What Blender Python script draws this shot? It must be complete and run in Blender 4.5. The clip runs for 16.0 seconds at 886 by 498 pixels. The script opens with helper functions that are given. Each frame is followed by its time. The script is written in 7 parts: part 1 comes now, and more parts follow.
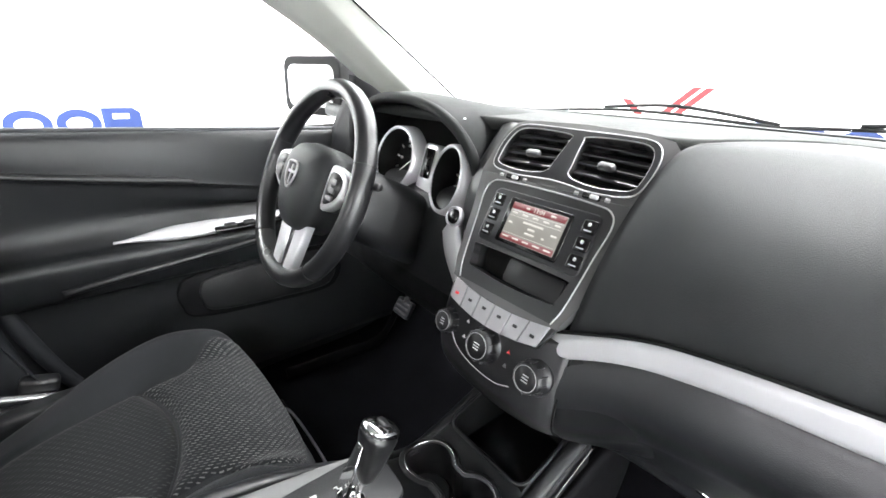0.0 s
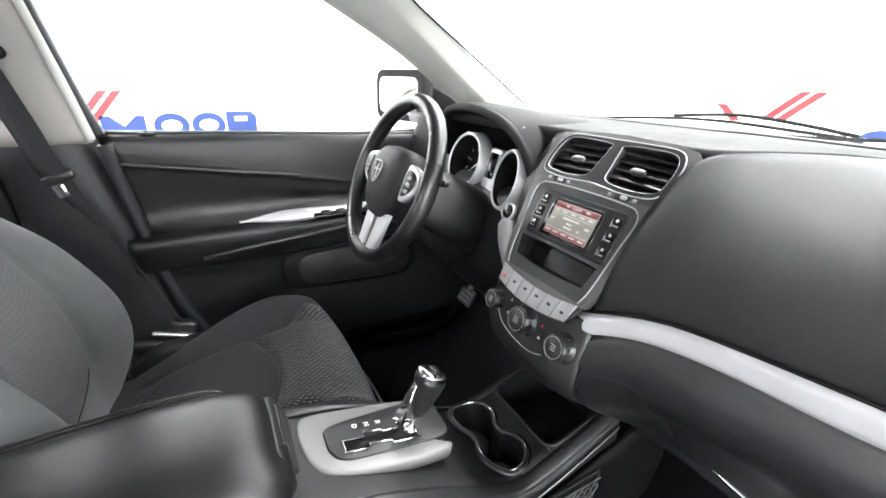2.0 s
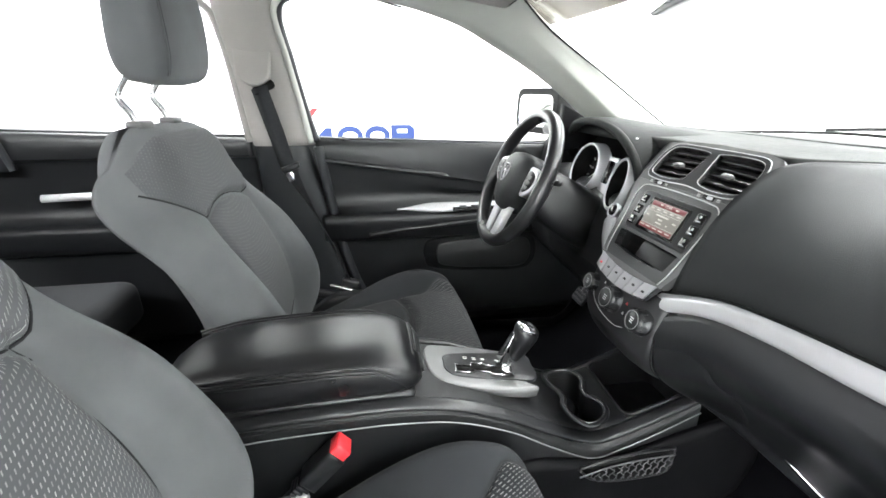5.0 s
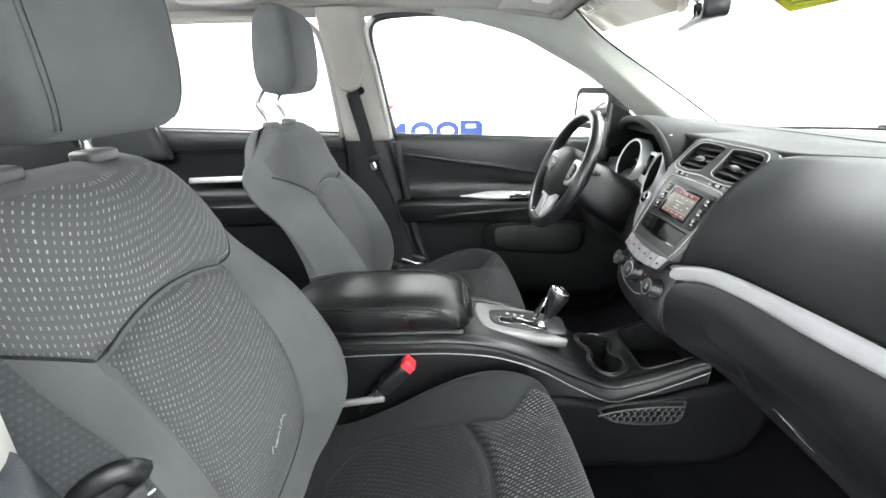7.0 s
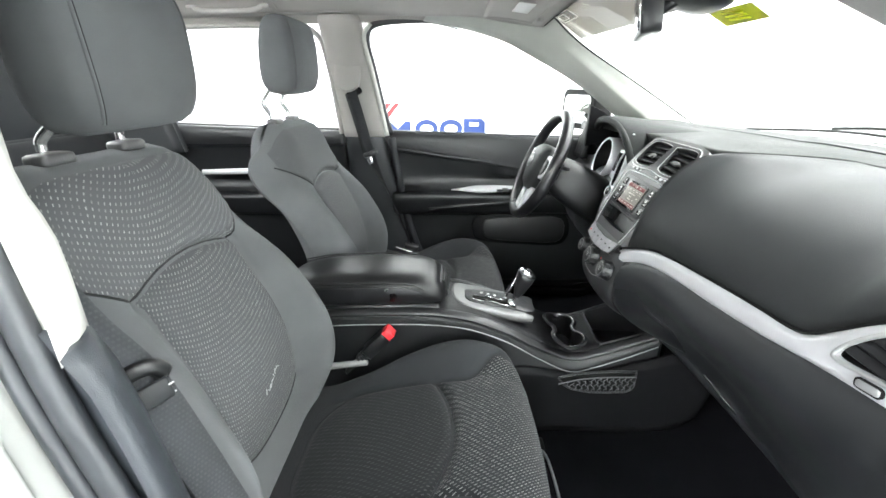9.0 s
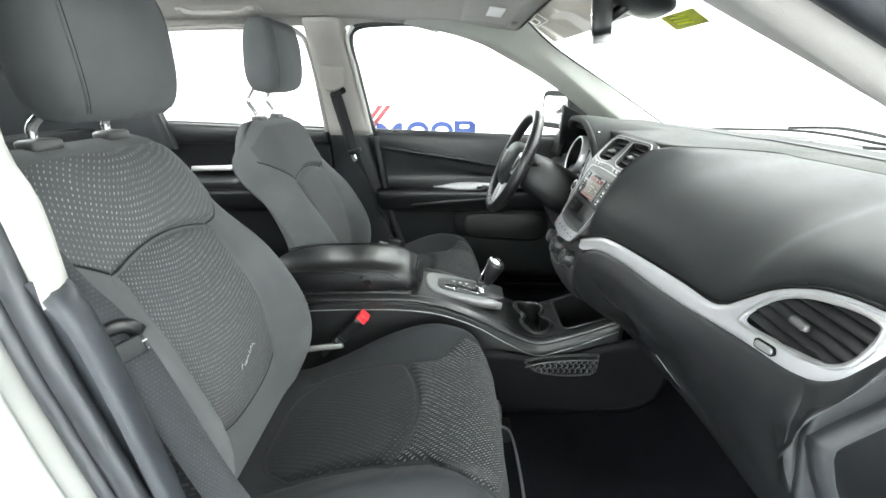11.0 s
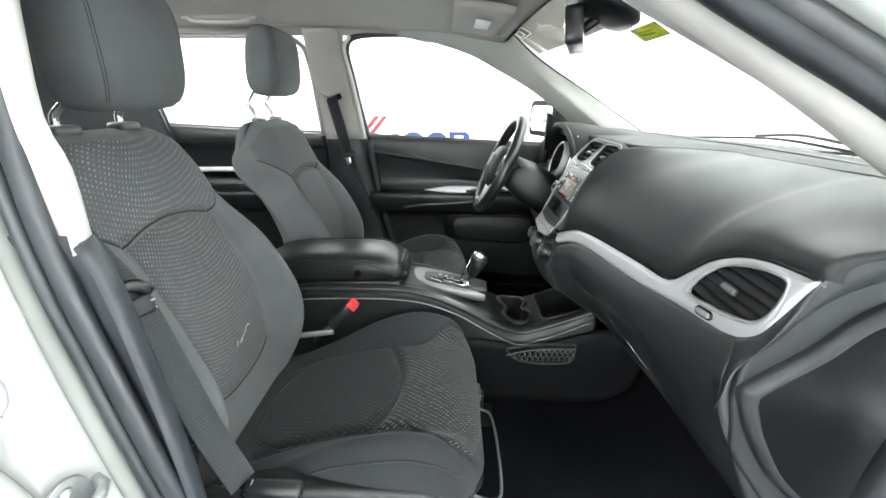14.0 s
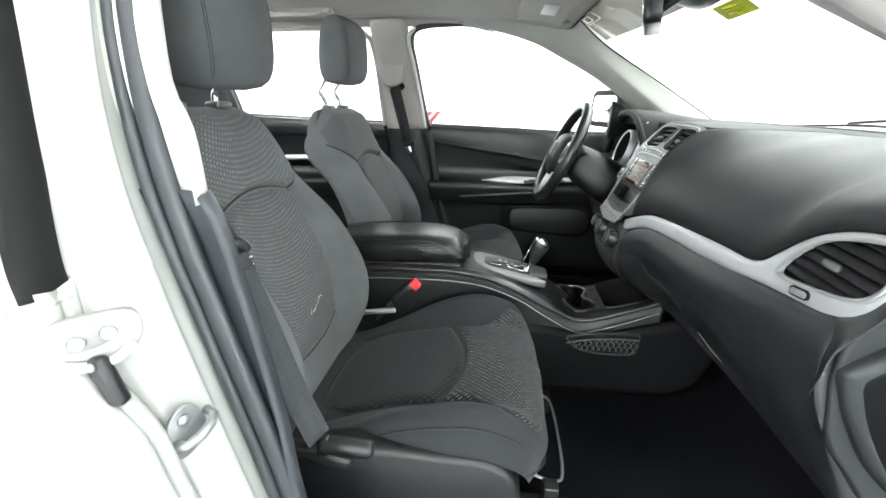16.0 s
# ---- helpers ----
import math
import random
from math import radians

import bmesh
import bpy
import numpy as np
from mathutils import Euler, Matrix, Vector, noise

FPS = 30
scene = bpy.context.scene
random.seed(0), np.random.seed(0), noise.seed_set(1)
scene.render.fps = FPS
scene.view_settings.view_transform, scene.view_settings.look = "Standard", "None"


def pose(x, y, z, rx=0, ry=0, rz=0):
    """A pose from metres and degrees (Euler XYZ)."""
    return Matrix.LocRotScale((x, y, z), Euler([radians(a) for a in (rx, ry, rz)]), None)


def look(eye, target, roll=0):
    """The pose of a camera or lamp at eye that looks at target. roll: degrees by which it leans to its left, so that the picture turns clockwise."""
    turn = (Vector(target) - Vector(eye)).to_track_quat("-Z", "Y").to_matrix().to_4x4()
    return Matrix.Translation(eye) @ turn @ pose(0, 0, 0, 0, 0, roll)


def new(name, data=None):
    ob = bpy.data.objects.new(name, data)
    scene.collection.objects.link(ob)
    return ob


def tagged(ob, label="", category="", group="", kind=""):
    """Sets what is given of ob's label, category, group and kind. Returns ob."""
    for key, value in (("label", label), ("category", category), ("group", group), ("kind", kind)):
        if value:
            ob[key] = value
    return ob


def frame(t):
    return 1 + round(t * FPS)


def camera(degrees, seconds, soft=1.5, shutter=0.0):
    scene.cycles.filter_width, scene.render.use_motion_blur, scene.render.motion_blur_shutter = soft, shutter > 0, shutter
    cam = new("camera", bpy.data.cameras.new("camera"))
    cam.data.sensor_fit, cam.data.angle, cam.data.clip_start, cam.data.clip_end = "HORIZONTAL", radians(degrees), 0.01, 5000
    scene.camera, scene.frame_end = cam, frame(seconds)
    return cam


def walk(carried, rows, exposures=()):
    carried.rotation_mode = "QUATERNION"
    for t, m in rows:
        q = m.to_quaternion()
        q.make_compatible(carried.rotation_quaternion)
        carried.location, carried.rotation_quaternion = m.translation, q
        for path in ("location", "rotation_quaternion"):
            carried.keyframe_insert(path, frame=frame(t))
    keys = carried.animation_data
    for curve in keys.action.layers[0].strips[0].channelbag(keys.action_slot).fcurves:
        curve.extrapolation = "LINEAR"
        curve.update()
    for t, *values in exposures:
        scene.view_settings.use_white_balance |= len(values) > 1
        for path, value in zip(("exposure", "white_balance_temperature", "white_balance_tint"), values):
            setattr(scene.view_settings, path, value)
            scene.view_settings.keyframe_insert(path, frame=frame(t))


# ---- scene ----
cam = camera(93.3, 16.0, soft=1.6)
ROWS = [
    (0, 0.3370, 0.1131, 1.2308, 67.59, -1.62, 50.77),
    (0.5, 0.3636, 0.1025, 1.2397, 67.54, -1.67, 53.00),
    (1, 0.3941, 0.0930, 1.2470, 67.49, -1.52, 55.60),
    (1.5, 0.4267, 0.0820, 1.2565, 67.47, -1.26, 58.43),
    (2, 0.4588, 0.0692, 1.2543, 67.66, -1.10, 61.71),
    (2.5, 0.4910, 0.0583, 1.2606, 67.91, -0.89, 64.98),
    (3, 0.5255, 0.0499, 1.2667, 68.16, -0.69, 68.39),
    (3.5, 0.5599, 0.0562, 1.2683, 68.40, -0.17, 71.90),
    (4, 0.5938, 0.0696, 1.2623, 68.87, -0.28, 74.88),
    (4.5, 0.6275, 0.0423, 1.2643, 69.09, -0.13, 77.45),
    (4.7, 0.6424, 0.0315, 1.2641, 69.20, -0.11, 78.80),
    (6.8, 0.8699, 0.0303, 1.2899, 68.79, 1.01, 89.31),
    (7, 0.8869, 0.0368, 1.2934, 68.64, 0.97, 89.99),
    (7.5, 0.9252, 0.0560, 1.3010, 68.50, 0.87, 91.15),
    (8, 0.9618, 0.0794, 1.3047, 68.38, 0.77, 91.61),
    (8.5, 0.9898, 0.0997, 1.3037, 68.43, 0.64, 91.51),
    (9, 1.0155, 0.1145, 1.3040, 68.41, 0.53, 91.51),
    (11.5, 1.0967, 0.1940, 1.2859, 69.13, 0.02, 91.09),
    (12, 1.1102, 0.2003, 1.2816, 69.50, -0.24, 91.09),
    (12.5, 1.1269, 0.2012, 1.2779, 69.90, -0.44, 91.03),
    (13, 1.1442, 0.2029, 1.2740, 70.19, -0.53, 91.09),
    (13.5, 1.1578, 0.2053, 1.2693, 70.45, -0.55, 91.06),
    (14, 1.1687, 0.2118, 1.2633, 70.67, -0.53, 90.91),
    (14.5, 1.1769, 0.2190, 1.2544, 70.89, -0.37, 90.85),
    (15, 1.1885, 0.2249, 1.2486, 70.88, -0.36, 91.52),
    (15.5, 1.1989, 0.2302, 1.2405, 70.82, -0.29, 93.35),
    (16, 1.1990, 0.1631, 1.2236, 70.54, -0.30, 97.20),
]
walk(cam, [(t, pose(x, y, z, rx, ry, rz)) for t, x, y, z, rx, ry, rz in ROWS],
     exposures=[(0, 2.1, 6500, 12), (4.5, 1.9, 6500, 10), (8.5, 1.90, 6450, 8), (12, 1.63, 6450, 5), (16, 1.50, 6450, 6)])

# ---- light: a white booth with bright unseen ceiling lamps, placed to suit ----
world = bpy.data.worlds.new("booth_air")
world.use_nodes = True
world.node_tree.nodes["Background"].inputs[0].default_value = (0.9, 0.95, 1.0, 1)
world.node_tree.nodes["Background"].inputs[1].default_value = 0.05
scene.world = world


def area_lamp(name, eye, target, sx, sy, watts, colour=(1.0, 0.98, 0.95)):
    lamp = bpy.data.lights.new(name, "AREA")
    lamp.shape, lamp.size, lamp.size_y, lamp.energy, lamp.color = "RECTANGLE", sx, sy, watts, colour
    ob = new(name, lamp)
    ob.matrix_world = look(eye, target)
    return ob


area_lamp("unseen_ceiling_lamp", (0.6, 1.95, 3.30), (0.6, 4.2, 0.4), 6.5, 1.0, 385, (0.98, 1.0, 1.0))
area_lamp("unseen_ceiling_lamp", (-2.0, -1.2, 3.30), (-4.2, -1.2, 0.4), 1.0, 6.0, 300, (0.98, 1.0, 1.0))
# east lamp out of view, added to brighten the silver band and doorway side
area_lamp("unseen_ceiling_lamp", (3.9, -0.8, 3.30), (6.2, -0.8, 0.4), 1.0, 5.0, 620, (0.98, 1.0, 1.0))
# added mauve fill lamp that lifts the lower dash pad through the doorway
area_lamp("unseen_ceiling_lamp", (2.3, -2.4, 3.35), (2.0, -1.6, 0.0), 1.2, 2.6, 60, (1.0, 0.94, 1.0))



# ---- materials ----
def nodes_of(name):
    m = bpy.data.materials.new(name)
    m.use_nodes = True
    n = m.node_tree.nodes
    return m, n, m.node_tree.links, n["Principled BSDF"]


def surface(name, colour, rough=0.5, metal=0.0, grain=0.0, grain_scale=900.0, stain=0.12, stain_scale=9.0, spec=0.5, coat=0.0, sheen=0.0):
    """A plain solid with fine relief (grain) and broad uneven wear (stain)."""
    m, n, l, b = nodes_of(name)
    b.inputs["Metallic"].default_value = metal
    b.inputs["Specular IOR Level"].default_value = spec
    b.inputs["Coat Weight"].default_value = coat
    b.inputs["Sheen Weight"].default_value = sheen
    co = n.new("ShaderNodeTexCoord")
    big = n.new("ShaderNodeTexNoise")
    big.inputs["Scale"].default_value, big.inputs["Detail"].default_value = stain_scale, 5
    l.new(co.outputs["Object"], big.inputs["Vector"])
    ramp = n.new("ShaderNodeMapRange")
    ramp.inputs[1].default_value, ramp.inputs[2].default_value = 0.3, 0.7
    ramp.inputs[3].default_value, ramp.inputs[4].default_value = 1 - stain, 1 + stain
    l.new(big.outputs[0], ramp.inputs[0])
    mul = n.new("ShaderNodeVectorMath")
    mul.operation = "SCALE"
    mul.inputs[0].default_value = colour
    l.new(ramp.outputs[0], mul.inputs["Scale"])
    l.new(mul.outputs[0], b.inputs["Base Color"])
    rr = n.new("ShaderNodeMapRange")
    rr.inputs[1].default_value, rr.inputs[2].default_value = 0.3, 0.7
    rr.inputs[3].default_value, rr.inputs[4].default_value = max(0.02, rough - 0.05), min(1, rough + 0.05)
    l.new(big.outputs[0], rr.inputs[0])
    l.new(rr.outputs[0], b.inputs["Roughness"])
    if grain:
        fine = n.new("ShaderNodeTexVoronoi")
        fine.inputs["Scale"].default_value = grain_scale
        l.new(co.outputs["Object"], fine.inputs["Vector"])
        bump = n.new("ShaderNodeBump")
        bump.inputs["Strength"].default_value, bump.inputs["Distance"].default_value = grain, 0.0006
        l.new(fine.outputs["Distance"], bump.inputs["Height"])
        l.new(bump.outputs[0], b.inputs["Normal"])
    return m


def dashed_fabric(name, base, thread, rows, cols, slant, fill=0.6, thin=0.2, fan=0.0, lean=0.0):
    """Woven seat cloth: rows of short pale stitches over a dark ground, laid out on the UV map in metres."""
    m, n, l, b = nodes_of(name)
    b.inputs["Roughness"].default_value = 0.9
    b.inputs["Sheen Weight"].default_value = 0.06
    b.inputs["Specular IOR Level"].default_value = 0.15
    uv = n.new("ShaderNodeUVMap")
    sep = n.new("ShaderNodeSeparateXYZ")
    l.new(uv.outputs[0], sep.inputs[0])

    def op(kind, a, bb=None):
        x = n.new("ShaderNodeMath")
        x.operation = kind
        for k, v in ((0, a), (1, bb)):
            if v is None:
                continue
            if isinstance(v, (int, float)):
                x.inputs[k].default_value = v
            else:
                l.new(v, x.inputs[k])
        return x.outputs[0]

    wob = n.new("ShaderNodeTexNoise")
    wob.inputs["Scale"].default_value = 12
    l.new(uv.outputs[0], wob.inputs["Vector"])
    v = op("ADD", sep.outputs[1], op("MULTIPLY", wob.outputs[0], 0.012))
    r = op("MULTIPLY", v, rows)
    row = op("FLOOR", r)
    inrow = op("FRACT", r)
    spread = op("SUBTRACT", 1 + 1.1 * fan, op("MULTIPLY", sep.outputs[1], fan))
    c = op("ADD", op("MULTIPLY", op("MULTIPLY", sep.outputs[0], spread), cols), op("ADD", op("MULTIPLY", row, slant), op("MULTIPLY", r, lean)))
    incol = op("FRACT", c)
    on = op("MULTIPLY", op("LESS_THAN", inrow, thin), op("LESS_THAN", incol, fill))
    cell = n.new("ShaderNodeTexWhiteNoise")
    cell.noise_dimensions = "2D"
    comb = n.new("ShaderNodeCombineXYZ")
    l.new(row, comb.inputs[0]), l.new(op("FLOOR", c), comb.inputs[1])
    l.new(comb.outputs[0], cell.inputs["Vector"])
    patch = n.new("ShaderNodeTexNoise")
    patch.inputs["Scale"].default_value = 7
    l.new(uv.outputs[0], patch.inputs["Vector"])
    amount = op("MULTIPLY", on, op("MULTIPLY", op("ADD", op("MULTIPLY", cell.outputs[0], 0.7), 0.3), op("ADD", patch.outputs[0], 0.2)))
    mix = n.new("ShaderNodeMix")
    mix.data_type = "RGBA"
    mix.inputs[6].default_value, mix.inputs[7].default_value = (*base, 1), (*thread, 1)
    l.new(amount, mix.inputs[0])
    l.new(mix.outputs[2], b.inputs["Base Color"])
    bump = n.new("ShaderNodeBump")
    bump.inputs["Strength"].default_value, bump.inputs["Distance"].default_value = 0.5, 0.0012
    l.new(on, bump.inputs["Height"])
    l.new(bump.outputs[0], b.inputs["Normal"])
    return m


def glass(name, tint=(1, 1, 1), rough=0.0):
    m, n, l, b = nodes_of(name)
    n.remove(b)
    clear, gloss, mix, face = n.new("ShaderNodeBsdfTransparent"), n.new("ShaderNodeBsdfGlossy"), n.new("ShaderNodeMixShader"), n.new("ShaderNodeLayerWeight")
    clear.inputs[0].default_value = (*tint, 1)
    gloss.inputs["Roughness"].default_value = rough
    face.inputs["Blend"].default_value = 0.5
    power, add = n.new("ShaderNodeMath"), n.new("ShaderNodeMath")
    power.operation, add.operation = "POWER", "MULTIPLY_ADD"
    power.inputs[1].default_value = 5
    add.inputs[1].default_value, add.inputs[2].default_value = 0.9, 0.03
    l.new(face.outputs["Facing"], power.inputs[0]), l.new(power.outputs[0], add.inputs[0]), l.new(add.outputs[0], mix.inputs[0])
    l.new(clear.outputs[0], mix.inputs[1]), l.new(gloss.outputs[0], mix.inputs[2])
    l.new(mix.outputs[0], n["Material Output"].inputs[0])
    return m


def thin_paper(name, colour):
    """Pale paper that lets light through."""
    m, n, l, b = nodes_of(name)
    b.inputs["Base Color"].default_value = (*colour, 1)
    b.inputs["Roughness"].default_value = 0.7
    back, mix = n.new("ShaderNodeBsdfTranslucent"), n.new("ShaderNodeMixShader")
    back.inputs[0].default_value = (*colour, 1)
    mix.inputs[0].default_value = 0.5
    l.new(b.outputs[0], mix.inputs[1]), l.new(back.outputs[0], mix.inputs[2])
    l.new(mix.outputs[0], n["Material Output"].inputs[0])
    return m


def glow(name, colour, strength):
    m, n, l, b = nodes_of(name)
    b.inputs["Base Color"].default_value = (0.01, 0.01, 0.01, 1)
    b.inputs["Emission Color"].default_value = (*colour, 1)
    b.inputs["Emission Strength"].default_value = strength
    return m


PLASTIC = surface("black_grained_plastic", (0.013, 0.0136, 0.0148), 0.40, grain=0.3, grain_scale=1100, spec=0.5)
PAD = surface("soft_black_dash_skin", (0.0255, 0.0267, 0.0275), 0.48, grain=0.35, grain_scale=850, spec=0.16)
GLOVE = surface("satin_lower_dash_plastic", (0.0155, 0.0163, 0.0182), 0.36, grain=0.3, grain_scale=1100, spec=0.75)
# END_SKIN's darker twin: shade on the side panel's flat face
SHADED_FACE = surface("shaded_side_panel_plastic", (0.0085, 0.0092, 0.0108), 0.50, grain=0.3, grain_scale=1100, spec=0.20)
SOFT = surface("smooth_black_plastic", (0.012, 0.0123, 0.0135), 0.34, spec=0.5)
STACK = surface("dark_satin_plastic", (0.090, 0.089, 0.090), 0.40)
FIELD = surface("dark_radio_field_plastic", (0.022, 0.022, 0.0235), 0.38)
GLOSS = surface("piano_black", (0.008, 0.008, 0.009), 0.12)
DEEP = surface("deep_black", (0.006, 0.006, 0.006), 0.7, spec=0.2)
SILVER = surface("satin_silver_paint", (0.54, 0.54, 0.555), 0.38, metal=0.35, stain=0.05)
CHROME = surface("bright_chrome", (0.80, 0.80, 0.81), 0.08, metal=1.0, stain=0.03)
LEATHER = surface("black_leather", (0.0085, 0.0085, 0.0095), 0.31, grain=0.14, grain_scale=600)
FABRIC = surface("charcoal_seat_cloth", (0.104, 0.108, 0.112), 0.92, grain=0.6, grain_scale=1400, sheen=0.08, spec=0.15)
CLOTH_BACK = dashed_fabric("stitched_seat_cloth", (0.090, 0.092, 0.097), (0.46, 0.46, 0.45), 90, 165, 0.0, 0.22, 0.42, 2.0, 1.1)
CLOTH_FINE = dashed_fabric("fine_stitched_cloth", (0.072, 0.074, 0.078), (0.33, 0.33, 0.325), 118, 150, 0.0, 0.28, 0.46, 1.5, 0.8)
# driver's seat cloth with fainter stitches than the passenger's
CLOTH_FAINT = dashed_fabric("faint_driver_seat_cloth", (0.084, 0.086, 0.090), (0.15, 0.15, 0.148), 118, 150, 0.0, 0.30, 0.46, 1.5, 0.8)
CLOTH_SIDE = dashed_fabric("dotted_side_cloth", (0.045, 0.047, 0.051), (0.17, 0.17, 0.17), 80, 90, 0.5, 0.55, 0.42)
DOOR_SKIN = surface("black_door_plastic", (0.0105, 0.0112, 0.0126), 0.36, grain=0.3, grain_scale=1100, spec=0.48)
# cushion cloths far below the backrest's tone: low-cabin shade is in their colour
CLOTH_SEAT = dashed_fabric("shade_darkened_cushion_cloth", (0.0105, 0.011, 0.012), (0.052, 0.052, 0.052), 125, 150, 0.0, 0.32, 0.45, 0.0, 0.9)
CUSHION = surface("shade_darkened_cushion_sides", (0.0165, 0.0175, 0.0195), 0.80, grain=0.5, grain_scale=1400, sheen=0.05, spec=0.18)
CLOTH_FRONT = dashed_fabric("shade_darkened_cushion_front", (0.013, 0.0135, 0.015), (0.19, 0.19, 0.186), 100, 165, 0.0, 0.26, 0.58, 0.0, 1.0)
LINE = surface("thin_bright_line_paint", (0.48, 0.48, 0.48), 0.32, metal=0.6, stain=0.06)
POST = surface("bright_satin_steel", (0.80, 0.80, 0.80), 0.22, metal=0.8, stain=0.03)
THREAD = surface("dark_sewing_thread", (0.010, 0.010, 0.011), 0.9)
CARPET = surface("black_carpet", (0.0064, 0.0066, 0.0080), 0.98, spec=0.03, grain=1.0, grain_scale=700, stain=0.3)
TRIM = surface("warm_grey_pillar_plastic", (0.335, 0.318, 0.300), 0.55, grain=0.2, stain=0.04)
EDGE_STRIP = surface("pale_pillar_edge_plastic", (0.55, 0.555, 0.52), 0.5, stain=0.04)
HEADLINER = surface("warm_grey_headliner_felt", (0.42, 0.40, 0.375), 0.95, grain=0.4, stain=0.05)
GASKET = surface("grey_doorway_rubber", (0.034, 0.0365, 0.042), 0.45)
# lower pillar plastic, raised in tone to stand for doorway light
EAST_LOWER_LIT = surface("doorway_lit_lower_pillar_plastic", (0.034, 0.038, 0.045), 0.42, grain=0.3)
# pillar plastic lightened to carry the light at the open doorway
LIT_TRIM = surface("doorway_lit_pillar_plastic", (0.62, 0.61, 0.58), 0.5, grain=0.2, stain=0.04)
RUBBER = surface("black_rubber_seal", (0.018, 0.0195, 0.023), 0.5)
WHITE_PAINT = surface("white_car_paint", (0.38, 0.385, 0.37), 0.25, coat=0.5, stain=0.02)
# white hinge paint greyed to show the shade in its recess
RECESS_SHADE = surface("shaded_white_paint", (0.22, 0.22, 0.215), 0.4, stain=0.1, stain_scale=40)
SATIN = surface("satin_selector_silver", (0.32, 0.32, 0.32), 0.45, metal=0.45, stain=0.06)
TOP_SKIN = surface("matt_dash_top_skin", (0.0225, 0.0244, 0.0237), 0.60, grain=0.6, grain_scale=600, spec=0.14)
HOOD = surface("matt_hood_skin", (0.0160, 0.0172, 0.0170), 0.60, grain=0.5, grain_scale=600, spec=0.12)
LOWER_TRIM = surface("dark_grey_pillar_plastic", (0.019, 0.021, 0.024), 0.5, grain=0.3)
KICK = surface("matt_black_kick_plastic", (0.0042, 0.0042, 0.0050), 0.6, spec=0.12, grain=0.3)
CONSOLE = surface("black_console_plastic", (0.0070, 0.0073, 0.0082), 0.42, spec=0.42, grain=0.3, grain_scale=1100)
SELECTOR = surface("soft_silver_selector_paint", (0.17, 0.17, 0.172), 0.45, metal=0.3, stain=0.06)
CORD = surface("dark_net_cord", (0.10, 0.10, 0.105), 0.6)
KEY_SILVER = surface("mauve_silver_key_paint", (0.30, 0.295, 0.31), 0.42, metal=0.25, stain=0.05)
END_SKIN = surface("dark_dash_end_plastic", (0.0150, 0.0162, 0.0185), 0.44, grain=0.3, grain_scale=1100, spec=0.36)
STEEL = surface("dull_striker_steel", (0.27, 0.275, 0.28), 0.35, metal=0.5, stain=0.15, stain_scale=60)
BOOTH = surface("white_booth_wall", (0.88, 0.89, 0.88), 0.7, stain=0.02, stain_scale=0.6)
BOOTH_FLOOR = surface("pale_grey_floor", (0.24, 0.25, 0.26), 0.35, stain=0.06, stain_scale=1.5)
BLUE = surface("blue_wall_letter", (0.002, 0.018, 0.100), 0.5, stain=0.03)
RED = surface("red_wall_letter", (0.125, 0.003, 0.006), 0.5, stain=0.03)
BUCKLE_RED = surface("red_release_button", (0.75, 0.04, 0.05), 0.4, stain=0.03)
YELLOW_PRINT = surface("olive_film_print", (0.42, 0.42, 0.05), 0.6)
LABEL_WHITE = surface("white_label_paper", (0.75, 0.75, 0.73), 0.6, stain=0.03)
GREY_PRINT = surface("pale_grey_print", (0.42, 0.42, 0.42), 0.6, stain=0.02)
CLEAR = glass("clear_glass")
YELLOW = glass("yellow_film", (0.30, 0.31, 0.055), 0.5)
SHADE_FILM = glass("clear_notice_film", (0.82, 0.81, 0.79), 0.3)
SHADE = glass("brown_shade_band_glass", (0.062, 0.054, 0.045), 0.4)
DARK_GLASS = glass("dark_tinted_glass", (0.05, 0.055, 0.06))
PALE_FILM = thin_paper("pale_notice_print", (0.75, 0.75, 0.72))
MIRROR = surface("mirror_glass", (0.85, 0.86, 0.86), 0.02, metal=1.0, stain=0.0)
PILLAR_PALE = surface("pale_green_grey_pillar_plastic", (0.355, 0.362, 0.332), 0.55, grain=0.2, stain=0.04)
# passenger belt webbing, brighter than BELT to carry the doorway light
LIT_BELT = dashed_fabric("lit_grey_belt_webbing", (0.044, 0.0465, 0.051), (0.078, 0.080, 0.084), 190, 200, 0.5, 0.55, 0.45)
BELT = dashed_fabric("dark_grey_belt_webbing", (0.026, 0.0275, 0.030), (0.055, 0.057, 0.060), 260, 240, 0.5, 0.55, 0.5)


# ---- mesh tools ----
def part(name, data, material, parent=None, label="", smooth=True, uv=None):
    """Links (vertices, faces) or a bmesh as one mesh object, under parent when one is given."""
    mesh = bpy.data.meshes.new(name)
    if isinstance(data, bmesh.types.BMesh):
        bm = data
    else:
        bm = bmesh.new()
        made = [bm.verts.new(p) for p in data[0]]
        for f in data[1]:
            try:
                bm.faces.new([made[k] for k in f])
            except ValueError:
                pass
        bmesh.ops.recalc_face_normals(bm, faces=bm.faces[:])
    if uv is not None:
        bm.verts.index_update()
        layer = bm.loops.layers.uv.new("UVMap")
        for f in bm.faces:
            for lp in f.loops:
                lp[layer].uv = uv[lp.vert.index] if isinstance(uv, list) else uv(lp.vert.co)
    for f in bm.faces:
        f.smooth = smooth
    bm.to_mesh(mesh)
    bm.free()
    mesh.materials.append(material)
    ob = new(name, mesh)
    if parent is not None:
        ob.parent = parent
        ob.matrix_parent_inverse = parent.matrix_world.inverted()
    if label:
        ob["label"] = label
    return ob


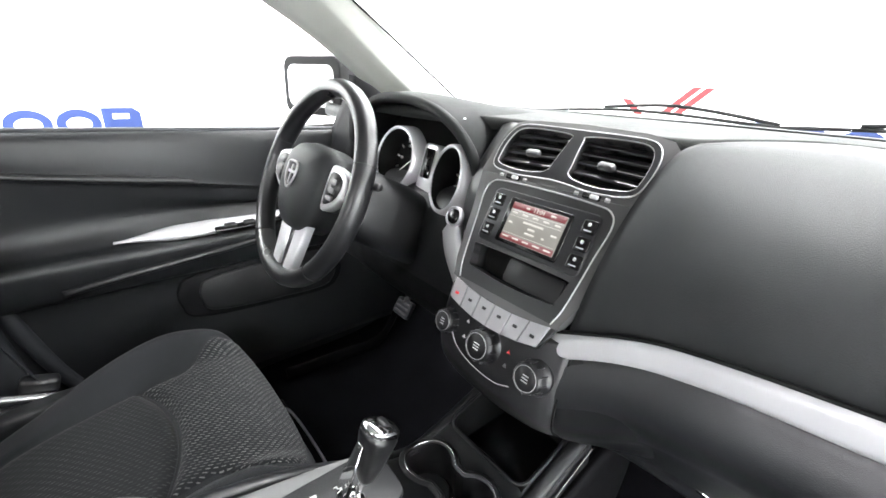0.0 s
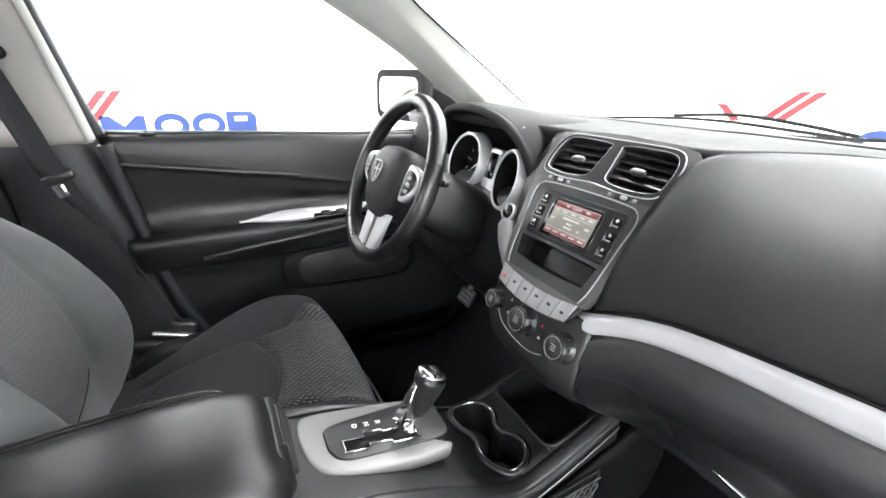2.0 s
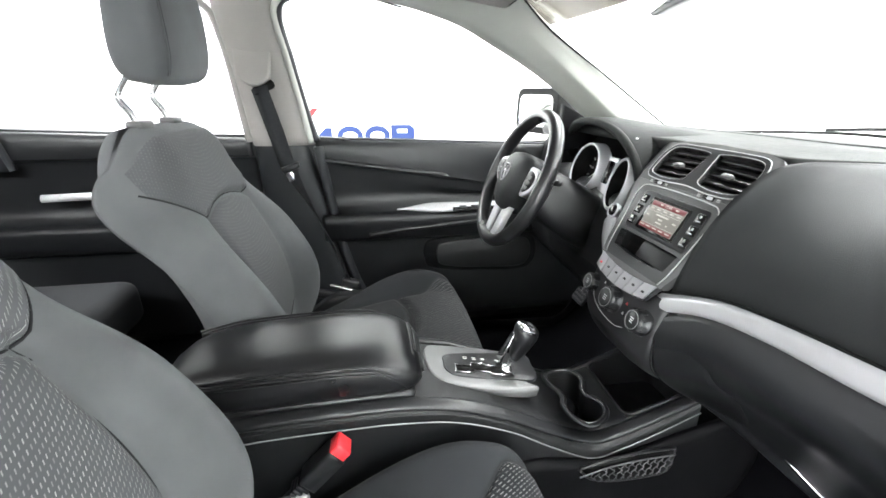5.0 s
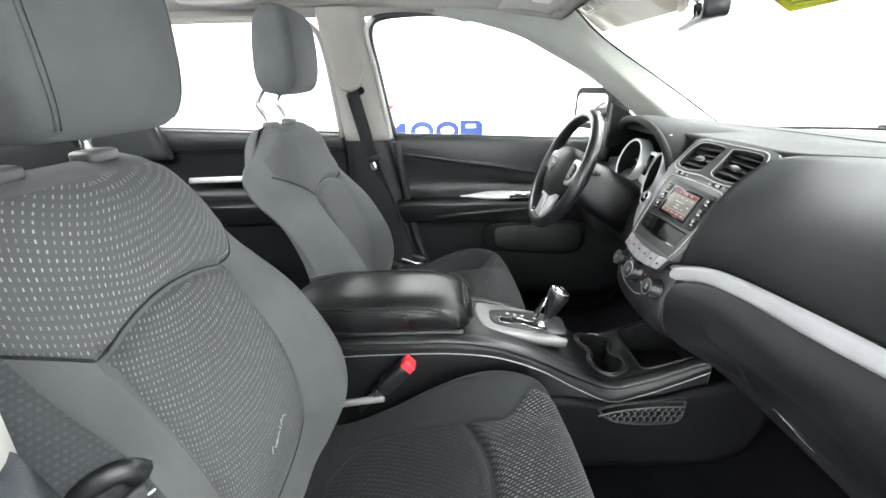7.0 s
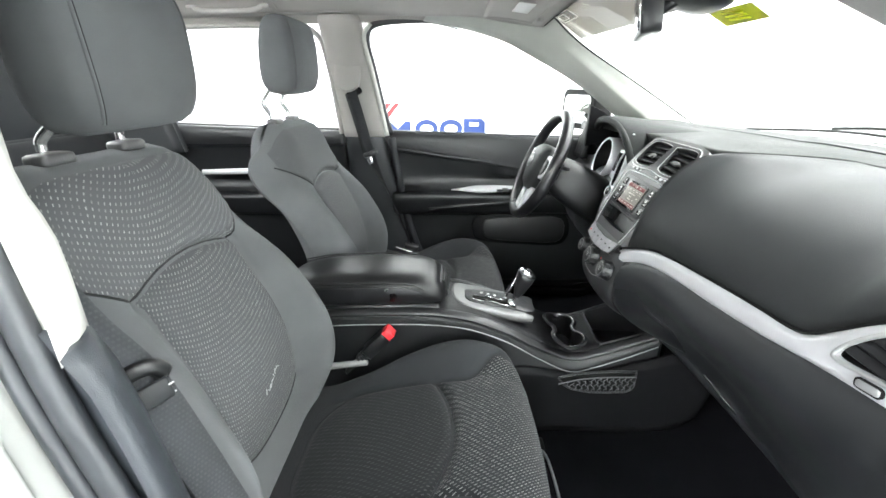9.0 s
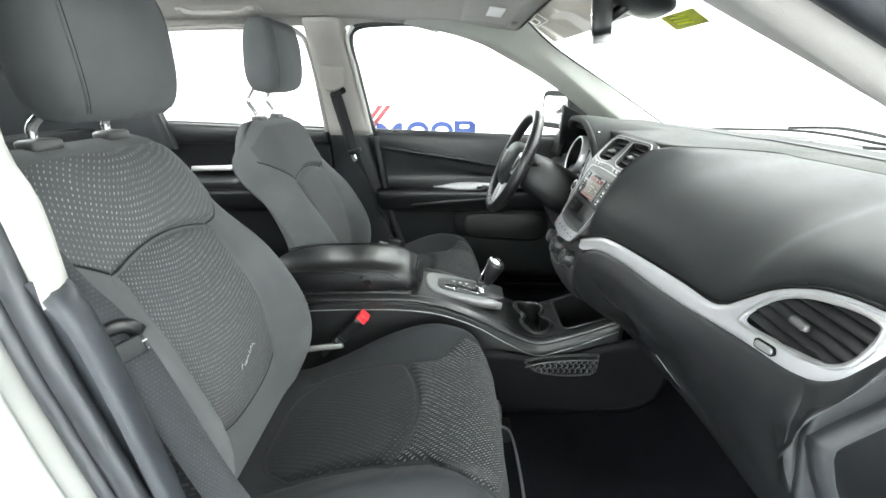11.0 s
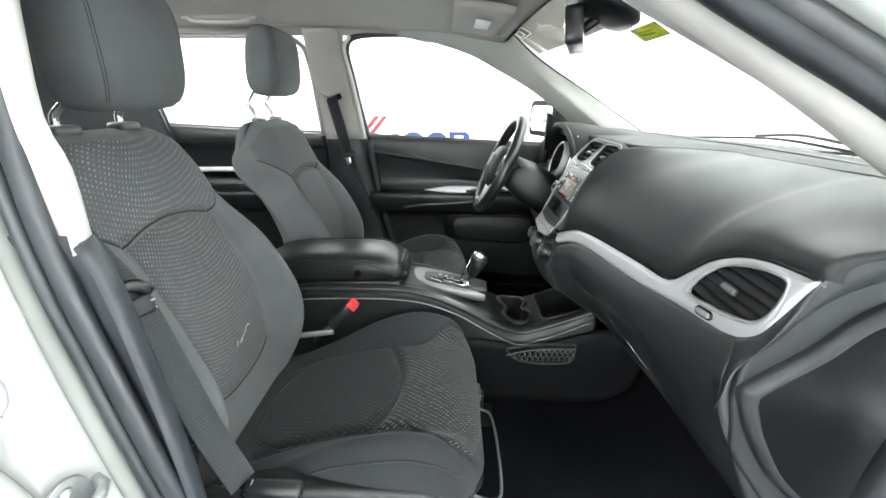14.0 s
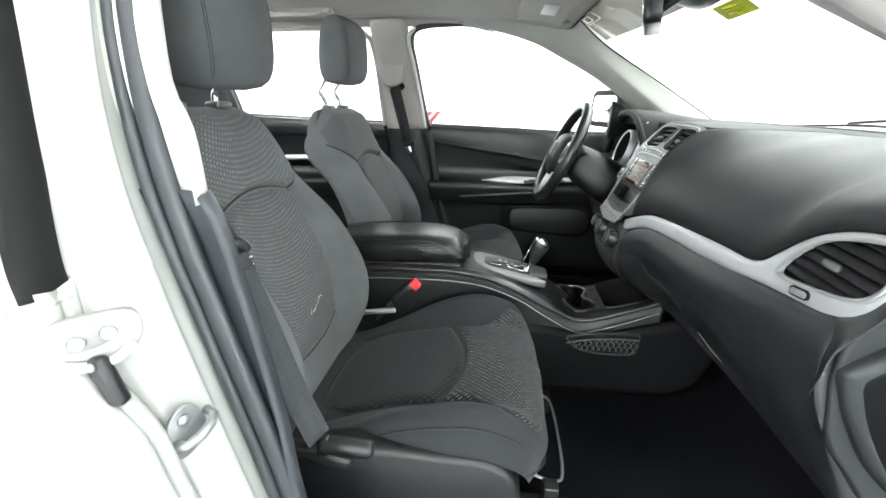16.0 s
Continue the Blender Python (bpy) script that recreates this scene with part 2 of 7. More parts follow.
def thing(name, base, label, category, group="", kind=""):
    ob = new(name)
    ob.empty_display_size = 0.05
    ob.matrix_world = Matrix.Translation(base)
    bpy.context.view_layer.update()
    return tagged(ob, label, category, group, kind)


def catmull(points, n):
    """n points along a smooth open curve through the given ones."""
    p = np.array(points, float)
    p = np.vstack([2 * p[0] - p[1], p, 2 * p[-1] - p[-2]])
    out = []
    for s in np.linspace(0, len(points) - 1, n):
        k = min(int(s), len(points) - 2)
        t = s - k
        a, b, c, d = p[k], p[k + 1], p[k + 2], p[k + 3]
        out.append(0.5 * (2 * b + (c - a) * t + (2 * a - 5 * b + 4 * c - d) * t * t + (3 * b - a - 3 * c + d) * t**3))
    return np.array(out)


def grid(pts, close_u=False, close_v=False, caps=False):
    """Quads over an array of points [rows][columns]; close_v joins each row's ends, close_u the first and last rows."""
    pts = np.asarray(pts, float)
    nu, nv = pts.shape[:2]
    faces = []
    for i in range(nu if close_u else nu - 1):
        for j in range(nv if close_v else nv - 1):
            a, b = i * nv + j, i * nv + (j + 1) % nv
            c, d = ((i + 1) % nu) * nv + (j + 1) % nv, ((i + 1) % nu) * nv + j
            faces.append((a, b, c, d))
    if caps:
        faces.append(tuple(range(nv)))
        faces.append(tuple((nu - 1) * nv + j for j in range(nv)))
    return [tuple(p) for p in pts.reshape(-1, 3)], faces


def patch(rows, nu, nv):
    """A smooth sheet through rows of control points."""
    along = [catmull(r, nv) for r in rows]
    return np.array([catmull([a[j] for a in along], nu) for j in range(nv)]).transpose(1, 0, 2)


def thick(pts, depth):
    """A closed slab: the sheet and its copy moved by depth."""
    pts = np.asarray(pts, float)
    v1, f1 = grid(pts)
    v2, f2 = grid(pts + np.array(depth))
    nu, nv = pts.shape[:2]
    off = nu * nv
    faces = f1 + [tuple(reversed([k + off for k in f])) for f in f2]
    edge = [(i, 0) for i in range(nu)] + [(nu - 1, j) for j in range(1, nv)] + [(i, nv - 1) for i in range(nu - 2, -1, -1)] + [(0, j) for j in range(nv - 2, 0, -1)]
    ids = [i * nv + j for i, j in edge]
    for a, b in zip(ids, ids[1:] + ids[:1]):
        faces.append((a, b, b + off, a + off))
    return v1 + v2, faces


def sweep(path, profile, up=(0, 0, 1), closed=False, scale=None, caps=True):
    """A section (list of (side, up)) carried along a path."""
    path = np.array(path, float)
    rows, n = [], len(path)
    for i, p in enumerate(path):
        a, b = (path[(i - 1) % n], path[(i + 1) % n]) if closed else (path[max(i - 1, 0)], path[min(i + 1, n - 1)])
        d = (b - a) / np.linalg.norm(b - a)
        side = np.cross(d, up)
        side /= np.linalg.norm(side)
        top = np.cross(side, d)
        k = 1.0 if scale is None else scale[i]
        rows.append([p + k * (s * side + h * top) for s, h in profile])
    return grid(rows, close_u=closed, close_v=True, caps=caps and not closed)


def ring_profile(w, h, n=10, power=2.0):
    out = []
    for k in range(n):
        a = 2 * math.pi * k / n
        c, s = math.cos(a), math.sin(a)
        out.append((w * math.copysign(abs(c) ** (2 / power), c), h * math.copysign(abs(s) ** (2 / power), s)))
    return out


def tube(path, r, n=8, up=(0, 0, 1), closed=False, scale=None):
    return sweep(path, ring_profile(r, r, n), up, closed, scale)


def rbox(centre, size, r=0.005, m=None, seg=2):
    """A box with rounded edges."""
    bm = bmesh.new()
    bmesh.ops.create_cube(bm, size=1)
    bmesh.ops.scale(bm, vec=size, verts=bm.verts)
    if r:
        bmesh.ops.bevel(bm, geom=bm.edges[:] + bm.verts[:], offset=r, segments=seg, profile=0.5, affect="EDGES")
    if m is not None:
        bmesh.ops.transform(bm, matrix=m, verts=bm.verts)
    bmesh.ops.translate(bm, vec=centre, verts=bm.verts)
    return bm


def plate(outline, depth, m, r=0.0, seg=2):
    """A plate cut to an outline in its own x, y, of some depth along its own -z, laid at the pose m."""
    bm = bmesh.new()
    vs = [bm.verts.new((x, y, 0)) for x, y in outline]
    f = bm.faces.new(vs)
    f.normal_update()
    if f.normal.z < 0:
        f.normal_flip()
    low = bmesh.ops.extrude_face_region(bm, geom=[f])
    bmesh.ops.translate(bm, vec=(0, 0, -depth), verts=[v for v in low["geom"] if isinstance(v, bmesh.types.BMVert)])
    bmesh.ops.recalc_face_normals(bm, faces=bm.faces[:])
    if r:
        rim = [e for e in bm.edges if all(abs(v.co.z) < 1e-6 for v in e.verts)]
        bmesh.ops.bevel(bm, geom=rim, offset=r, segments=seg, profile=0.5, affect="EDGES")
    bmesh.ops.transform(bm, matrix=m, verts=bm.verts)
    return bm


def round_rect(w, h, r, n=5, cx=0.0, cy=0.0):
    out = []
    for qx, qy, a0 in ((1, 1, 0), (-1, 1, 90), (-1, -1, 180), (1, -1, 270)):
        for k in range(n + 1):
            a = radians(a0 + 90 * k / n)
            out.append((cx + qx * (w / 2 - r) + r * math.cos(a), cy + qy * (h / 2 - r) + r * math.sin(a)))
    return out


def lathe(profile, m, n=24, caps=True):
    """A turned body from (radius, height) pairs about its own z."""
    rows = [[m @ Vector((r * math.cos(2 * math.pi * k / n), r * math.sin(2 * math.pi * k / n), h)) for k in range(n)] for r, h in profile]
    return grid([[tuple(p) for p in r] for r in rows], close_v=True, caps=caps)


def frame_pose(o, x, y):
    """A pose with its own x along x, its own y near y, at o."""
    x = Vector(x).normalized()
    z = x.cross(Vector(y)).normalized()
    y = z.cross(x)
    return Matrix(((x.x, y.x, z.x, o[0]), (x.y, y.y, z.y, o[1]), (x.z, y.z, z.z, o[2]), (0, 0, 0, 1)))


def smooth01(a, b, x):
    t = min(1, max(0, (x - a) / (b - a)))
    return t * t * (3 - 2 * t)


def holed(outline, holes, depth, m, r=0.0):
    """A plate like plate(), with openings right through it."""
    bm = bmesh.new()
    edges = []
    for loop in (outline, *holes):
        vs = [bm.verts.new((x, y, 0)) for x, y in loop]
        edges += [bm.edges.new((a, b)) for a, b in zip(vs, vs[1:] + vs[:1])]
    bmesh.ops.triangle_fill(bm, use_beauty=True, edges=edges)
    faces = bm.faces[:]
    bmesh.ops.recalc_face_normals(bm, faces=faces)
    low = bmesh.ops.extrude_face_region(bm, geom=faces)
    bmesh.ops.translate(bm, vec=(0, 0, -depth), verts=[v for v in low["geom"] if isinstance(v, bmesh.types.BMVert)])
    bmesh.ops.recalc_face_normals(bm, faces=bm.faces[:])
    bmesh.ops.transform(bm, matrix=m, verts=bm.verts)
    return bm


def cut(data, gone):
    """Drops the faces whose middle lies in an opening."""
    v, f = data
    return v, [q for q in f if not gone(*np.mean([v[k] for k in q], axis=0))]


def inside(outline, x, y):
    hit, n = False, len(outline)
    for i in range(n):
        (x1, y1), (x2, y2) = outline[i], outline[(i + 1) % n]
        if (y1 > y) != (y2 > y) and x < (x2 - x1) * (y - y1) / (y2 - y1) + x1:
            hit = not hit
    return hit


def closed_curve(points, n):
    """n points round a smooth closed curve."""
    p = list(points)
    c = catmull(p[-2:] + p + p[:2], (len(p) + 3) * 12 + 1)
    a, b = 24, 24 + len(p) * 12
    c = c[a:b]
    at = np.linspace(0, len(c), n, endpoint=False).astype(int)
    return [tuple(c[k]) for k in at]


def outline_tube(outline, m, r, lift=0.0, flat=1.0):
    """A thin rounded bead along a closed outline laid at the pose m."""
    path = [tuple(m @ Vector((x, y, lift))) for x, y in outline]
    up = tuple(m.to_3x3() @ Vector((0, 0, 1)))
    return sweep(path, ring_profile(r, r * flat, 8), up, closed=True)


def line_tube(pts, m, r, lift=0.0):
    path = [tuple(m @ Vector((x, y, lift))) for x, y in pts]
    return sweep(path, ring_profile(r, r, 6), tuple(m.to_3x3() @ Vector((0, 0, 1))))


def writing(name, text, size, m, material, parent, depth=0.0004):
    curve = bpy.data.curves.new(name, "FONT")
    curve.body, curve.size, curve.extrude, curve.align_x, curve.align_y = text, size, depth, "CENTER", "CENTER"
    tmp = new(name + "_curve", curve)
    tmp.matrix_world = m
    bpy.context.view_layer.update()
    mesh = bpy.data.meshes.new_from_object(tmp.evaluated_get(bpy.context.evaluated_depsgraph_get()))
    bpy.data.objects.remove(tmp)
    mesh.transform(m)
    mesh.materials.clear()
    mesh.materials.append(material)
    ob = new(name, mesh)
    ob.parent = parent
    ob.matrix_parent_inverse = parent.matrix_world.inverted()
    return ob

# ---- the booth ----
def wall(name, size, at, material, label):
    ob = part(name, rbox((0, 0, 0), size, 0), material, smooth=False)
    ob.matrix_world = Matrix.Translation(at)
    return tagged(ob, label, "wall", kind="structure")


wall("wall_west", (0.1, 12.0, 3.6), (-3.55, -2.2, 1.7), BOOTH, "plain white booth wall beside the car")
wall("wall_north", (9.2, 0.1, 3.6), (1.0, 3.8, 1.7), BOOTH, "plain white booth wall ahead of the car")
# east and south walls are never in view; white to bounce fill light
wall("wall_east", (0.1, 12.0, 3.6), (5.6, -2.2, 1.7), BOOTH, "unseen white wall added to bounce light through the open door")
wall("wall_south", (9.2, 0.1, 3.6), (1.0, -8.2, 1.7), BOOTH, "unseen white wall added to bounce light from behind the car")
tagged(wall("booth_floor", (9.2, 12.0, 0.1), (1.0, -2.2, -0.05), BOOTH_FLOOR, "pale grey sealed booth floor"), category="floor")
tagged(wall("booth_ceiling", (9.2, 12.0, 0.1), (1.0, -2.2, 3.45), BOOTH, "white booth ceiling"), category="ceiling")

# ---- car shell ----
floor_rows = [[(x, y, z) for y, z in ((-1.6, 0.46), (-0.9, 0.42), (-0.1, 0.40), (0.45, 0.40), (0.75, 0.42), (0.98, 0.55), (1.08, 0.75))] for x in (-0.80, -0.3, 0.0, 0.3, 0.80)]
tagged(part("floor", thick(patch(floor_rows, 12, 30), (0, 0, -0.04)), CARPET), "black carpeted car floor with deep footwells", "car floor", kind="structure")

roof_rows = []
for y, z in ((-2.0, 1.53), (-1.2, 1.57), (-0.4, 1.585), (0.1, 1.57), (0.33, 1.548), (0.483, 1.529)):
    roof_rows.append([(x, y - (0.07 if y > 0.4 else 0.04) * (abs(x) / 0.6) ** 2 * (y > 0.3), z - 0.055 * (abs(x) / 0.62) ** 3) for x in (-0.62, -0.42, -0.2, 0, 0.2, 0.42, 0.62)])
tagged(part("ceiling", thick(patch(roof_rows, 24, 24), (0, 0, 0.03)), HEADLINER), "warm grey felt headliner of the car", "headliner", kind="structure")
roof_skin = [[(x * 1.18, y * 1.02, z + 0.06) for x, y, z in r] for r in roof_rows]
tagged(part("roof", thick(patch(roof_skin, 16, 16), (0, 0, 0.02)), WHITE_PAINT), "white painted car roof panel", "car roof", kind="structure")


def pillar(name, rows, material, label, category="pillar", n=14, depth=(0, 0, 0)):
    return tagged(part(name, thick(patch(rows, n, 10), depth), material), label, category, kind="structure")


for s, side in ((-1, "west"), (1, "east")):
    # front roof pillar: from the roof rail to the end of the dash
    a_rows = []
    for (x1, y1, z1), (x2, y2, z2) in (
        ((0.600, 0.00, 1.530), (0.650, 0.00, 1.507)),
        ((0.580, 0.25, 1.530), (0.648, 0.14, 1.483)),
        ((0.566, 0.424, 1.508), (0.652, 0.28, 1.430)),
        ((0.600, 0.55, 1.425), (0.662, 0.38, 1.368)),
        ((0.650, 0.78, 1.292), (0.690, 0.56, 1.255)),
        ((0.685, 0.98, 1.172), (0.715, 0.74, 1.135)),
        ((0.705, 1.08, 1.110), (0.725, 0.86, 1.060)),
    ):
        mid = ((x1 + x2) / 2 - 0.015, (y1 + y2) / 2, (z1 + z2) / 2 + 0.004)
        if s < 0 and y2 > 0.1:
            z2 += float(np.interp(y2, [0.14, 0.28, 0.38, 0.56, 0.74, 0.86], [0.0, 0.014, 0.030, 0.050, 0.045, 0.02]))
        if s > 0 and y2 > 0.1:
            x2, y2, z2 = x2 + 0.020, y2 + 0.010, z2 + 0.004
        mid = ((x1 + x2) / 2 - 0.012, (y1 + y2) / 2, (z1 + z2) / 2 + 0.006)
        ridge = float(np.interp(mid[1], [0.36, 0.45, 0.523, 0.643, 0.75, 0.9], [1.43, 1.38, 1.335, 1.26, 1.195, 1.10]))
        if y2 > 0.1:
            mid = (float(np.interp(mid[1], [0.36, 0.45, 0.523, 0.643, 0.75, 0.9], [0.535, 0.565, 0.60, 0.65, 0.69, 0.72])), mid[1], ridge) if s > 0 else (mid[0] - 0.012, mid[1], (mid[2] + ridge) / 2)
        a_rows.append([(s * x1, y1, z1), tuple(np.array(mid) * (s, 1, 1)), (s * x2, y2, z2)])
    if s > 0:
        pillar("trim_front_pillar_east", a_rows, TRIM, "pale warm grey front roof pillar trim", "pillar", 30, (0.035, 0.01, 0.02))
    else:
        # two facets that meet in a soft ridge
        ridge_w = [(-0.605, 0.02, 1.526), (-0.598, 0.20, 1.513), (-0.596, 0.398, 1.486), (-0.613, 0.510, 1.407), (-0.640, 0.670, 1.293), (-0.664, 0.850, 1.168), (-0.690, 0.960, 1.10)]
        glass_l, ridge_l, outer_l = catmull([r[0] for r in a_rows], 40), catmull(ridge_w, 40), catmull([r[2] for r in a_rows], 40)
        facets = [[g + (r - g) * k for k in (0.0, 0.35, 0.7, 0.94)] + [r + (o - r) * k for k in (0.05, 0.3, 0.65, 1.0)] for g, r, o in zip(glass_l, ridge_l, outer_l)]
        tagged(part("trim_front_pillar_west", thick(np.array(facets), (-0.035, 0.01, 0.02)), PILLAR_PALE), "pale grey front roof pillar trim with a soft ridge", "pillar", kind="structure")
    # roof rail above the doors
    rail = [[(s * 0.585, y, 1.535), (s * 0.625, y, 1.528), (s * 0.652, y, 1.505)] for y in (-1.9, -1.2, -0.6, -0.2, 0.02)]
    pillar("trim_roof_rail_" + side, rail, TRIM, "pale warm grey roof rail trim above the doors", "roof rail", 14, (s * 0.03, 0, 0.02))
    # middle pillar: pale above the sill, dark below
    b_rows = []
    for z, x, y1, y2 in ((1.53, 0.615, -0.375, -0.215), (1.47, 0.640, -0.372, -0.215), (1.35, 0.672, -0.360, -0.195), (1.245, 0.694, -0.350, -0.174), (1.19, 0.701, -0.345, -0.163), (1.107, 0.714, -0.338, -0.150)):
        if s > 0:
            y2 -= 0.031 - 0.012 * smooth01(1.25, 1.4, z) + 0.010 * smooth01(1.19, 1.24, z)
        b_rows.append([(s * (x + 0.03), y1, z), (s * x, y1 + 0.02, z), (s * (x - 0.006), (y1 + y2) / 2, z), (s * x, y2 - 0.02, z), (s * (x + 0.03), y2, z)])
    # east side gets the lightened copy: doorway light put into its colour
    pillar("trim_middle_pillar_" + side, b_rows, TRIM if s < 0 else LIT_TRIM, "pale warm grey upper trim of the middle pillar", "pillar", 16, (s * 0.02, 0, 0))
    low = []
    for z, x, y1, y2 in ((1.118, 0.720, -0.336, -0.185), (1.06, 0.722, -0.336, -0.165), (0.85, 0.740, -0.335, -0.120), (0.62, 0.755, -0.340, -0.090), (0.42, 0.76, -0.36, -0.02)):
        if s > 0:
            y2 += 0.012
        low.append([(s * (x + 0.03), y1, z), (s * x, y1 + 0.02, z), (s * (x - 0.006), (y1 + y2) / 2, z), (s * x, y2 - 0.02, z), (s * (x + 0.03), y2, z)])
    # the east lower trim has doorway light mixed into its colour
    pillar("trim_lower_pillar_" + side, low, LOWER_TRIM if s < 0 else EAST_LOWER_LIT, "black lower trim of the middle pillar", "pillar", 12, (s * 0.02, 0, 0))

# windscreen and side panes
ws = [[(x, y_top - 0.06 * (x / 0.57) ** 2, 1.535 - 0.022 * (x / 0.57) ** 2) for x in (-0.57, -0.3, 0, 0.3, 0.57)] for y_top in (0.49,)]
ws.append([(x, 0.86 - 0.075 * (x / 0.63) ** 2, 1.345 - 0.03 * (x / 0.63) ** 2) for x in (-0.63, -0.33, 0, 0.33, 0.63)])
ws.append([(x, 1.22 - 0.10 * (x / 0.70) ** 2, 1.135 - 0.02 * (x / 0.70) ** 2) for x in (-0.70, -0.36, 0, 0.36, 0.70)])
pane = part("windscreen", thick(patch(ws, 12, 16), (0, 0.003, 0.004)), CLEAR)
pane.visible_shadow = False
tagged(pane, "large clear raked windscreen with a dark edge", "windscreen", kind="structure")
shade_rows = []
for f in (0.0, 0.25, 0.5, 0.75, 1.0):
    row = []
    for q in np.linspace(-1, 1, 13):
        x = (0.585 + 0.078 * f) * q * (1.05 if q < 0 else 1.0)
        y0, y1 = 0.49 - 0.06 * q * q, 0.86 - 0.075 * q * q
        k = f * (0.637 - 0.087 * q * q - y0) / (y1 - y0)
        row.append((x, y0 + (y1 - y0) * k - 0.003, 1.535 - 0.022 * q * q + (-0.19 - 0.008 * q * q) * k - 0.002))
    shade_rows.append(row)
band_pane = part("shade_band", grid(shade_rows), SHADE, pane, "brown tinted shade band along the top")
band_pane.visible_shadow = False
head_rows = [[(x, y - 0.07 * (abs(x) / 0.6) ** 2, z - 0.055 * (abs(x) / 0.62) ** 3) for y, z in ((0.478, 1.526), (0.487, 1.529), (0.500, 1.540))] for x in np.linspace(-0.585, 0.585, 15)]
tagged(part("trim_windscreen_header", thick(np.array(head_rows), (0, 0.004, 0.003)), DEEP), "black border along the top of the windscreen", "seal", kind="structure")
for s, side in ((-1, "west"), (1, "east")):
    edge = [(s * x, y, z) for x, y, z in ((0.563, 0.436, 1.510), (0.60, 0.555, 1.424), (0.648, 0.79, 1.292), (0.70, 1.08, 1.125))]
    tagged(part("trim_windscreen_edge_" + side, tube(catmull(edge, 20), 0.0026, 6), DEEP), "thin black windscreen edge seal", "seal", kind="structure")

# driver's side window frame seals
seal = [(-0.735, -0.145, 1.118), (-0.722, -0.165, 1.20), (-0.695, -0.19, 1.35), (-0.672, -0.205, 1.46), (-0.658, -0.16, 1.505), (-0.655, 0.0, 1.510), (-0.652, 0.13, 1.482)]
slim = [1.0 - 0.78 * smooth01(0.72, 0.95, k / 59) for k in range(60)]
tagged(part("trim_window_seal_front", sweep(catmull(seal, 60), ring_profile(0.012, 0.016, 8, 3), (1, 0, 0), scale=slim), RUBBER), "black rubber seal round the driver's door window", "seal", kind="structure")
rear_seal = [(-0.735, -0.345, 1.12), (-0.69, -0.365, 1.40), (-0.665, -0.40, 1.485), (-0.655, -0.50, 1.502), (-0.655, -0.9, 1.500), (-0.66, -1.3, 1.47)]
tagged(part("trim_window_seal_rear", sweep(catmull(rear_seal, 40), ring_profile(0.010, 0.012, 8, 3), (1, 0, 0)), TRIM), "pale seal round the rear door window", "seal", kind="structure")



# ---- dashboard ----
dash = thing("dashboard", (0, 1.0, 0.55), "black soft-skinned dashboard with a silver trim band", "dashboard")


def pad_blend(x):
    return smooth01(0.10, 0.22, x)


top_rows = []
for x in (-0.72, -0.6, -0.45, -0.3, -0.15, -0.05, 0.06, 0.12, 0.165, 0.22, 0.3, 0.45, 0.6, 0.68, 0.74):
    yb = 1.21 - 0.12 * (x / 0.72) ** 2
    front = 0.655 + 0.165 * pad_blend(x)
    dip = 0.04 * smooth01(0.60, 0.74, x)
    top_rows.append([(x, yb, 1.120), (x, yb - 0.045, 1.146), (x, yb - 0.10, 1.157), (x, 0.94, 1.166 - 0.3 * dip), (x, (0.94 + front) / 2, 1.170 - 0.6 * dip), (x, front, 1.168 - dip)])
part("top_panel", thick(patch(top_rows, 60, 30), (0, 0, -0.02)), TOP_SKIN, dash, "black grained dashboard top below the windscreen")
ridge = [(x, 0.955 + 0.02 * (x > 0) - 0.10 * (x / 0.72) ** 2, 1.1665 - 0.012 * smooth01(0.6, 0.74, x)) for x in np.linspace(-0.62, 0.70, 24)]
part("crease", sweep(ridge, ring_profile(0.010, 0.0022, 8), (0, 0, 1)), PAD, dash)

pad_rows = []
for x, yb, zb in ((0.100, 0.512, 0.936), (0.165, 0.526, 0.968), (0.25, 0.538, 0.981), (0.36, 0.556, 0.985), (0.455, 0.570, 0.987), (0.512, 0.579, 0.988), (0.545, 0.584, 1.003), (0.58, 0.589, 1.034), (0.644, 0.600, 1.076), (0.70, 0.608, 1.085), (0.748, 0.617, 1.086)):
    k = pad_blend(x)
    dip = 0.04 * smooth01(0.60, 0.74, x)
    yt, zt = 0.655 + 0.165 * k, 1.168 - dip
    slim = 1 - 0.75 * smooth01(0.5, 0.72, x)
    a, b, c = np.array((yt, zt)), np.array((yb + 0.075 * k * slim + 0.045, zt - 0.012 * k)), np.array((yb - 0.028 * k * slim, zb + 0.075 * (1 - 0.5 * smooth01(0.5, 0.7, x))))
    d = np.array((yb + 0.003, zb))
    row = []
    for t in np.linspace(0, 1, 9):
        q = (1 - t) ** 3 * a + 3 * (1 - t) ** 2 * t * b + 3 * (1 - t) * t * t * c + t**3 * d
        row.append((x + 0.045 * (1 - t) * (x < 0.12) + 0.012 * (1 - t) * (0.12 < x < 0.2), q[0], q[1]))
    pad_rows.append(row)
part("airbag_pad", thick(patch(pad_rows, 56, 44), (0, 0.02, -0.005)), PAD, dash, "smooth bulging passenger airbag pad with leather grain")

PVENT = frame_pose((0.645, 0.5985, 1.032), (1, 0.15, 0), (0, 0, 1))
vent_line = closed_curve([(-0.0745, -0.040), (-0.060, -0.015), (-0.0306, 0.015), (0.0006, 0.033), (0.0452, 0.0435), (0.073, 0.0425), (0.079, 0.033), (0.0735, 0.008), (0.0634, -0.014), (0.0462, -0.030), (0.0149, -0.039), (-0.030, -0.044), (-0.066, -0.0465)], 72)

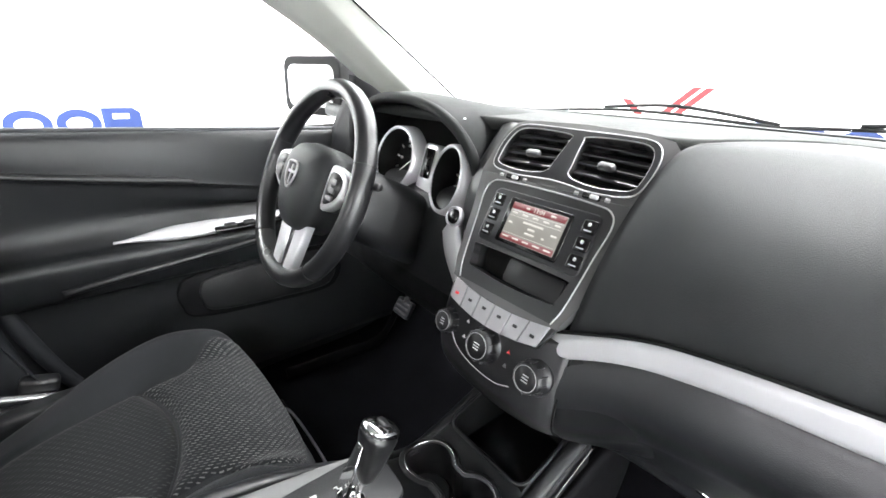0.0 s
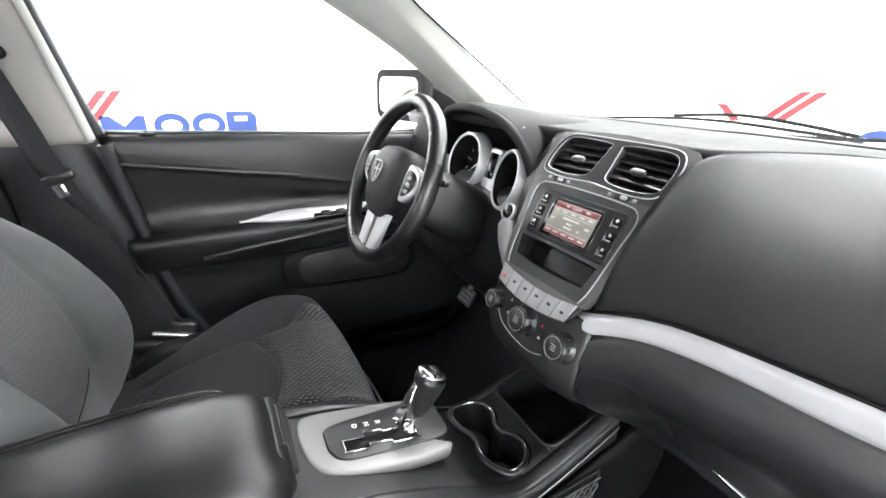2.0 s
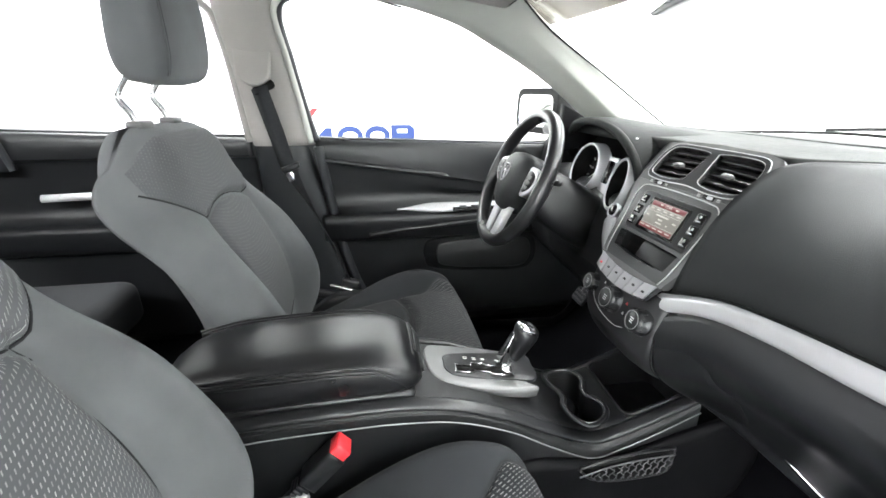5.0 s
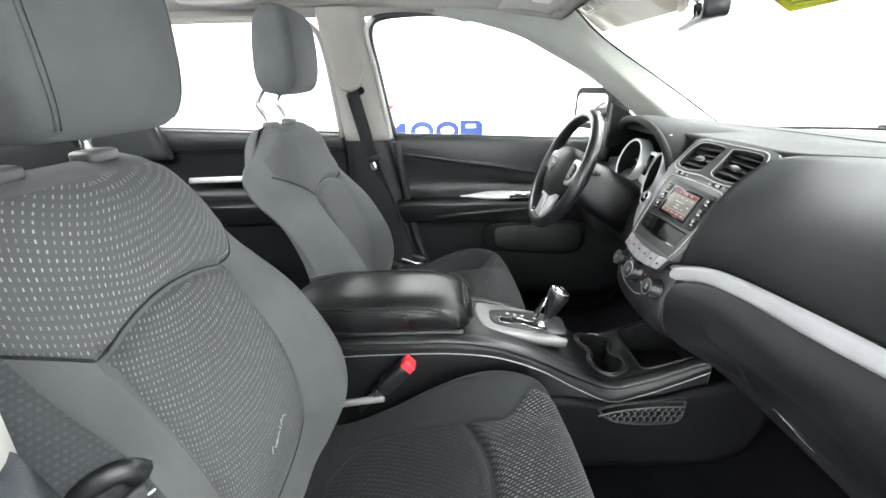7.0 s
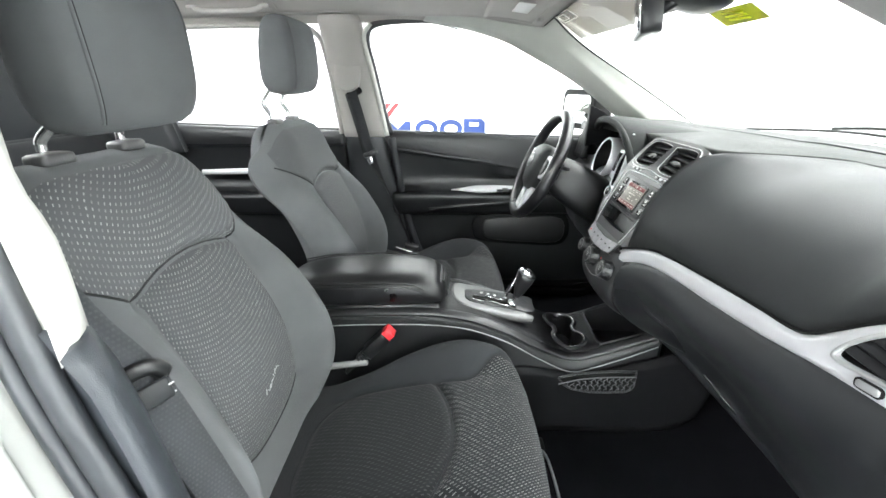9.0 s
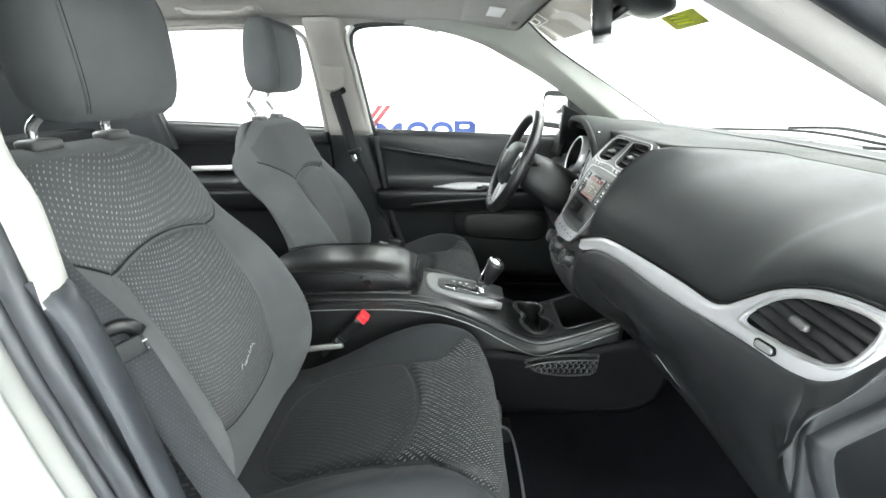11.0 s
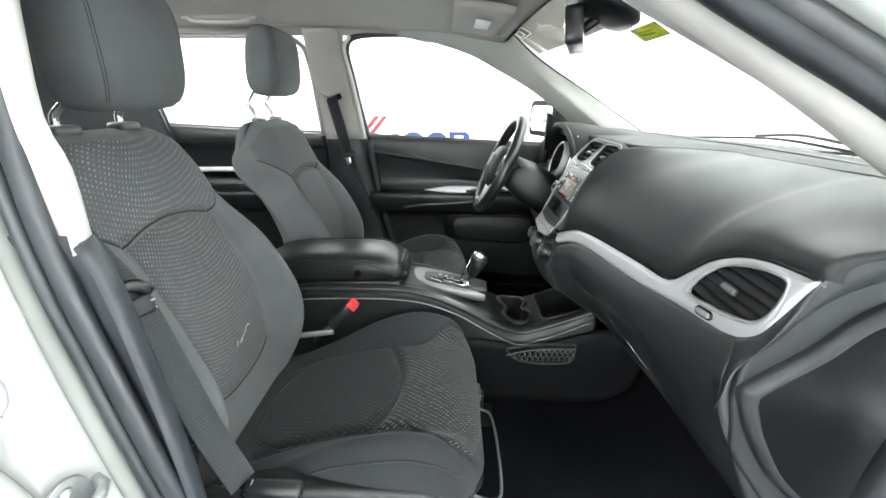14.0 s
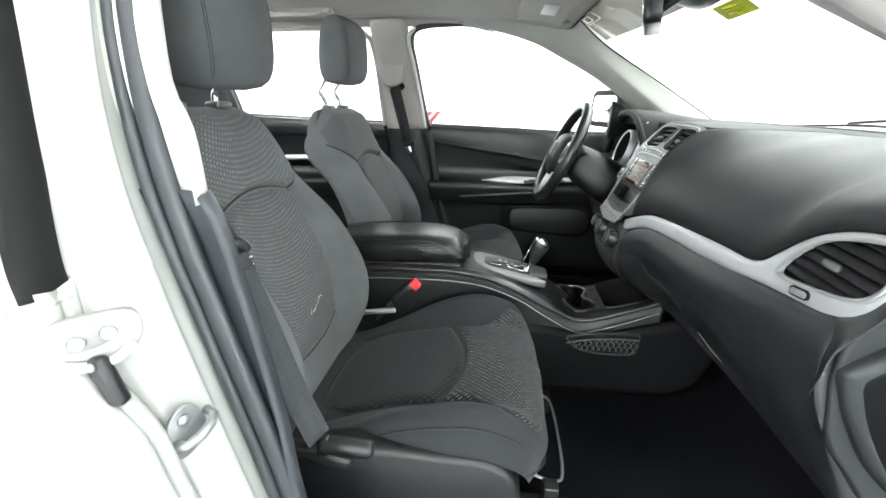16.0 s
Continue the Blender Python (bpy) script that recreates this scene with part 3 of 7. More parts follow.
UPPER = [(0.085, 0.511, 0.936), (0.178, 0.524, 0.970), (0.25, 0.535, 0.981), (0.36, 0.553, 0.985), (0.455, 0.567, 0.987), (0.512, 0.576, 0.986), (0.538, 0.580, 0.995), (0.566, 0.584, 1.019), (0.604, 0.590, 1.052), (0.644, 0.596, 1.073), (0.681, 0.602, 1.082), (0.715, 0.607, 1.084), (0.747, 0.612, 1.083)]
LOWER = [(0.070, 0.497, 0.896), (0.168, 0.518, 0.936), (0.257, 0.534, 0.949), (0.37, 0.553, 0.949), (0.46, 0.567, 0.952), (0.51, 0.575, 0.956), (0.55, 0.581, 0.960), (0.59, 0.588, 0.962), (0.641, 0.595, 0.964), (0.672, 0.600, 0.970), (0.70, 0.605, 0.990), (0.722, 0.608, 1.028), (0.747, 0.612, 1.079)]
band = [[u, tuple((np.array(u) * 0.75 + np.array(l) * 0.25) + (0, -0.006, 0.0)), tuple((np.array(u) * 0.25 + np.array(l) * 0.75) + (0, -0.006, 0.0)), l] for u, l in zip(UPPER, LOWER)]
wide_band = thick(patch(band, 260, 36), (0, 0.012, 0))
part("silver_band", cut(wide_band, lambda x, y, z: inside([(1.02 * a, 1.03 * b) for a, b in vent_line], (x - 0.645) / 0.989, z - 1.032)), SILVER, dash, "satin silver trim band")
part("band_gap", sweep(catmull([(u[0], u[1] - 0.001, u[2] + 0.003) for u in UPPER], 70), ring_profile(0.0028, 0.0022, 6), (0, 0, 1)), DEEP, dash)


def vent(parent, outline, m, slats, tilt, tab, bead=0.004):
    """An air outlet: bright frame, dark well, blades and a thumb tab."""
    v = part("air_vent", outline_tube(outline, m, bead, 0.001, 0.8), LINE, parent, "bright-framed air vent")
    part("well", plate([(0.99 * a, 0.99 * b) for a, b in outline], 0.004, m @ pose(0, 0, -0.032)), DEEP, v)
    rows = [[tuple(m @ Vector((a, b, h))) for a, b in outline] for h in (0.0, -0.034)]
    part("well_wall", grid(rows, close_v=True), DEEP, v)
    lo, hi = min(b for a, b in outline), max(b for a, b in outline)
    for k in range(slats):
        y = lo + (hi - lo) * (k + 0.6) / slats
        xs = [a for a, b in outline if abs(b - y) < (hi - lo) / slats * 0.9]
        if len(xs) < 2:
            continue
        x0, x1 = min(xs) + 0.002, max(xs) - 0.002
        part("slat", plate(round_rect(x1 - x0, 0.0135, 0.005), 0.003, m @ pose((x0 + x1) / 2, y, -0.010, -38, 0, tilt), 0.001), SOFT, v)
    part("tab", plate(round_rect(0.024, 0.011, 0.005), 0.008, m @ pose(tab[0], tab[1], 0.003, -20, 0, tilt), 0.003), STACK, v, "small grey thumb tab")
    return v


vent(dash, vent_line, PVENT @ pose(0, 0, 0.006), 6, -8, (0.0, -0.002), 0.003)
part("vent_frame", holed([(1.075 * a, 1.10 * b) for a, b in vent_line], [[(0.985 * a, 0.985 * b) for a, b in vent_line]], 0.010, PVENT @ pose(0, 0, 0.0075)), SILVER, dash, "satin silver vent frame", smooth=False)
part("vent_switch", plate(round_rect(0.026, 0.010, 0.004), 0.006, frame_pose((0.619, 0.588, 0.978), (1, 0.15, 0.05), (0, 0, 1)) @ pose(0, 0, 0.007), 0.002), SATIN, dash)
part("switch_slot", plate(round_rect(0.030, 0.014, 0.005), 0.004, frame_pose((0.619, 0.588, 0.978), (1, 0.15, 0.05), (0, 0, 1)) @ pose(0, 0, 0.005)), DEEP, dash)

low_rows = []
for x, y, z in ((0.092, 0.497, 0.892), (0.168, 0.520, 0.934), (0.257, 0.536, 0.949), (0.37, 0.555, 0.948), (0.54, 0.581, 0.958), (0.62, 0.593, 0.962), (0.675, 0.600, 0.969)):
    zb = 0.690 - 0.13 * max(0, x - 0.1)
    k, u = smooth01(0.09, 0.3, x), smooth01(0.60, 0.40, x)
    low_rows.append([(x, y, z), (x, y - 0.012 - 0.005 * k, z - 0.05), (x, y - 0.005 + 0.022 * u, z - 0.11), (x, y + 0.035 + 0.045 * u, (z + zb) / 2 - 0.03), (x, y + 0.10 + 0.03 * u, zb + 0.03), (x, y + 0.145, zb), (x, y + 0.30, zb - 0.01)])
low_rows.append([(0.690, 0.594, 0.935), (0.692, 0.582, 0.900), (0.692, 0.586, 0.870), (0.692, 0.598, 0.840), (0.692, 0.620, 0.803), (0.692, 0.658, 0.752), (0.692, 0.76, 0.66)])
wrap = [[(0.640, 0.596, 0.964), (0.664, 0.584, 0.915), (0.690, 0.584, 0.862)], [(0.675, 0.600, 0.971), (0.690, 0.588, 0.932), (0.703, 0.578, 0.898)], [(0.700, 0.605, 0.991), (0.708, 0.590, 0.955), (0.706, 0.578, 0.925)], [(0.722, 0.608, 1.027), (0.722, 0.598, 0.985), (0.708, 0.586, 0.954)], [(0.747, 0.613, 1.077), (0.735, 0.615, 1.030), (0.710, 0.620, 0.984)],
        [(0.746, 0.630, 1.090), (0.735, 0.642, 1.055), (0.710, 0.658, 1.031)], [(0.744, 0.655, 1.108), (0.732, 0.678, 1.082), (0.708, 0.706, 1.060)], [(0.738, 0.740, 1.128), (0.728, 0.760, 1.110), (0.705, 0.800, 1.090)], [(0.730, 0.860, 1.135), (0.720, 0.870, 1.120), (0.700, 0.900, 1.100)]]
part("end_wrap", thick(patch(wrap, 70, 14), (-0.012, 0.010, 0)), GLOVE, dash, "rounded black end of the lower dash")
part("glovebox", thick(patch(low_rows, 40, 30), (0, 0.02, 0.008)), GLOVE, dash, "black grained glovebox panel")
part("glovebox_latch", tube(catmull([(0.25, 0.664, 0.705), (0.30, 0.678, 0.684), (0.35, 0.690, 0.672)], 10), 0.004, 8), CHROME, dash)

# driver's side lower dash
drv = []
for x in (-0.75, -0.5, -0.3, -0.17, -0.10):
    drv.append([(x, 0.70, 1.03), (x, 0.63, 1.02), (x, 0.585, 0.97), (x, 0.57, 0.88), (x, 0.60, 0.78), (x, 0.68, 0.70), (x, 0.84, 0.66)])
part("driver_panel", thick(patch(drv, 16, 24), (0, 0.02, 0)), PLASTIC, dash)
left_face = [[(x, 0.655, 1.165), (x, 0.62, 1.10), (x, 0.60, 1.03)] for x in (-0.745, -0.68, -0.615)]
part("side_face", thick(patch(left_face, 6, 10), (0, 0.02, 0)), KICK, dash)
stack_side = [[(-0.165, 0.66, 1.165), (-0.172, 0.60, 1.08), (-0.168, 0.575, 1.00), (-0.13, 0.54, 0.93)], [(-0.120, 0.648, 1.165), (-0.125, 0.585, 1.09), (-0.118, 0.55, 1.02), (-0.10, 0.515, 0.95)]]
part("stack_flank", thick(patch(stack_side, 8, 20), (0, 0.02, 0)), SOFT, dash)

# hood and instruments
arch = catmull([(-0.635, 0.665, 1.075), (-0.60, 0.640, 1.135), (-0.53, 0.622, 1.176), (-0.43, 0.612, 1.190), (-0.33, 0.608, 1.184), (-0.245, 0.604, 1.160), (-0.185, 0.604, 1.115), (-0.160, 0.610, 1.050)], 40)
hood = np.array([[tuple(p), tuple(p + np.array((0, 0.012, 0.010))), tuple(p * 0.55 + np.array((p[0], 0.80, 1.172)) * 0.45 + (0, 0, 0.014)), (p[0], 0.86, 1.168)] for p in arch])
part("instrument_hood", thick(np.array([catmull(r, 14) for r in hood]), (0, 0.004, -0.012)), HOOD, dash, "black hood over the instruments")
part("hood_lip", sweep(arch, ring_profile(0.010, 0.010, 10), (0, 1, 0)), HOOD, dash)
part("instrument_recess", plate([(x, z) for x, y, z in closed_curve([(-0.61, 0, -0.07), (-0.58, 0, 0.06), (-0.43, 0, 0.12), (-0.25, 0, 0.10), (-0.16, 0, 0.0), (-0.2, 0, -0.09)], 30)], 0.01, frame_pose((0, 0.70, 1.065), (1, 0, 0), (0, 0.25, 1))), DEEP, dash)


def gauge(x, y, z, r, label, turn=0.0):
    m = frame_pose((x, y, z), (1, -turn, 0), (0, 0.30, 1))
    g = part("gauge", lathe([(r - 0.003, 0.001), (r, 0.004), (r + 0.004, 0.001), (r + 0.010, -0.03), (r + 0.006, -0.035), (r - 0.003, -0.004), (r - 0.003, 0.001)], m, 48, False), SILVER, dash, label)
    part("tunnel", grid([[tuple(m @ Vector((q * math.cos(a), q * math.sin(a), h))) for a in np.linspace(0, 2 * math.pi, 41)[:-1]] for q, h in ((r - 0.003, 0.0), (r - 0.006, -0.052))], close_v=True), DEEP, g)
    part("dial", plate([((r - 0.005) * math.cos(a), (r - 0.005) * math.sin(a)) for a in np.linspace(0, 2 * math.pi, 33)[:-1]], 0.004, m @ pose(0, 0, -0.050)), DEEP, g)
    for k in range(11):
        a = radians(225 - 27 * k)
        part("tick", plate([(-0.0016, -0.005), (0.0016, -0.005), (0.0016, 0.005), (-0.0016, 0.005)], 0.001, m @ pose(0.78 * r * math.cos(a), 0.78 * r * math.sin(a), -0.046, 0, 0, math.degrees(a) - 90)), LABEL_WHITE, g)
    for k in range(6):
        a = radians(225 - 54 * k)
        part("numeral_bar", plate(round_rect(0.009, 0.006, 0.002), 0.001, m @ pose(0.58 * r * math.cos(a), 0.58 * r * math.sin(a), -0.046)), GREY_PRINT, g)
    part("needle", plate([(-0.0015, -0.006), (0.0015, -0.006), (0.0006, 0.65 * r), (-0.0006, 0.65 * r)], 0.001, m @ pose(0, 0, -0.042, 0, 0, 128)), LABEL_WHITE, g)
    return g


gauge(-0.446, 0.620, 1.062, 0.067, "silver-ringed main dial")
gauge(-0.252, 0.606, 1.055, 0.061, "silver-ringed smaller dial", 0.30)

cluster_bridge = plate(round_rect(0.056, 0.11, 0.012), 0.02, frame_pose((-0.345, 0.632, 1.052), (1, -0.1, 0), (0, 0.3, 1)), 0.004)
part("cluster_bridge", cluster_bridge, SILVER, dash)
part("trip_display", plate(round_rect(0.030, 0.060, 0.004), 0.004, frame_pose((-0.342, 0.634, 1.066), (1, -0.1, 0), (0, 0.3, 1)) @ pose(0, 0, 0.003)), GLOSS, dash)

# ---- centre stack ----
STK = frame_pose((0, 0.552, 1.045), (1, 0, 0), (0, 0.477, 0.879))


def on_stack(x, y, lift=0.0, turn=0.0):
    return STK @ pose(x, y, lift, 0, 0, turn)


VEN = frame_pose((0, 0.580, 1.0985), (1, 0, 0), (0, 0.66, 0.75))
vent_l = closed_curve([(-0.113, 0.032), (-0.112, 0.064), (-0.098, 0.082), (-0.055, 0.085), (-0.013, 0.082), (-0.010, 0.073), (-0.014, 0.038), (-0.020, 0.018), (-0.060, 0.011), (-0.104, 0.016)], 40)
vent_r = [(-a, b) for a, b in reversed(vent_l)]
pocket = closed_curve([(-0.083, -0.054), (-0.080, -0.049), (-0.04, -0.048), (0.04, -0.048), (0.080, -0.049), (0.083, -0.054), (0.077, -0.079), (0.071, -0.084), (0.0, -0.088), (-0.071, -0.084), (-0.077, -0.079)], 44)
stack_line = [(-0.130, 0.062), (-0.07, 0.0625), (0, 0.063), (0.07, 0.0625), (0.152, 0.062), (0.137, 0.01), (0.106, -0.08), (0.093, -0.110), (0.05, -0.116), (0.0, -0.119), (-0.05, -0.116), (-0.098, -0.108), (-0.107, -0.08), (-0.120, 0.01)]
stack = part("stack_panel", holed(stack_line, [pocket], 0.016, STK), STACK, dash, "dark satin centre stack panel", smooth=False)
vent_field = [(-0.130, -0.002), (-0.07, -0.002), (0, -0.002), (0.07, -0.002), (0.152, -0.002), (0.149, 0.05), (0.141, 0.074), (0.124, 0.092), (0.09, 0.099), (0, 0.102), (-0.09, 0.099), (-0.116, 0.092), (-0.128, 0.074), (-0.131, 0.05)]
part("vent_panel", holed(vent_field, [vent_l, vent_r], 0.035, VEN), STACK, stack, smooth=False)
vent(stack, vent_l, VEN, 5, 2, (-0.058, 0.046), 0.0012)
vent(stack, vent_r, VEN, 5, -2, (0.060, 0.046), 0.0012)
vents_rim = closed_curve([(-0.120, 0.032), (-0.119, 0.068), (-0.102, 0.088), (-0.055, 0.091), (0, 0.091), (0.055, 0.091), (0.102, 0.088), (0.119, 0.068), (0.120, 0.032), (0.108, 0.009), (0.06, 0.004), (0.02, 0.007), (0, 0.008), (-0.02, 0.007), (-0.06, 0.004), (-0.108, 0.009)], 90)
part("vent_surround", outline_tube(vents_rim, VEN, 0.0011, 0.0012), LINE, stack, "bright line round the two vents")
part("vent_block", holed([(a, b) for a, b in vents_rim], [vent_l, vent_r], 0.003, VEN @ pose(0, 0, 0.002)), SOFT, stack, smooth=False)
line = catmull([(-0.084, -0.106), (-0.092, -0.080), (-0.101, -0.01), (-0.106, 0.028), (-0.098, 0.046), (-0.075, 0.051), (0.0, 0.053), (0.075, 0.051), (0.098, 0.046), (0.106, 0.028), (0.101, -0.01), (0.092, -0.080), (0.084, -0.106)], 70)
part("bright_outline", line_tube(line, STK, 0.0011, 0.0014), LINE, stack, "bright line round the radio panel")
part("radio_field", holed([(0.985 * a, b) for a, b in line], [pocket], 0.002, STK @ pose(0, 0, 0.0010)), FIELD, stack, "darker field round the radio", smooth=False)
for x in (-0.066, 0.064):
    part("slot", plate(round_rect(0.026, 0.0075, 0.003), 0.002, on_stack(x, 0.0595, 0.0012)), DEEP, stack)
    part("slider", plate(round_rect(0.012, 0.006, 0.002), 0.002, on_stack(x + 0.004, 0.0595, 0.0028), 0.001), SILVER, stack)
    for dx in (-0.022, 0.022):
        part("mark", plate(round_rect(0.007, 0.005, 0.001), 0.001, on_stack(x + dx, 0.0595, 0.0012)), GREY_PRINT, stack)
part("pocket_floor", plate([(0.98 * a, 0.98 * b) for a, b in pocket], 0.004, on_stack(0, 0, -0.030)), DEEP, stack)
part("pocket_wall", grid([[tuple(STK @ Vector((a, b, h))) for a, b in pocket] for h in (-0.001, -0.034)], close_v=True), SOFT, stack)
part("pocket_divider", plate(round_rect(0.094, 0.034, 0.006, cx=0.026), 0.004, on_stack(0, -0.067, -0.012, -1), 0.001), SOFT, stack)

radio = part("radio", plate(round_rect(0.176, 0.082, 0.010, cx=0.004), 0.006, on_stack(0, -0.001, 0.003), 0.0025), SOFT, stack, "dark radio unit with a lit screen")
part("bezel", plate(round_rect(0.106, 0.066, 0.004, cx=0.003), 0.003, on_stack(0, -0.002, 0.0045), 0.001), GLOSS, radio)
SCREEN_GREY, SCREEN_RED, SCREEN_TEXT = glow("lit_screen_grey", (0.17, 0.165, 0.145), 0.40), glow("lit_screen_red", (0.30, 0.035, 0.045), 0.17), glow("lit_screen_text", (0.8, 0.78, 0.7), 0.24)
scr = part("screen", plate(round_rect(0.090, 0.055, 0.001, cx=0.005), 0.002, on_stack(0, -0.002, 0.0062)), SCREEN_GREY, radio, "lit grey screen with red bars")
part("red_bar", plate(round_rect(0.089, 0.009, 0.001, cx=0.005), 0.001, on_stack(0, 0.0205, 0.0070)), SCREEN_RED, scr)
part("red_bar", plate(round_rect(0.089, 0.008, 0.001, cx=0.005), 0.001, on_stack(0, -0.0250, 0.0070)), SCREEN_RED, scr)
writing("clock_digits", "13:04", 0.0085, on_stack(0.007, 0.0203, 0.0082), SCREEN_TEXT, scr, 0.0002)
for k in range(5):
    part("text_bar", plate(round_rect(0.009, 0.0024, 0.001), 0.0005, on_stack(-0.031 + 0.018 * k, 0.0105, 0.0072)), SCREEN_TEXT, scr)
    part("text_bar", plate(round_rect(0.011, 0.0022, 0.001), 0.0005, on_stack(-0.031 + 0.018 * k, -0.0245, 0.0078)), SCREEN_TEXT, scr)
for w, x, y in ((0.006, -0.012, 0.0205), (0.008, 0.030, 0.0205), (0.034, 0.006, 0.001), (0.012, 0.006, -0.006), (0.016, 0.006, -0.0125), (0.007, -0.032, -0.004), (0.009, 0.042, -0.004), (0.004, 0.028, -0.012)):
    part("text_bar", plate(round_rect(w, 0.0028, 0.001), 0.0005, on_stack(x, y, 0.0079)), SCREEN_TEXT, scr)
for q in (0.014, 0.006, -0.019):
    part("rule", plate(round_rect(0.086, 0.0006, 0.0002, cx=0.005), 0.0004, on_stack(0, q, 0.0074)), SCREEN_TEXT, scr)
for x in (-0.070, 0.080):
    for y in (0.022, -0.001, -0.024):
        part("key", plate(round_rect(0.020, 0.018, 0.003), 0.002, on_stack(x, y, 0.0042), 0.001), GLOSS, radio)
        part("key_mark", plate(round_rect(0.0040, 0.0048, 0.0015), 0.0006, on_stack(x, y + 0.003, 0.0052)), GREY_PRINT, radio)
        part("key_text", plate(round_rect(0.0105, 0.0015, 0.0006), 0.0006, on_stack(x, y - 0.0050, 0.0052)), GREY_PRINT, radio)

# silver row of flat keys, bowed like the band, and the band's driver-side tail
ROWP = STK @ pose(0, -0.125, 0.002, -6, 0, 0)
key_row = part("button_row", plate([(-0.094, 0.017), (-0.05, 0.010), (0, 0.007), (0.05, 0.010), (0.094, 0.017), (0.082, -0.016), (0.045, -0.023), (0, -0.026), (-0.045, -0.023), (-0.082, -0.016)], 0.006, ROWP, 0.002), SOFT, stack)
for k in range(6):
    x0, x1 = -0.088 + k * 0.0293, -0.088 + (k + 1) * 0.0293 - 0.0016
    def top(x): return 0.0065 + 0.0105 * (x / 0.094) ** 2
    def bot(x): return -0.0255 + 0.0105 * (x / 0.085) ** 2
    sh = lambda x: x * 0.93
    part("flat_key", plate([(x0, top(x0)), (x1, top(x1)), (sh(x1), bot(x1)), (sh(x0), bot(x0))], 0.004, ROWP @ pose(0, 0, 0.003), 0.001), KEY_SILVER, key_row, "flat silver key")
    part("key_mark", plate(round_rect(0.007, 0.004, 0.001), 0.0006, ROWP @ pose((x0 + x1) / 2 * 0.97, -0.005, 0.0036)), BUCKLE_RED if k == 0 else SOFT, key_row)
tail_a = [(-0.080, 0.5105, 0.944), (-0.105, 0.522, 0.965), (-0.135, 0.538, 0.992), (-0.160, 0.556, 1.018)]
tail_b = [(-0.076, 0.498, 0.912), (-0.118, 0.514, 0.930), (-0.158, 0.530, 0.958), (-0.184, 0.546, 0.985)]
part("band_tail", thick(patch([[a, tuple((np.array(a) + b) / 2 + np.array((0, -0.004, 0))), b] for a, b in zip(tail_a, tail_b)], 14, 6), (0, 0.012, 0)), SILVER, dash, "end of the silver band beside the column")
start = part("start_button", lathe([(0.0, 0.002), (0.011, 0.002), (0.0125, 0.0), (0.0125, -0.01)], frame_pose((-0.159, 0.548, 1.018), (1, 0, 0), (0, 0.4, 0.9)), 24), GLOSS, dash)
part("start_ring", lathe([(0.0142, 0.0), (0.0152, 0.002), (0.0172, 0.001), (0.0172, -0.008), (0.0142, -0.008)], frame_pose((-0.159, 0.548, 1.018), (1, 0, 0), (0, 0.4, 0.9)), 28, False), SILVER, dash, "silver ring round the start button")

# climate panel with three knobs
CLI = frame_pose((0, 0.4795, 0.888), (1, 0, 0), (0, 0.30, 0.955))
FACE = [(0.494, 0.930), (0.4835, 0.899), (0.4745, 0.870), (0.4700, 0.842), (0.4740, 0.812), (0.4920, 0.782), (0.525, 0.757), (0.580, 0.742), (0.66, 0.736)]
face_rows = []
for x, back, up in ((-0.128, 0.085, 0.0), (-0.120, 0.040, 0.0), (-0.108, 0.016, 0.002), (-0.085, 0.006, 0.001), (-0.045, 0.001, 0.0), (0.0, 0.0, 0.0), (0.045, 0.001, 0.0), (0.085, 0.006, 0.001), (0.106, 0.013, 0.002), (0.114, 0.022, 0.002)):
    face_rows.append([(x * (1 - 0.10 * smooth01(0.84, 0.75, z)), y + back, z + up) for y, z in FACE])
climate = part("climate_panel", thick(patch(face_rows, 46, 40), (0, 0.012, 0)), FIELD, dash, "black climate control panel curving under")
seam = [(r[0] + 0.0005, r[1] - 0.0012, r[2]) for r in catmull(face_rows[-1], 30)]
part("panel_seam", tube(seam, 0.0016, 6, (1, 0, 0)), DEEP, climate)
for x, y, r in ((-0.080, -0.004, 0.019), (0.0, -0.004, 0.024), (0.083, -0.006, 0.022)):
    SEAT_AT = CLI @ pose(x, y, -0.006 * (abs(x) > 0.01))
    kn = part("knob", lathe([(0.0, 0.020), (r * 0.80, 0.020), (r * 0.90, 0.0185), (r * 0.97, 0.010), (r, 0.002), (r + 0.003, 0.0), (r + 0.004, -0.004)], SEAT_AT, 36), SOFT, climate, "ribbed black turning knob")
    part("knob_ring", lathe([(r * 0.73, 0.0202), (r * 0.74, 0.0208), (r * 0.77, 0.0208), (r * 0.78, 0.0202), (r * 0.73, 0.0202)], SEAT_AT, 30, False), SATIN, kn)
    for k in range(12):
        a = 2 * math.pi * k / 12
        part("grip_rib", rbox((0, 0, 0), (0.0022, 0.0014, 0.015), 0.0005, SEAT_AT @ pose(r * 0.985 * math.cos(a), r * 0.985 * math.sin(a), 0.010, 0, 0, math.degrees(a)), 1), SOFT, kn)
    for dy in (-0.004, 0.0, 0.004):
        part("knob_mark", plate(round_rect(r * 0.42, 0.0013, 0.0004), 0.0006, SEAT_AT @ pose(0, dy, 0.0208)), GREY_PRINT, kn)
arc = catmull([(-0.066, -0.016), (-0.050, -0.031), (-0.015, -0.042), (0.030, -0.044), (0.056, -0.036)], 24)
part("pale_arc", line_tube(arc, CLI, 0.0008, 0.0012), GREY_PRINT, climate)
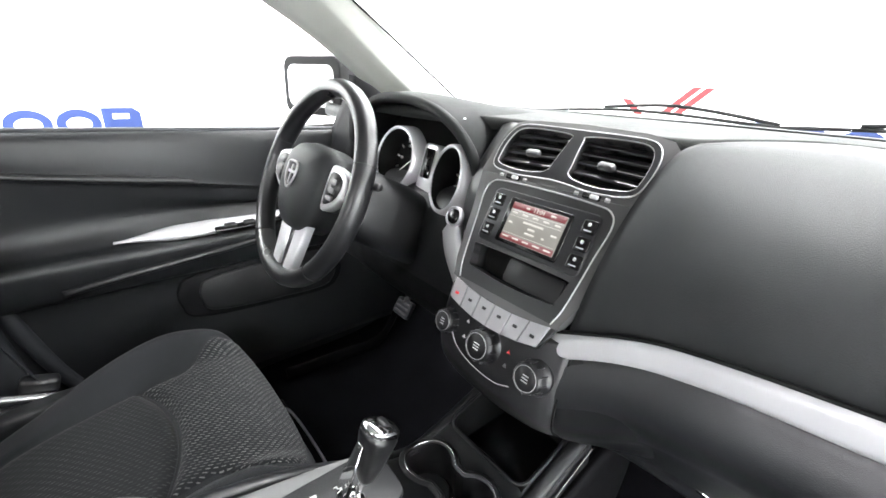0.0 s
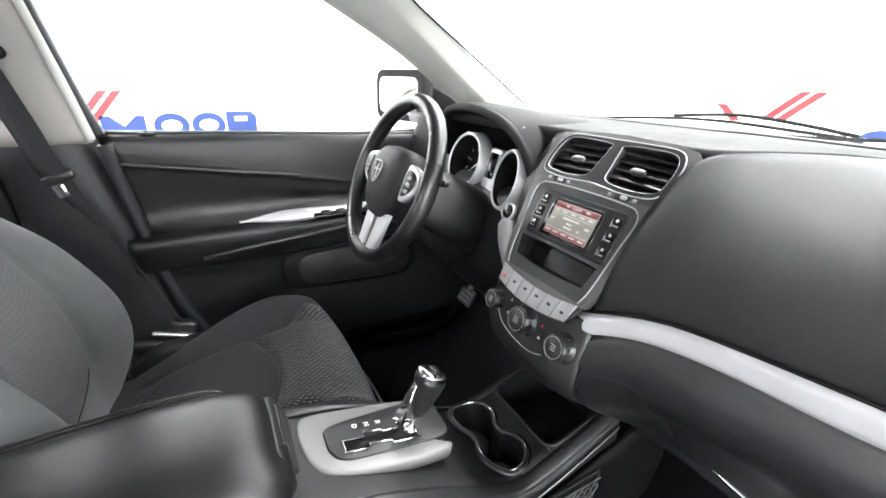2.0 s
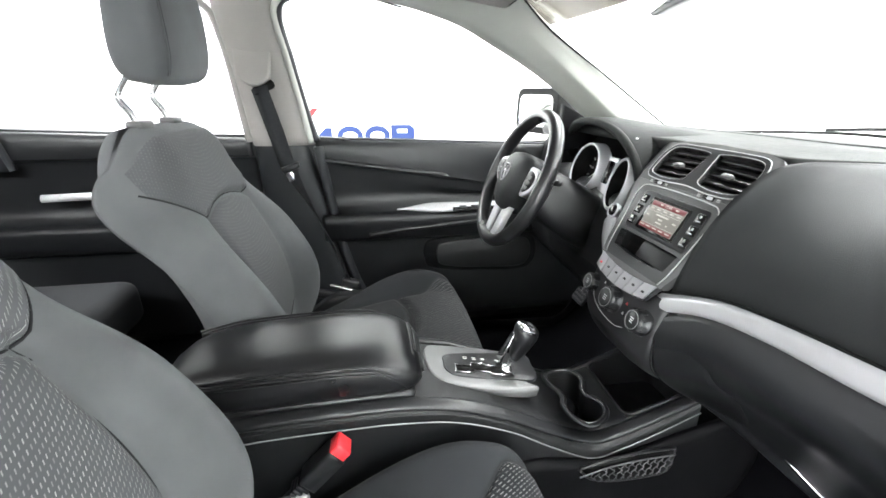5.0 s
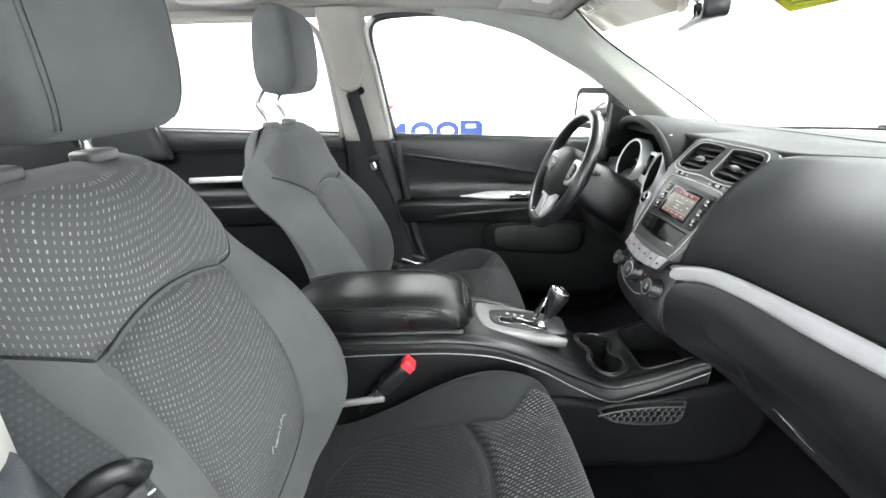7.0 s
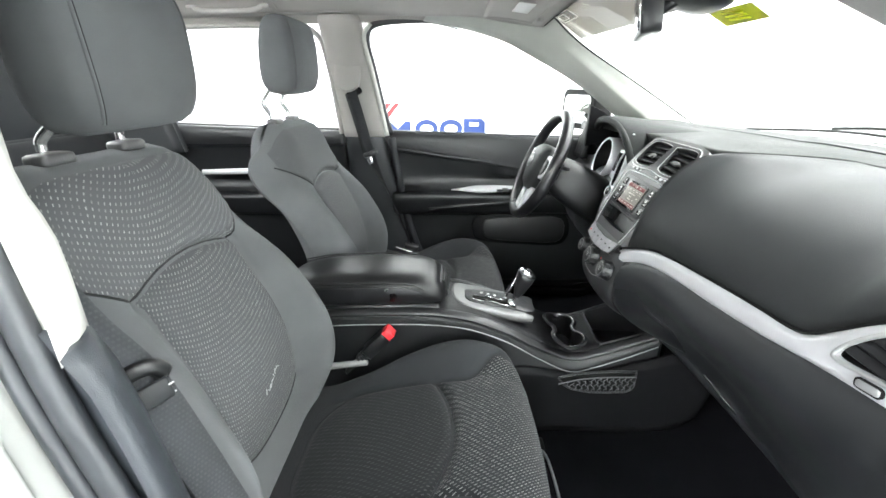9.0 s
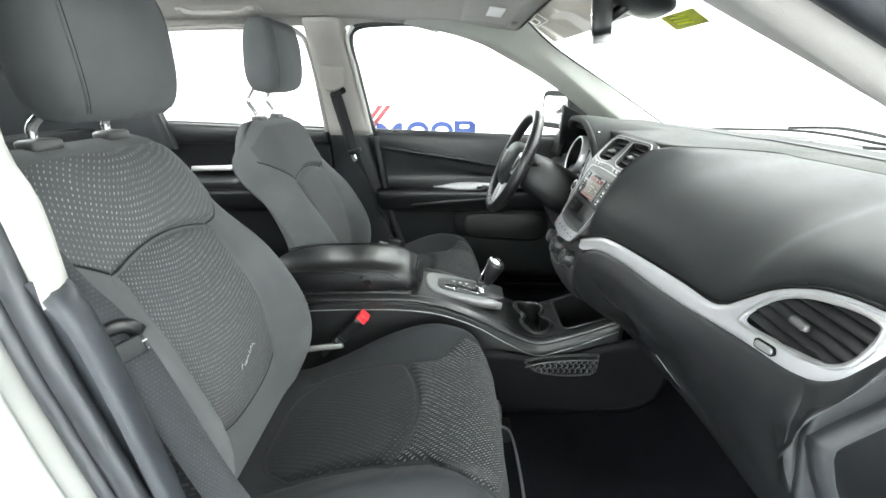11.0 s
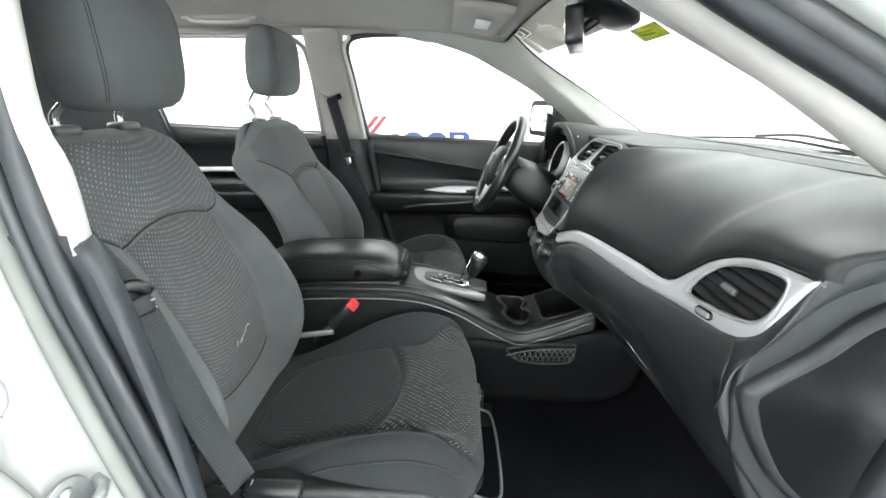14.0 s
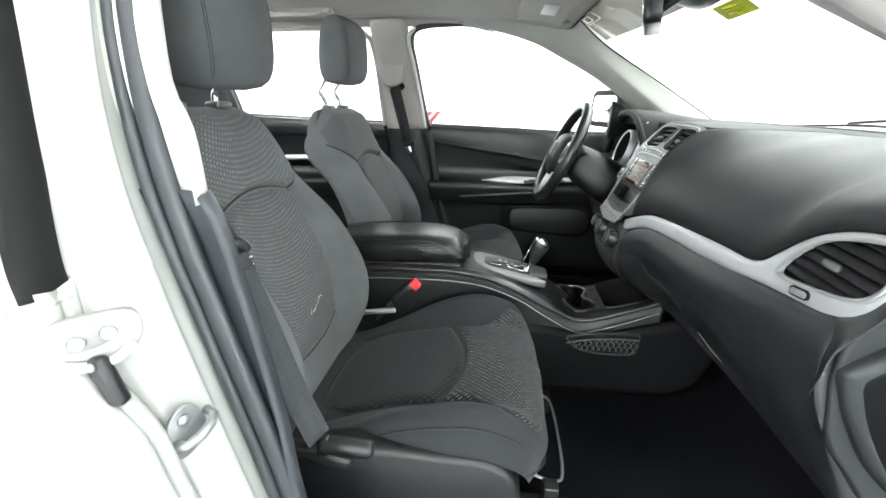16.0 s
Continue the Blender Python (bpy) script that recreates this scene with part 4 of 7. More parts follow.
for x, y, red in ((-0.042, 0.012, 0), (-0.042, -0.012, 0), (0.040, 0.006, 1), (0.040, -0.014, 0)):
    part("indicator", plate([(-0.003, -0.002), (0.003, -0.002), (0, 0.0035)], 0.001, CLI @ pose(x, y, 0.001)), BUCKLE_RED if red else GREY_PRINT, climate)
part("stack_flare", thick(patch([[(0.110, 0.507, 0.910), (0.113, 0.497, 0.868), (0.112, 0.494, 0.83), (0.106, 0.512, 0.79), (0.10, 0.56, 0.757), (0.09, 0.66, 0.74)], [(0.125, 0.510, 0.915), (0.140, 0.504, 0.875), (0.135, 0.505, 0.82), (0.12, 0.535, 0.77), (0.11, 0.60, 0.72), (0.10, 0.70, 0.70)], [(0.20, 0.530, 0.935), (0.20, 0.517, 0.885), (0.20, 0.548, 0.825), (0.20, 0.614, 0.775), (0.20, 0.668, 0.708), (0.20, 0.76, 0.69)]], 12, 24), (-0.01, 0.02, 0)), SOFT, dash)

# small fittings on the dash top
part("light_sensor", lathe([(0.0, 0.010), (0.006, 0.009), (0.009, 0.004), (0.011, 0.0)], pose(-0.015, 1.086, 1.152), 16), PLASTIC, dash)
part("alarm_lamp", lathe([(0.0, 0.003), (0.002, 0.0025), (0.003, 0.0)], pose(-0.227, 0.625, 1.163), 10), LABEL_WHITE, dash)
part("number_plate_strip", rbox((-0.655, 1.055, 1.153), (0.05, 0.012, 0.004), 0.001), GREY_PRINT, dash)

# passenger end of the dash
END = frame_pose((0.700, 0, 0), (0, 1, 0), (0, 0, 1))
end_line = closed_curve([(0.661, 1.031), (0.622, 0.985), (0.602, 0.953), (0.597, 0.928), (0.597, 0.896), (0.606, 0.849), (0.616, 0.803), (0.650, 0.752), (0.74, 0.66), (0.95, 0.60), (1.02, 0.70), (1.02, 1.05), (0.90, 1.10), (0.80, 1.095), (0.71, 1.060)], 80)
part("end_cap", plate(end_line, 0.05, END, 0.006, 3), END_SKIN, dash, "black dashboard end cap")
side_line = closed_curve([(0.722, 1.023), (0.673, 0.974), (0.606, 0.921), (0.598, 0.903), (0.604, 0.882), (0.627, 0.831), (0.682, 0.751), (0.78, 0.68), (0.95, 0.66), (0.98, 0.76), (0.97, 1.02), (0.88, 1.065), (0.79, 1.055)], 70)
cy, cz = 0.80, 0.865
loft = [[tuple(END @ Vector((cy + (a - cy) * k, cz + (b - cz) * k, h))) for a, b in side_line] for k, h in ((1.0, -0.004), (0.995, 0.006), (0.985, 0.011), (0.925, 0.018), (0.905, 0.0178))]
panel = part("side_panel", grid(loft, close_v=True), END_SKIN, dash, "raised dark side panel with a broad bevel")
inner = [[tuple(END @ Vector((cy + (a - cy) * k, cz + (b - cz) * k, h))) for a, b in side_line] for k, h in ((0.905, 0.0178), (0.89, 0.0155), (0.40, 0.013), (0.02, 0.012))]
# face coloured darker than its bevel to read as shaded
part("panel_face", grid(inner, close_v=True, caps=True), SHADED_FACE, panel)
SV = frame_pose((0.7345, 0.742, 1.114), (-0.06, 1, 0.20), (-0.55, -0.15, 1))
grille = part("side_vent", plate(round_rect(0.10, 0.024, 0.008), 0.004, SV @ pose(0, 0, 0.002), 0.001), DEEP, dash, "black side window vent grille")
for k in range(8):
    part("side_slat", plate(round_rect(0.006, 0.022, 0.002), 0.004, SV @ pose(-0.040 + 0.0115 * k, 0, 0.005, 0, 25, 0)), SOFT, grille)

# ---- centre console ----
console = thing("centre_console", (0, 0.2, 0.42), "black plastic centre console with two cup holders", "console")
EDGE = [(-0.36, 0.742, 0.752), (-0.18, 0.757, 0.767), (-0.05, 0.761, 0.772), (0.058, 0.760, 0.772), (0.153, 0.747, 0.755), (0.248, 0.711, 0.718), (0.33, 0.662, 0.680), (0.414, 0.622, 0.652), (0.478, 0.636, 0.660), (0.55, 0.664, 0.684), (0.63, 0.700, 0.712)]
rows = []
for y, z, zi in EDGE:
    rows.append([(-0.108, y, 0.40), (-0.110, y, 0.55), (-0.108, y, z - 0.03), (-0.104, y, z - 0.004), (-0.082, y, zi), (-0.04, y, zi + 0.002), (0, y, zi + 0.003), (0.04, y, zi + 0.002), (0.082, y, zi), (0.104, y, z - 0.004), (0.108, y, z - 0.03), (0.110, y, 0.55), (0.108, y, 0.40)])
skin = np.array([catmull(r, 110) for r in np.array([catmull([q[k] for q in rows], 190) for k in range(13)]).transpose(1, 0, 2)])
CUPS = ((-0.046, 0.418, 0.041), (0.042, 0.424, 0.041))


def in_cups(x, y, grow=0.0):
    return any(math.hypot(x - cx, y - cy) < r + grow for cx, cy, r in CUPS) or (abs(x) < 0.03 and abs(y - 0.42) < 0.026 + grow)


def in_bin(x, y):
    return abs(x) < 0.082 and 0.492 < y < 0.66


def top_z(y):
    return float(np.interp(y, [e[0] for e in EDGE], [e[2] for e in EDGE])) + 0.003


part("body", cut(grid(skin), lambda x, y, z: z > 0.60 and (in_cups(x, y) or in_bin(x, y))), CONSOLE, console, "black console body")
eight = []
for k in range(72):
    a = 2 * math.pi * k / 72
    d = np.array((math.cos(a), math.sin(a)))
    r = max(q for q in np.linspace(0.01, 0.12, 221) if in_cups(-0.002 + q * d[0], 0.421 + q * d[1], 0.001))
    eight.append((-0.002 + r * d[0], 0.421 + r * d[1]))
ring_path = [(x, y, top_z(y) + 0.0015) for x, y in eight]
holder = part("cup_holder", sweep(ring_path, ring_profile(0.0065, 0.0035, 8), (0, 0, 1), closed=True), SOFT, console, "black cup holder with a bright rim line")
part("bright_rim", sweep([(x * 0.965, 0.421 + (y - 0.421) * 0.965, z + 0.0025) for x, y, z in ring_path], ring_profile(0.0010, 0.0010, 6), (0, 0, 1), closed=True), CHROME, holder)
part("well_wall", grid([[(x * k, 0.421 + (y - 0.421) * k, top_z(y) - dz) for x, y in eight] for k, dz in ((1.0, 0.0), (0.97, 0.03), (0.93, 0.075))], close_v=True, caps=False), SOFT, holder)
part("well_floor", plate([(x * 0.95, (y - 0.421) * 0.95) for x, y in eight], 0.004, pose(0, 0.421, 0.590)), DEEP, holder)
for cx, cy, r in CUPS:
    part("rubber_mat", lathe([(0.0, 0.003), (r * 0.70, 0.003), (r * 0.78, 0.006), (r * 0.84, 0.003), (r * 0.84, 0.0)], pose(cx, cy, 0.591), 28), RUBBER, holder)
bin_wall = [[(x, y, z) for x, y in round_rect(0.166, 0.17, 0.02, cx=0, cy=0.576)] for z in (0.745, 0.60)]
bin_wall[0] = [(x, y, top_z(min(y, 0.63)) + 0.001) for x, y, z in bin_wall[0]]
part("storage_bin", grid(bin_wall, close_v=True), SOFT, console, "open storage bin")
part("bin_floor", plate(round_rect(0.166, 0.17, 0.02), 0.004, pose(0, 0.576, 0.605)), RUBBER, console)
part("bin_rim", sweep(bin_wall[0], ring_profile(0.004, 0.0025, 6), (0, 0, 1), closed=True), SOFT, console)
for s in (-1, 1):
    rail = catmull([(s * 0.097, y, (z + zi) / 2 + 0.003) for y, z, zi in EDGE], 90)
    part("side_rail", sweep(rail, ring_profile(0.0125, 0.007, 10, 2.6), (s * 0.45, 0, 1)), SOFT, console, "smooth black rail along the console")
    line = catmull([(s * 0.1105, y, z - 0.020) for y, z, zi in EDGE], 90)
    part("seam_line", sweep(line, ring_profile(0.0012, 0.0014, 6), (0, 0, 1)), SATIN, console)
    low = [[(s * 0.109, y, z1) for y, z1 in r] for r in (((0.2, 0.60), (0.3, 0.62), (0.45, 0.60), (0.6, 0.64), (0.70, 0.66), (0.765, 0.62)), ((0.2, 0.5), (0.3, 0.5), (0.45, 0.5), (0.6, 0.5), (0.72, 0.52), (0.785, 0.55)), ((0.2, 0.41), (0.3, 0.41), (0.45, 0.41), (0.6, 0.41), (0.70, 0.42), (0.76, 0.46)))]
    part("side_cover", thick(patch(low, 10, 24), (s * 0.010, 0, 0)), KICK, console, "smooth black side cover")

# net pocket on the passenger side of the console
net = thing("net_pocket", (0.122, 0.485, 0.55), "black elastic net pocket on the console side", "net pocket")
net_line = catmull([(0.385, 0.592), (0.44, 0.606), (0.51, 0.612), (0.582, 0.612)], 20)
net_top = [(y, z - 0.018 + 0.02 * (y - 0.385)) for y, z in net_line]
part("top_cord", tube([(0.126, y, z) for y, z in net_top], 0.0018, 6), CORD, net)
part("rim", tube([(0.122, y, z) for y, z in net_line], 0.0030, 6), SOFT, net)
base_line = catmull([(0.385, 0.588), (0.41, 0.562), (0.46, 0.548), (0.53, 0.546), (0.575, 0.556), (0.582, 0.608)], 24)
part("frame", tube([(0.121, y, z) for y, z in base_line], 0.0030, 6), SOFT, net)
part("pocket_back", plate([(y, z) for y, z in list(net_line) + list(base_line)[::-1]], 0.003, frame_pose((0.1215, 0, 0), (0, 1, 0), (0, 0, 1))), DEEP, net)
for k in range(15):
    y0 = 0.375 + k * 0.0155
    for lean in (-1, 1):
        pts = []
        for t in np.linspace(0, 1, 9):
            y, z = y0 + lean * 0.030 * t + 0.003 * math.sin(9 * t * math.pi), 0.548 + 0.060 * t
            zt = float(np.interp(y, [q[0] for q in net_top], [q[1] for q in net_top]))
            if 0.40 < y < 0.582 and z < zt and z > 0.549 + max(0, 0.43 - y) * 0.7:
                pts.append((0.1262 + 0.0006 * lean, y, z))
        if len(pts) > 2:
            part("mesh_cord", tube(pts, 0.0010, 5, (1, 0, 0)), CORD, net)

# armrest lid
armrest = thing("armrest", (0, -0.1, 0.77), "black padded leather armrest lid on the console", "armrest")
lid = []
for y, w, z0, z1 in ((-0.335, 0.060, 0.775, 0.820), (-0.30, 0.086, 0.768, 0.840), (-0.22, 0.097, 0.768, 0.856), (-0.08, 0.099, 0.772, 0.863), (0.01, 0.097, 0.774, 0.860), (0.055, 0.091, 0.776, 0.848), (0.080, 0.082, 0.782, 0.828), (0.092, 0.066, 0.788, 0.812)):
    lid.append([(a, y, (z0 + z1) / 2 + h) for a, h in ring_profile(w, (z1 - z0) / 2, 36, 3.4)])
lid = np.array([catmull([r[k] for r in lid], 40) for k in range(36)]).transpose(1, 0, 2)
cover = part("lid", grid(lid, close_v=True, caps=True), LEATHER, armrest)
for dz, k in ((0.0, 1.002), (0.0065, 1.0), (0.013, 0.992)):
    seam = []
    for y, w, zc in ((-0.31, 0.080, 0.826), (-0.22, 0.0968, 0.834), (-0.08, 0.0985, 0.838), (0.00, 0.0970, 0.835), (0.030, 0.0938, 0.824), (0.052, 0.0895, 0.808), (0.066, 0.0860, 0.792)):
        seam.append((w * k, y, zc + dz * (1 if y < 0.02 else 0.8)))
    for s in (-1, 1):
        part("seam", tube(catmull([(s * a, b, c) for a, b, c in seam], 50), 0.0021, 8), LEATHER, armrest, "raised double-stitched seam")
part("bin_box", rbox((0, -0.12, 0.765), (0.172, 0.40, 0.04), 0.012), SOFT, armrest)
LAT = frame_pose((-0.014, 0.0885, 0.810), (-1, 0, 0), (0, -0.52, 1))
part("latch", plate(round_rect(0.124, 0.048, 0.014), 0.016, LAT @ pose(0, 0, 0.002), 0.004, 3), PLASTIC, armrest, "black lid latch")
part("latch_recess", plate(round_rect(0.078, 0.017, 0.006), 0.003, LAT @ pose(0.004, 0.010, 0.0032)), DEEP, armrest)
part("latch_key", plate(round_rect(0.070, 0.009, 0.003), 0.004, LAT @ pose(0.004, 0.007, 0.0052), 0.0015), SOFT, armrest)
part("latch_edge", line_tube([(-0.034, 0.001), (0.0, 0.0005), (0.036, 0.001), (0.041, 0.006), (0.041, 0.014)], LAT, 0.0006, 0.0034), SATIN, armrest, "bright latch edge")

# gear selector
SEL = frame_pose((-0.010, 0.215, 0.742), (1, 0, 0), (0, 0.2 * 4.4, -0.2))
gear = thing("gear_selector", (-0.01, 0.21, 0.73), "chrome and black gear lever in a silver surround", "gear selector")
surround = closed_curve([(-0.058, -0.104), (-0.020, -0.112), (0.036, -0.100), (0.056, -0.060), (0.060, 0.02), (0.056, 0.09), (0.044, 0.114), (0.030, 0.090), (0.010, 0.088), (-0.030, 0.096), (-0.056, 0.098), (-0.068, 0.070), (-0.070, -0.02), (-0.068, -0.08)], 70)
part("surround", plate(surround, 0.020, SEL @ pose(0, 0, 0.006), 0.006, 3), SELECTOR, gear, "satin silver surround")
part("gate_panel", plate(closed_curve([(-0.030, -0.066), (-0.004, -0.076), (0.020, -0.074), (0.036, -0.056), (0.037, 0.0), (0.034, 0.055), (0.026, 0.112), (-0.02, 0.120), (-0.058, 0.112), (-0.048, 0.02)], 44), 0.008, SEL @ pose(0, 0, 0.0095), 0.002), PLASTIC, gear, "black gate panel")
gate = [(0.006, -0.055), (0.028, -0.055), (0.028, -0.020), (0.020, -0.018), (0.020, 0.015), (0.026, 0.018), (0.026, 0.062), (-0.012, 0.062), (-0.012, 0.036), (0.000, 0.034), (0.000, 0.010), (-0.004, 0.008), (-0.004, -0.020), (0.006, -0.022)]
part("gate_slot", plate(gate, 0.003, SEL @ pose(0, 0, 0.0105)), DEEP, gear)
part("gate_trim", outline_tube(gate, SEL, 0.0016, 0.0112), CHROME, gear, "bright gate edge")
for ch, y in (("P", 0.040), ("R", 0.009), ("N", -0.010), ("D", -0.029)):
    writing("letter", ch, 0.0115, SEL @ pose(-0.021, y, 0.0105), LABEL_WHITE, gear)
lever0, lever1 = Vector((-0.006, 0.268, 0.735)), Vector((-0.008, 0.316, 0.832))
stick = [tuple(lever0.lerp(lever1, t)) for t in (-0.15, 0.1, 0.3, 0.5)]
part("stick", tube(stick, 0.0055, 10, (1, 0, 0)), CHROME, gear, "chrome lever stem")
LEV = frame_pose(lever0, (1, 0, 0), (lever1 - lever0).cross(Vector((1, 0, 0))))
rows = []
for h, w, d in ((0.028, 0.006, 0.006), (0.034, 0.010, 0.010), (0.050, 0.014, 0.015), (0.072, 0.018, 0.020), (0.092, 0.0205, 0.024), (0.104, 0.020, 0.024)):
    rows.append([tuple(LEV @ Vector((a, b - 0.1 * (h - 0.05), h))) for a, b in ring_profile(w, d, 20, 2.8)])
part("knob", grid(rows, close_v=True, caps=True), LEATHER, gear, "black leather gear knob")
cap_rows = []
for h, w, d in ((0.102, 0.0208, 0.0248), (0.108, 0.0195, 0.023), (0.1115, 0.014, 0.017), (0.1125, 0.004, 0.005)):
    cap_rows.append([tuple(LEV @ Vector((a, b - 0.1 * (h - 0.05), h))) for a, b in ring_profile(w, d, 20, 2.8)])
part("knob_cap", grid(cap_rows, close_v=True, caps=True), CHROME, gear, "chrome knob cap")
part("knob_blade", plate([(-0.012, -0.010), (0.012, -0.010), (0.006, 0.055), (-0.006, 0.055)], 0.004, frame_pose(lever0 + Vector((0.0, -0.0125, 0.040)), (1, 0, 0), lever1 - lever0), 0.001), CHROME, gear)
part("knob_inset", plate(round_rect(0.018, 0.012, 0.004), 0.001, LEV @ pose(0, -0.005, 0.1135)), SOFT, gear)
part("boot", grid([[tuple(Vector((-0.006 + a, 0.270 + b, z))) for a, b in ring_profile(w, w, 16)] for z, w in ((0.728, 0.016), (0.740, 0.012), (0.750, 0.007))], close_v=True, caps=True), CHROME, gear)

# ---- steering wheel and column ----
wheel = thing("steering_wheel", (-0.37, 0.39, 1.05), "black leather steering wheel with silver spoke trim", "steering wheel")
WH = frame_pose((-0.37, 0.392, 1.052), (1, 0, 0), (0, 0.410, 0.912))
R = 0.170
axis = tuple(WH.to_3x3() @ Vector((0, 0, 1)))
rim = [tuple(WH @ Vector((R * math.cos(a), R * math.sin(a), 0))) for a in np.linspace(0, 2 * math.pi, 97)[:-1]]
part("rim", sweep(rim, ring_profile(0.0155, 0.0185, 16), axis, closed=True), LEATHER, wheel, "thick black leather rim")
for a0 in (20, 160, 228, 312):
    a = radians(a0)
    ring = [tuple(WH @ (Vector((R * math.cos(a), R * math.sin(a), 0)) + Vector((math.cos(a) * p, math.sin(a) * p, q)))) for p, q in ring_profile(0.0162, 0.0192, 18)]
    part("rim_seam", sweep(ring, ring_profile(0.0008, 0.0008, 5), tuple(WH.to_3x3() @ Vector((-math.sin(a), math.cos(a), 0))), closed=True), SOFT, wheel)
hub_rows = []
hub_line = closed_curve([(-0.078, 0.030), (-0.060, 0.060), (0.0, 0.070), (0.060, 0.060), (0.078, 0.030), (0.080, -0.010), (0.062, -0.055), (0.035, -0.080), (0.0, -0.086), (-0.035, -0.080), (-0.062, -0.055), (-0.080, -0.010)], 60)
for k, h in ((1.0, -0.040), (1.0, 0.002), (0.95, 0.014), (0.80, 0.024), (0.5, 0.031), (0.2, 0.033)):
    hub_rows.append([tuple(WH @ Vector((a * k, b * k, h))) for a, b in hub_line])
part("hub", grid(hub_rows, close_v=True, caps=True), PAD, wheel, "padded black hub")
for s in (-1, 1):
    part("spoke", plate([(s * 0.060, 0.040), (s * 0.162, 0.032), (s * 0.166, -0.004), (s * 0.062, -0.035)], 0.020, WH @ pose(0, 0, -0.004), 0.006), SOFT, wheel)
    pod = part("button_pod", plate(closed_curve([(s * 0.082, 0.040), (s * 0.110, 0.043), (s * 0.138, 0.034), (s * 0.144, 0.012), (s * 0.132, -0.010), (s * 0.100, -0.028), (s * 0.082, -0.022)], 36), 0.014, WH @ pose(0, 0, 0.010), 0.004), SILVER, wheel, "silver button pod")
    part("pod_face", plate(closed_curve([(s * 0.092, 0.030), (s * 0.112, 0.034), (s * 0.130, 0.026), (s * 0.132, 0.010), (s * 0.122, -0.006), (s * 0.100, -0.018), (s * 0.092, -0.012)], 30), 0.004, WH @ pose(0, 0, 0.012)), SOFT, pod)
    for y in (0.020, 0.006, -0.006):
        part("key", plate(round_rect(0.022, 0.009, 0.003), 0.003, WH @ pose(s * 0.110, y, 0.0145), 0.001), STACK, pod)
    leg = [(s * 0.014, -0.070), (s * 0.052, -0.064), (s * 0.046, -0.120), (s * 0.040, -0.160), (s * 0.008, -0.166)]
    part("lower_spoke", plate(leg, 0.016, WH @ pose(0, 0, 0.004), 0.004), SILVER, wheel, "silver lower spoke")
part("spoke_gap", plate([(-0.016, -0.075), (0.016, -0.075), (0.010, -0.160), (-0.010, -0.160)], 0.010, WH @ pose(0, 0, -0.002)), SOFT, wheel)
shield = closed_curve([(-0.017, 0.019), (0.0, 0.022), (0.017, 0.019), (0.018, 0.0), (0.010, -0.016), (0.0, -0.023), (-0.010, -0.016), (-0.018, 0.0)], 32)
part("badge", outline_tube(shield, WH @ pose(0, 0.006, 0.0345), 0.0022, 0.001), SATIN, wheel, "plain silver shield badge")
part("badge_bar", plate(round_rect(0.005, 0.034, 0.002), 0.003, WH @ pose(0, 0.006, 0.0365), 0.001), SATIN, wheel)
part("badge_bar", plate(round_rect(0.028, 0.005, 0.002), 0.003, WH @ pose(0, 0.010, 0.0363), 0.001), SATIN, wheel)

column = thing("steering_column", (-0.37, 0.52, 0.98), "black steering column cowl with stalks", "steering column")
col_rows = []
for h, w, d, dy in ((-0.035, 0.045, 0.048, 0.0), (-0.06, 0.058, 0.060, -0.004), (-0.11, 0.070, 0.070, -0.010), (-0.19, 0.080, 0.075, -0.02), (-0.26, 0.085, 0.075, -0.03)):
    col_rows.append([tuple(WH @ Vector((a, b + dy, h))) for a, b in ring_profile(w, d, 28, 3)])
part("cowl", grid(col_rows, close_v=True, caps=True), CONSOLE, column)
for s in (-1, 1):
    part("stalk", tube([tuple(WH @ Vector(p)) for p in ((s * 0.05, 0.02, -0.05), (s * 0.10, 0.03, -0.048), (s * 0.150, 0.036, -0.042))], 0.007, 10), SOFT, column)
part("knee_panel", thick(patch([[(x, 0.585, 0.93), (x, 0.575, 0.86), (x, 0.59, 0.78), (x, 0.66, 0.70)] for x in (-0.60, -0.37, -0.16)], 8, 12), (0, 0.02, 0)), CONSOLE, column)

# pedals
for x, w, lab in ((-0.28, 0.05, "accelerator"), (-0.38, 0.09, "brake")):
    ped = thing("pedal", (x, 0.86, 0.55), "black rubber-faced foot pedal hanging under the dash", "pedal", "foot pedals")
    part("pad", plate(round_rect(w, 0.075, 0.01), 0.014, frame_pose((x, 0.80, 0.575), (1, 0, 0), (0, 0.5, 0.87)), 0.004), RUBBER, ped)
    part("arm", tube([(x, 0.81, 0.60), (x, 0.84, 0.70), (x, 0.88, 0.80)], 0.008, 8), SOFT, ped)

brake = thing("parking_brake_pedal", (-0.60, 0.80, 0.60), "black foot-operated parking brake pedal beside the door", "pedal", "foot pedals")
PB = frame_pose((-0.607, 0.745, 0.566), (1, 0, 0), (0, 0.55, 0.83))
part("pad", plate(round_rect(0.075, 0.055, 0.010), 0.014, PB, 0.004), RUBBER, brake)
for k in range(3):
    part("rib", plate(round_rect(0.058, 0.006, 0.002), 0.003, PB @ pose(0, -0.015 + 0.015 * k, 0.003), 0.001), STACK, brake)
part("arm", tube(catmull([(-0.607, 0.757, 0.575), (-0.605, 0.80, 0.66), (-0.60, 0.86, 0.76)], 10), 0.009, 8, (1, 0, 0)), STACK, brake, "painted steel arm")

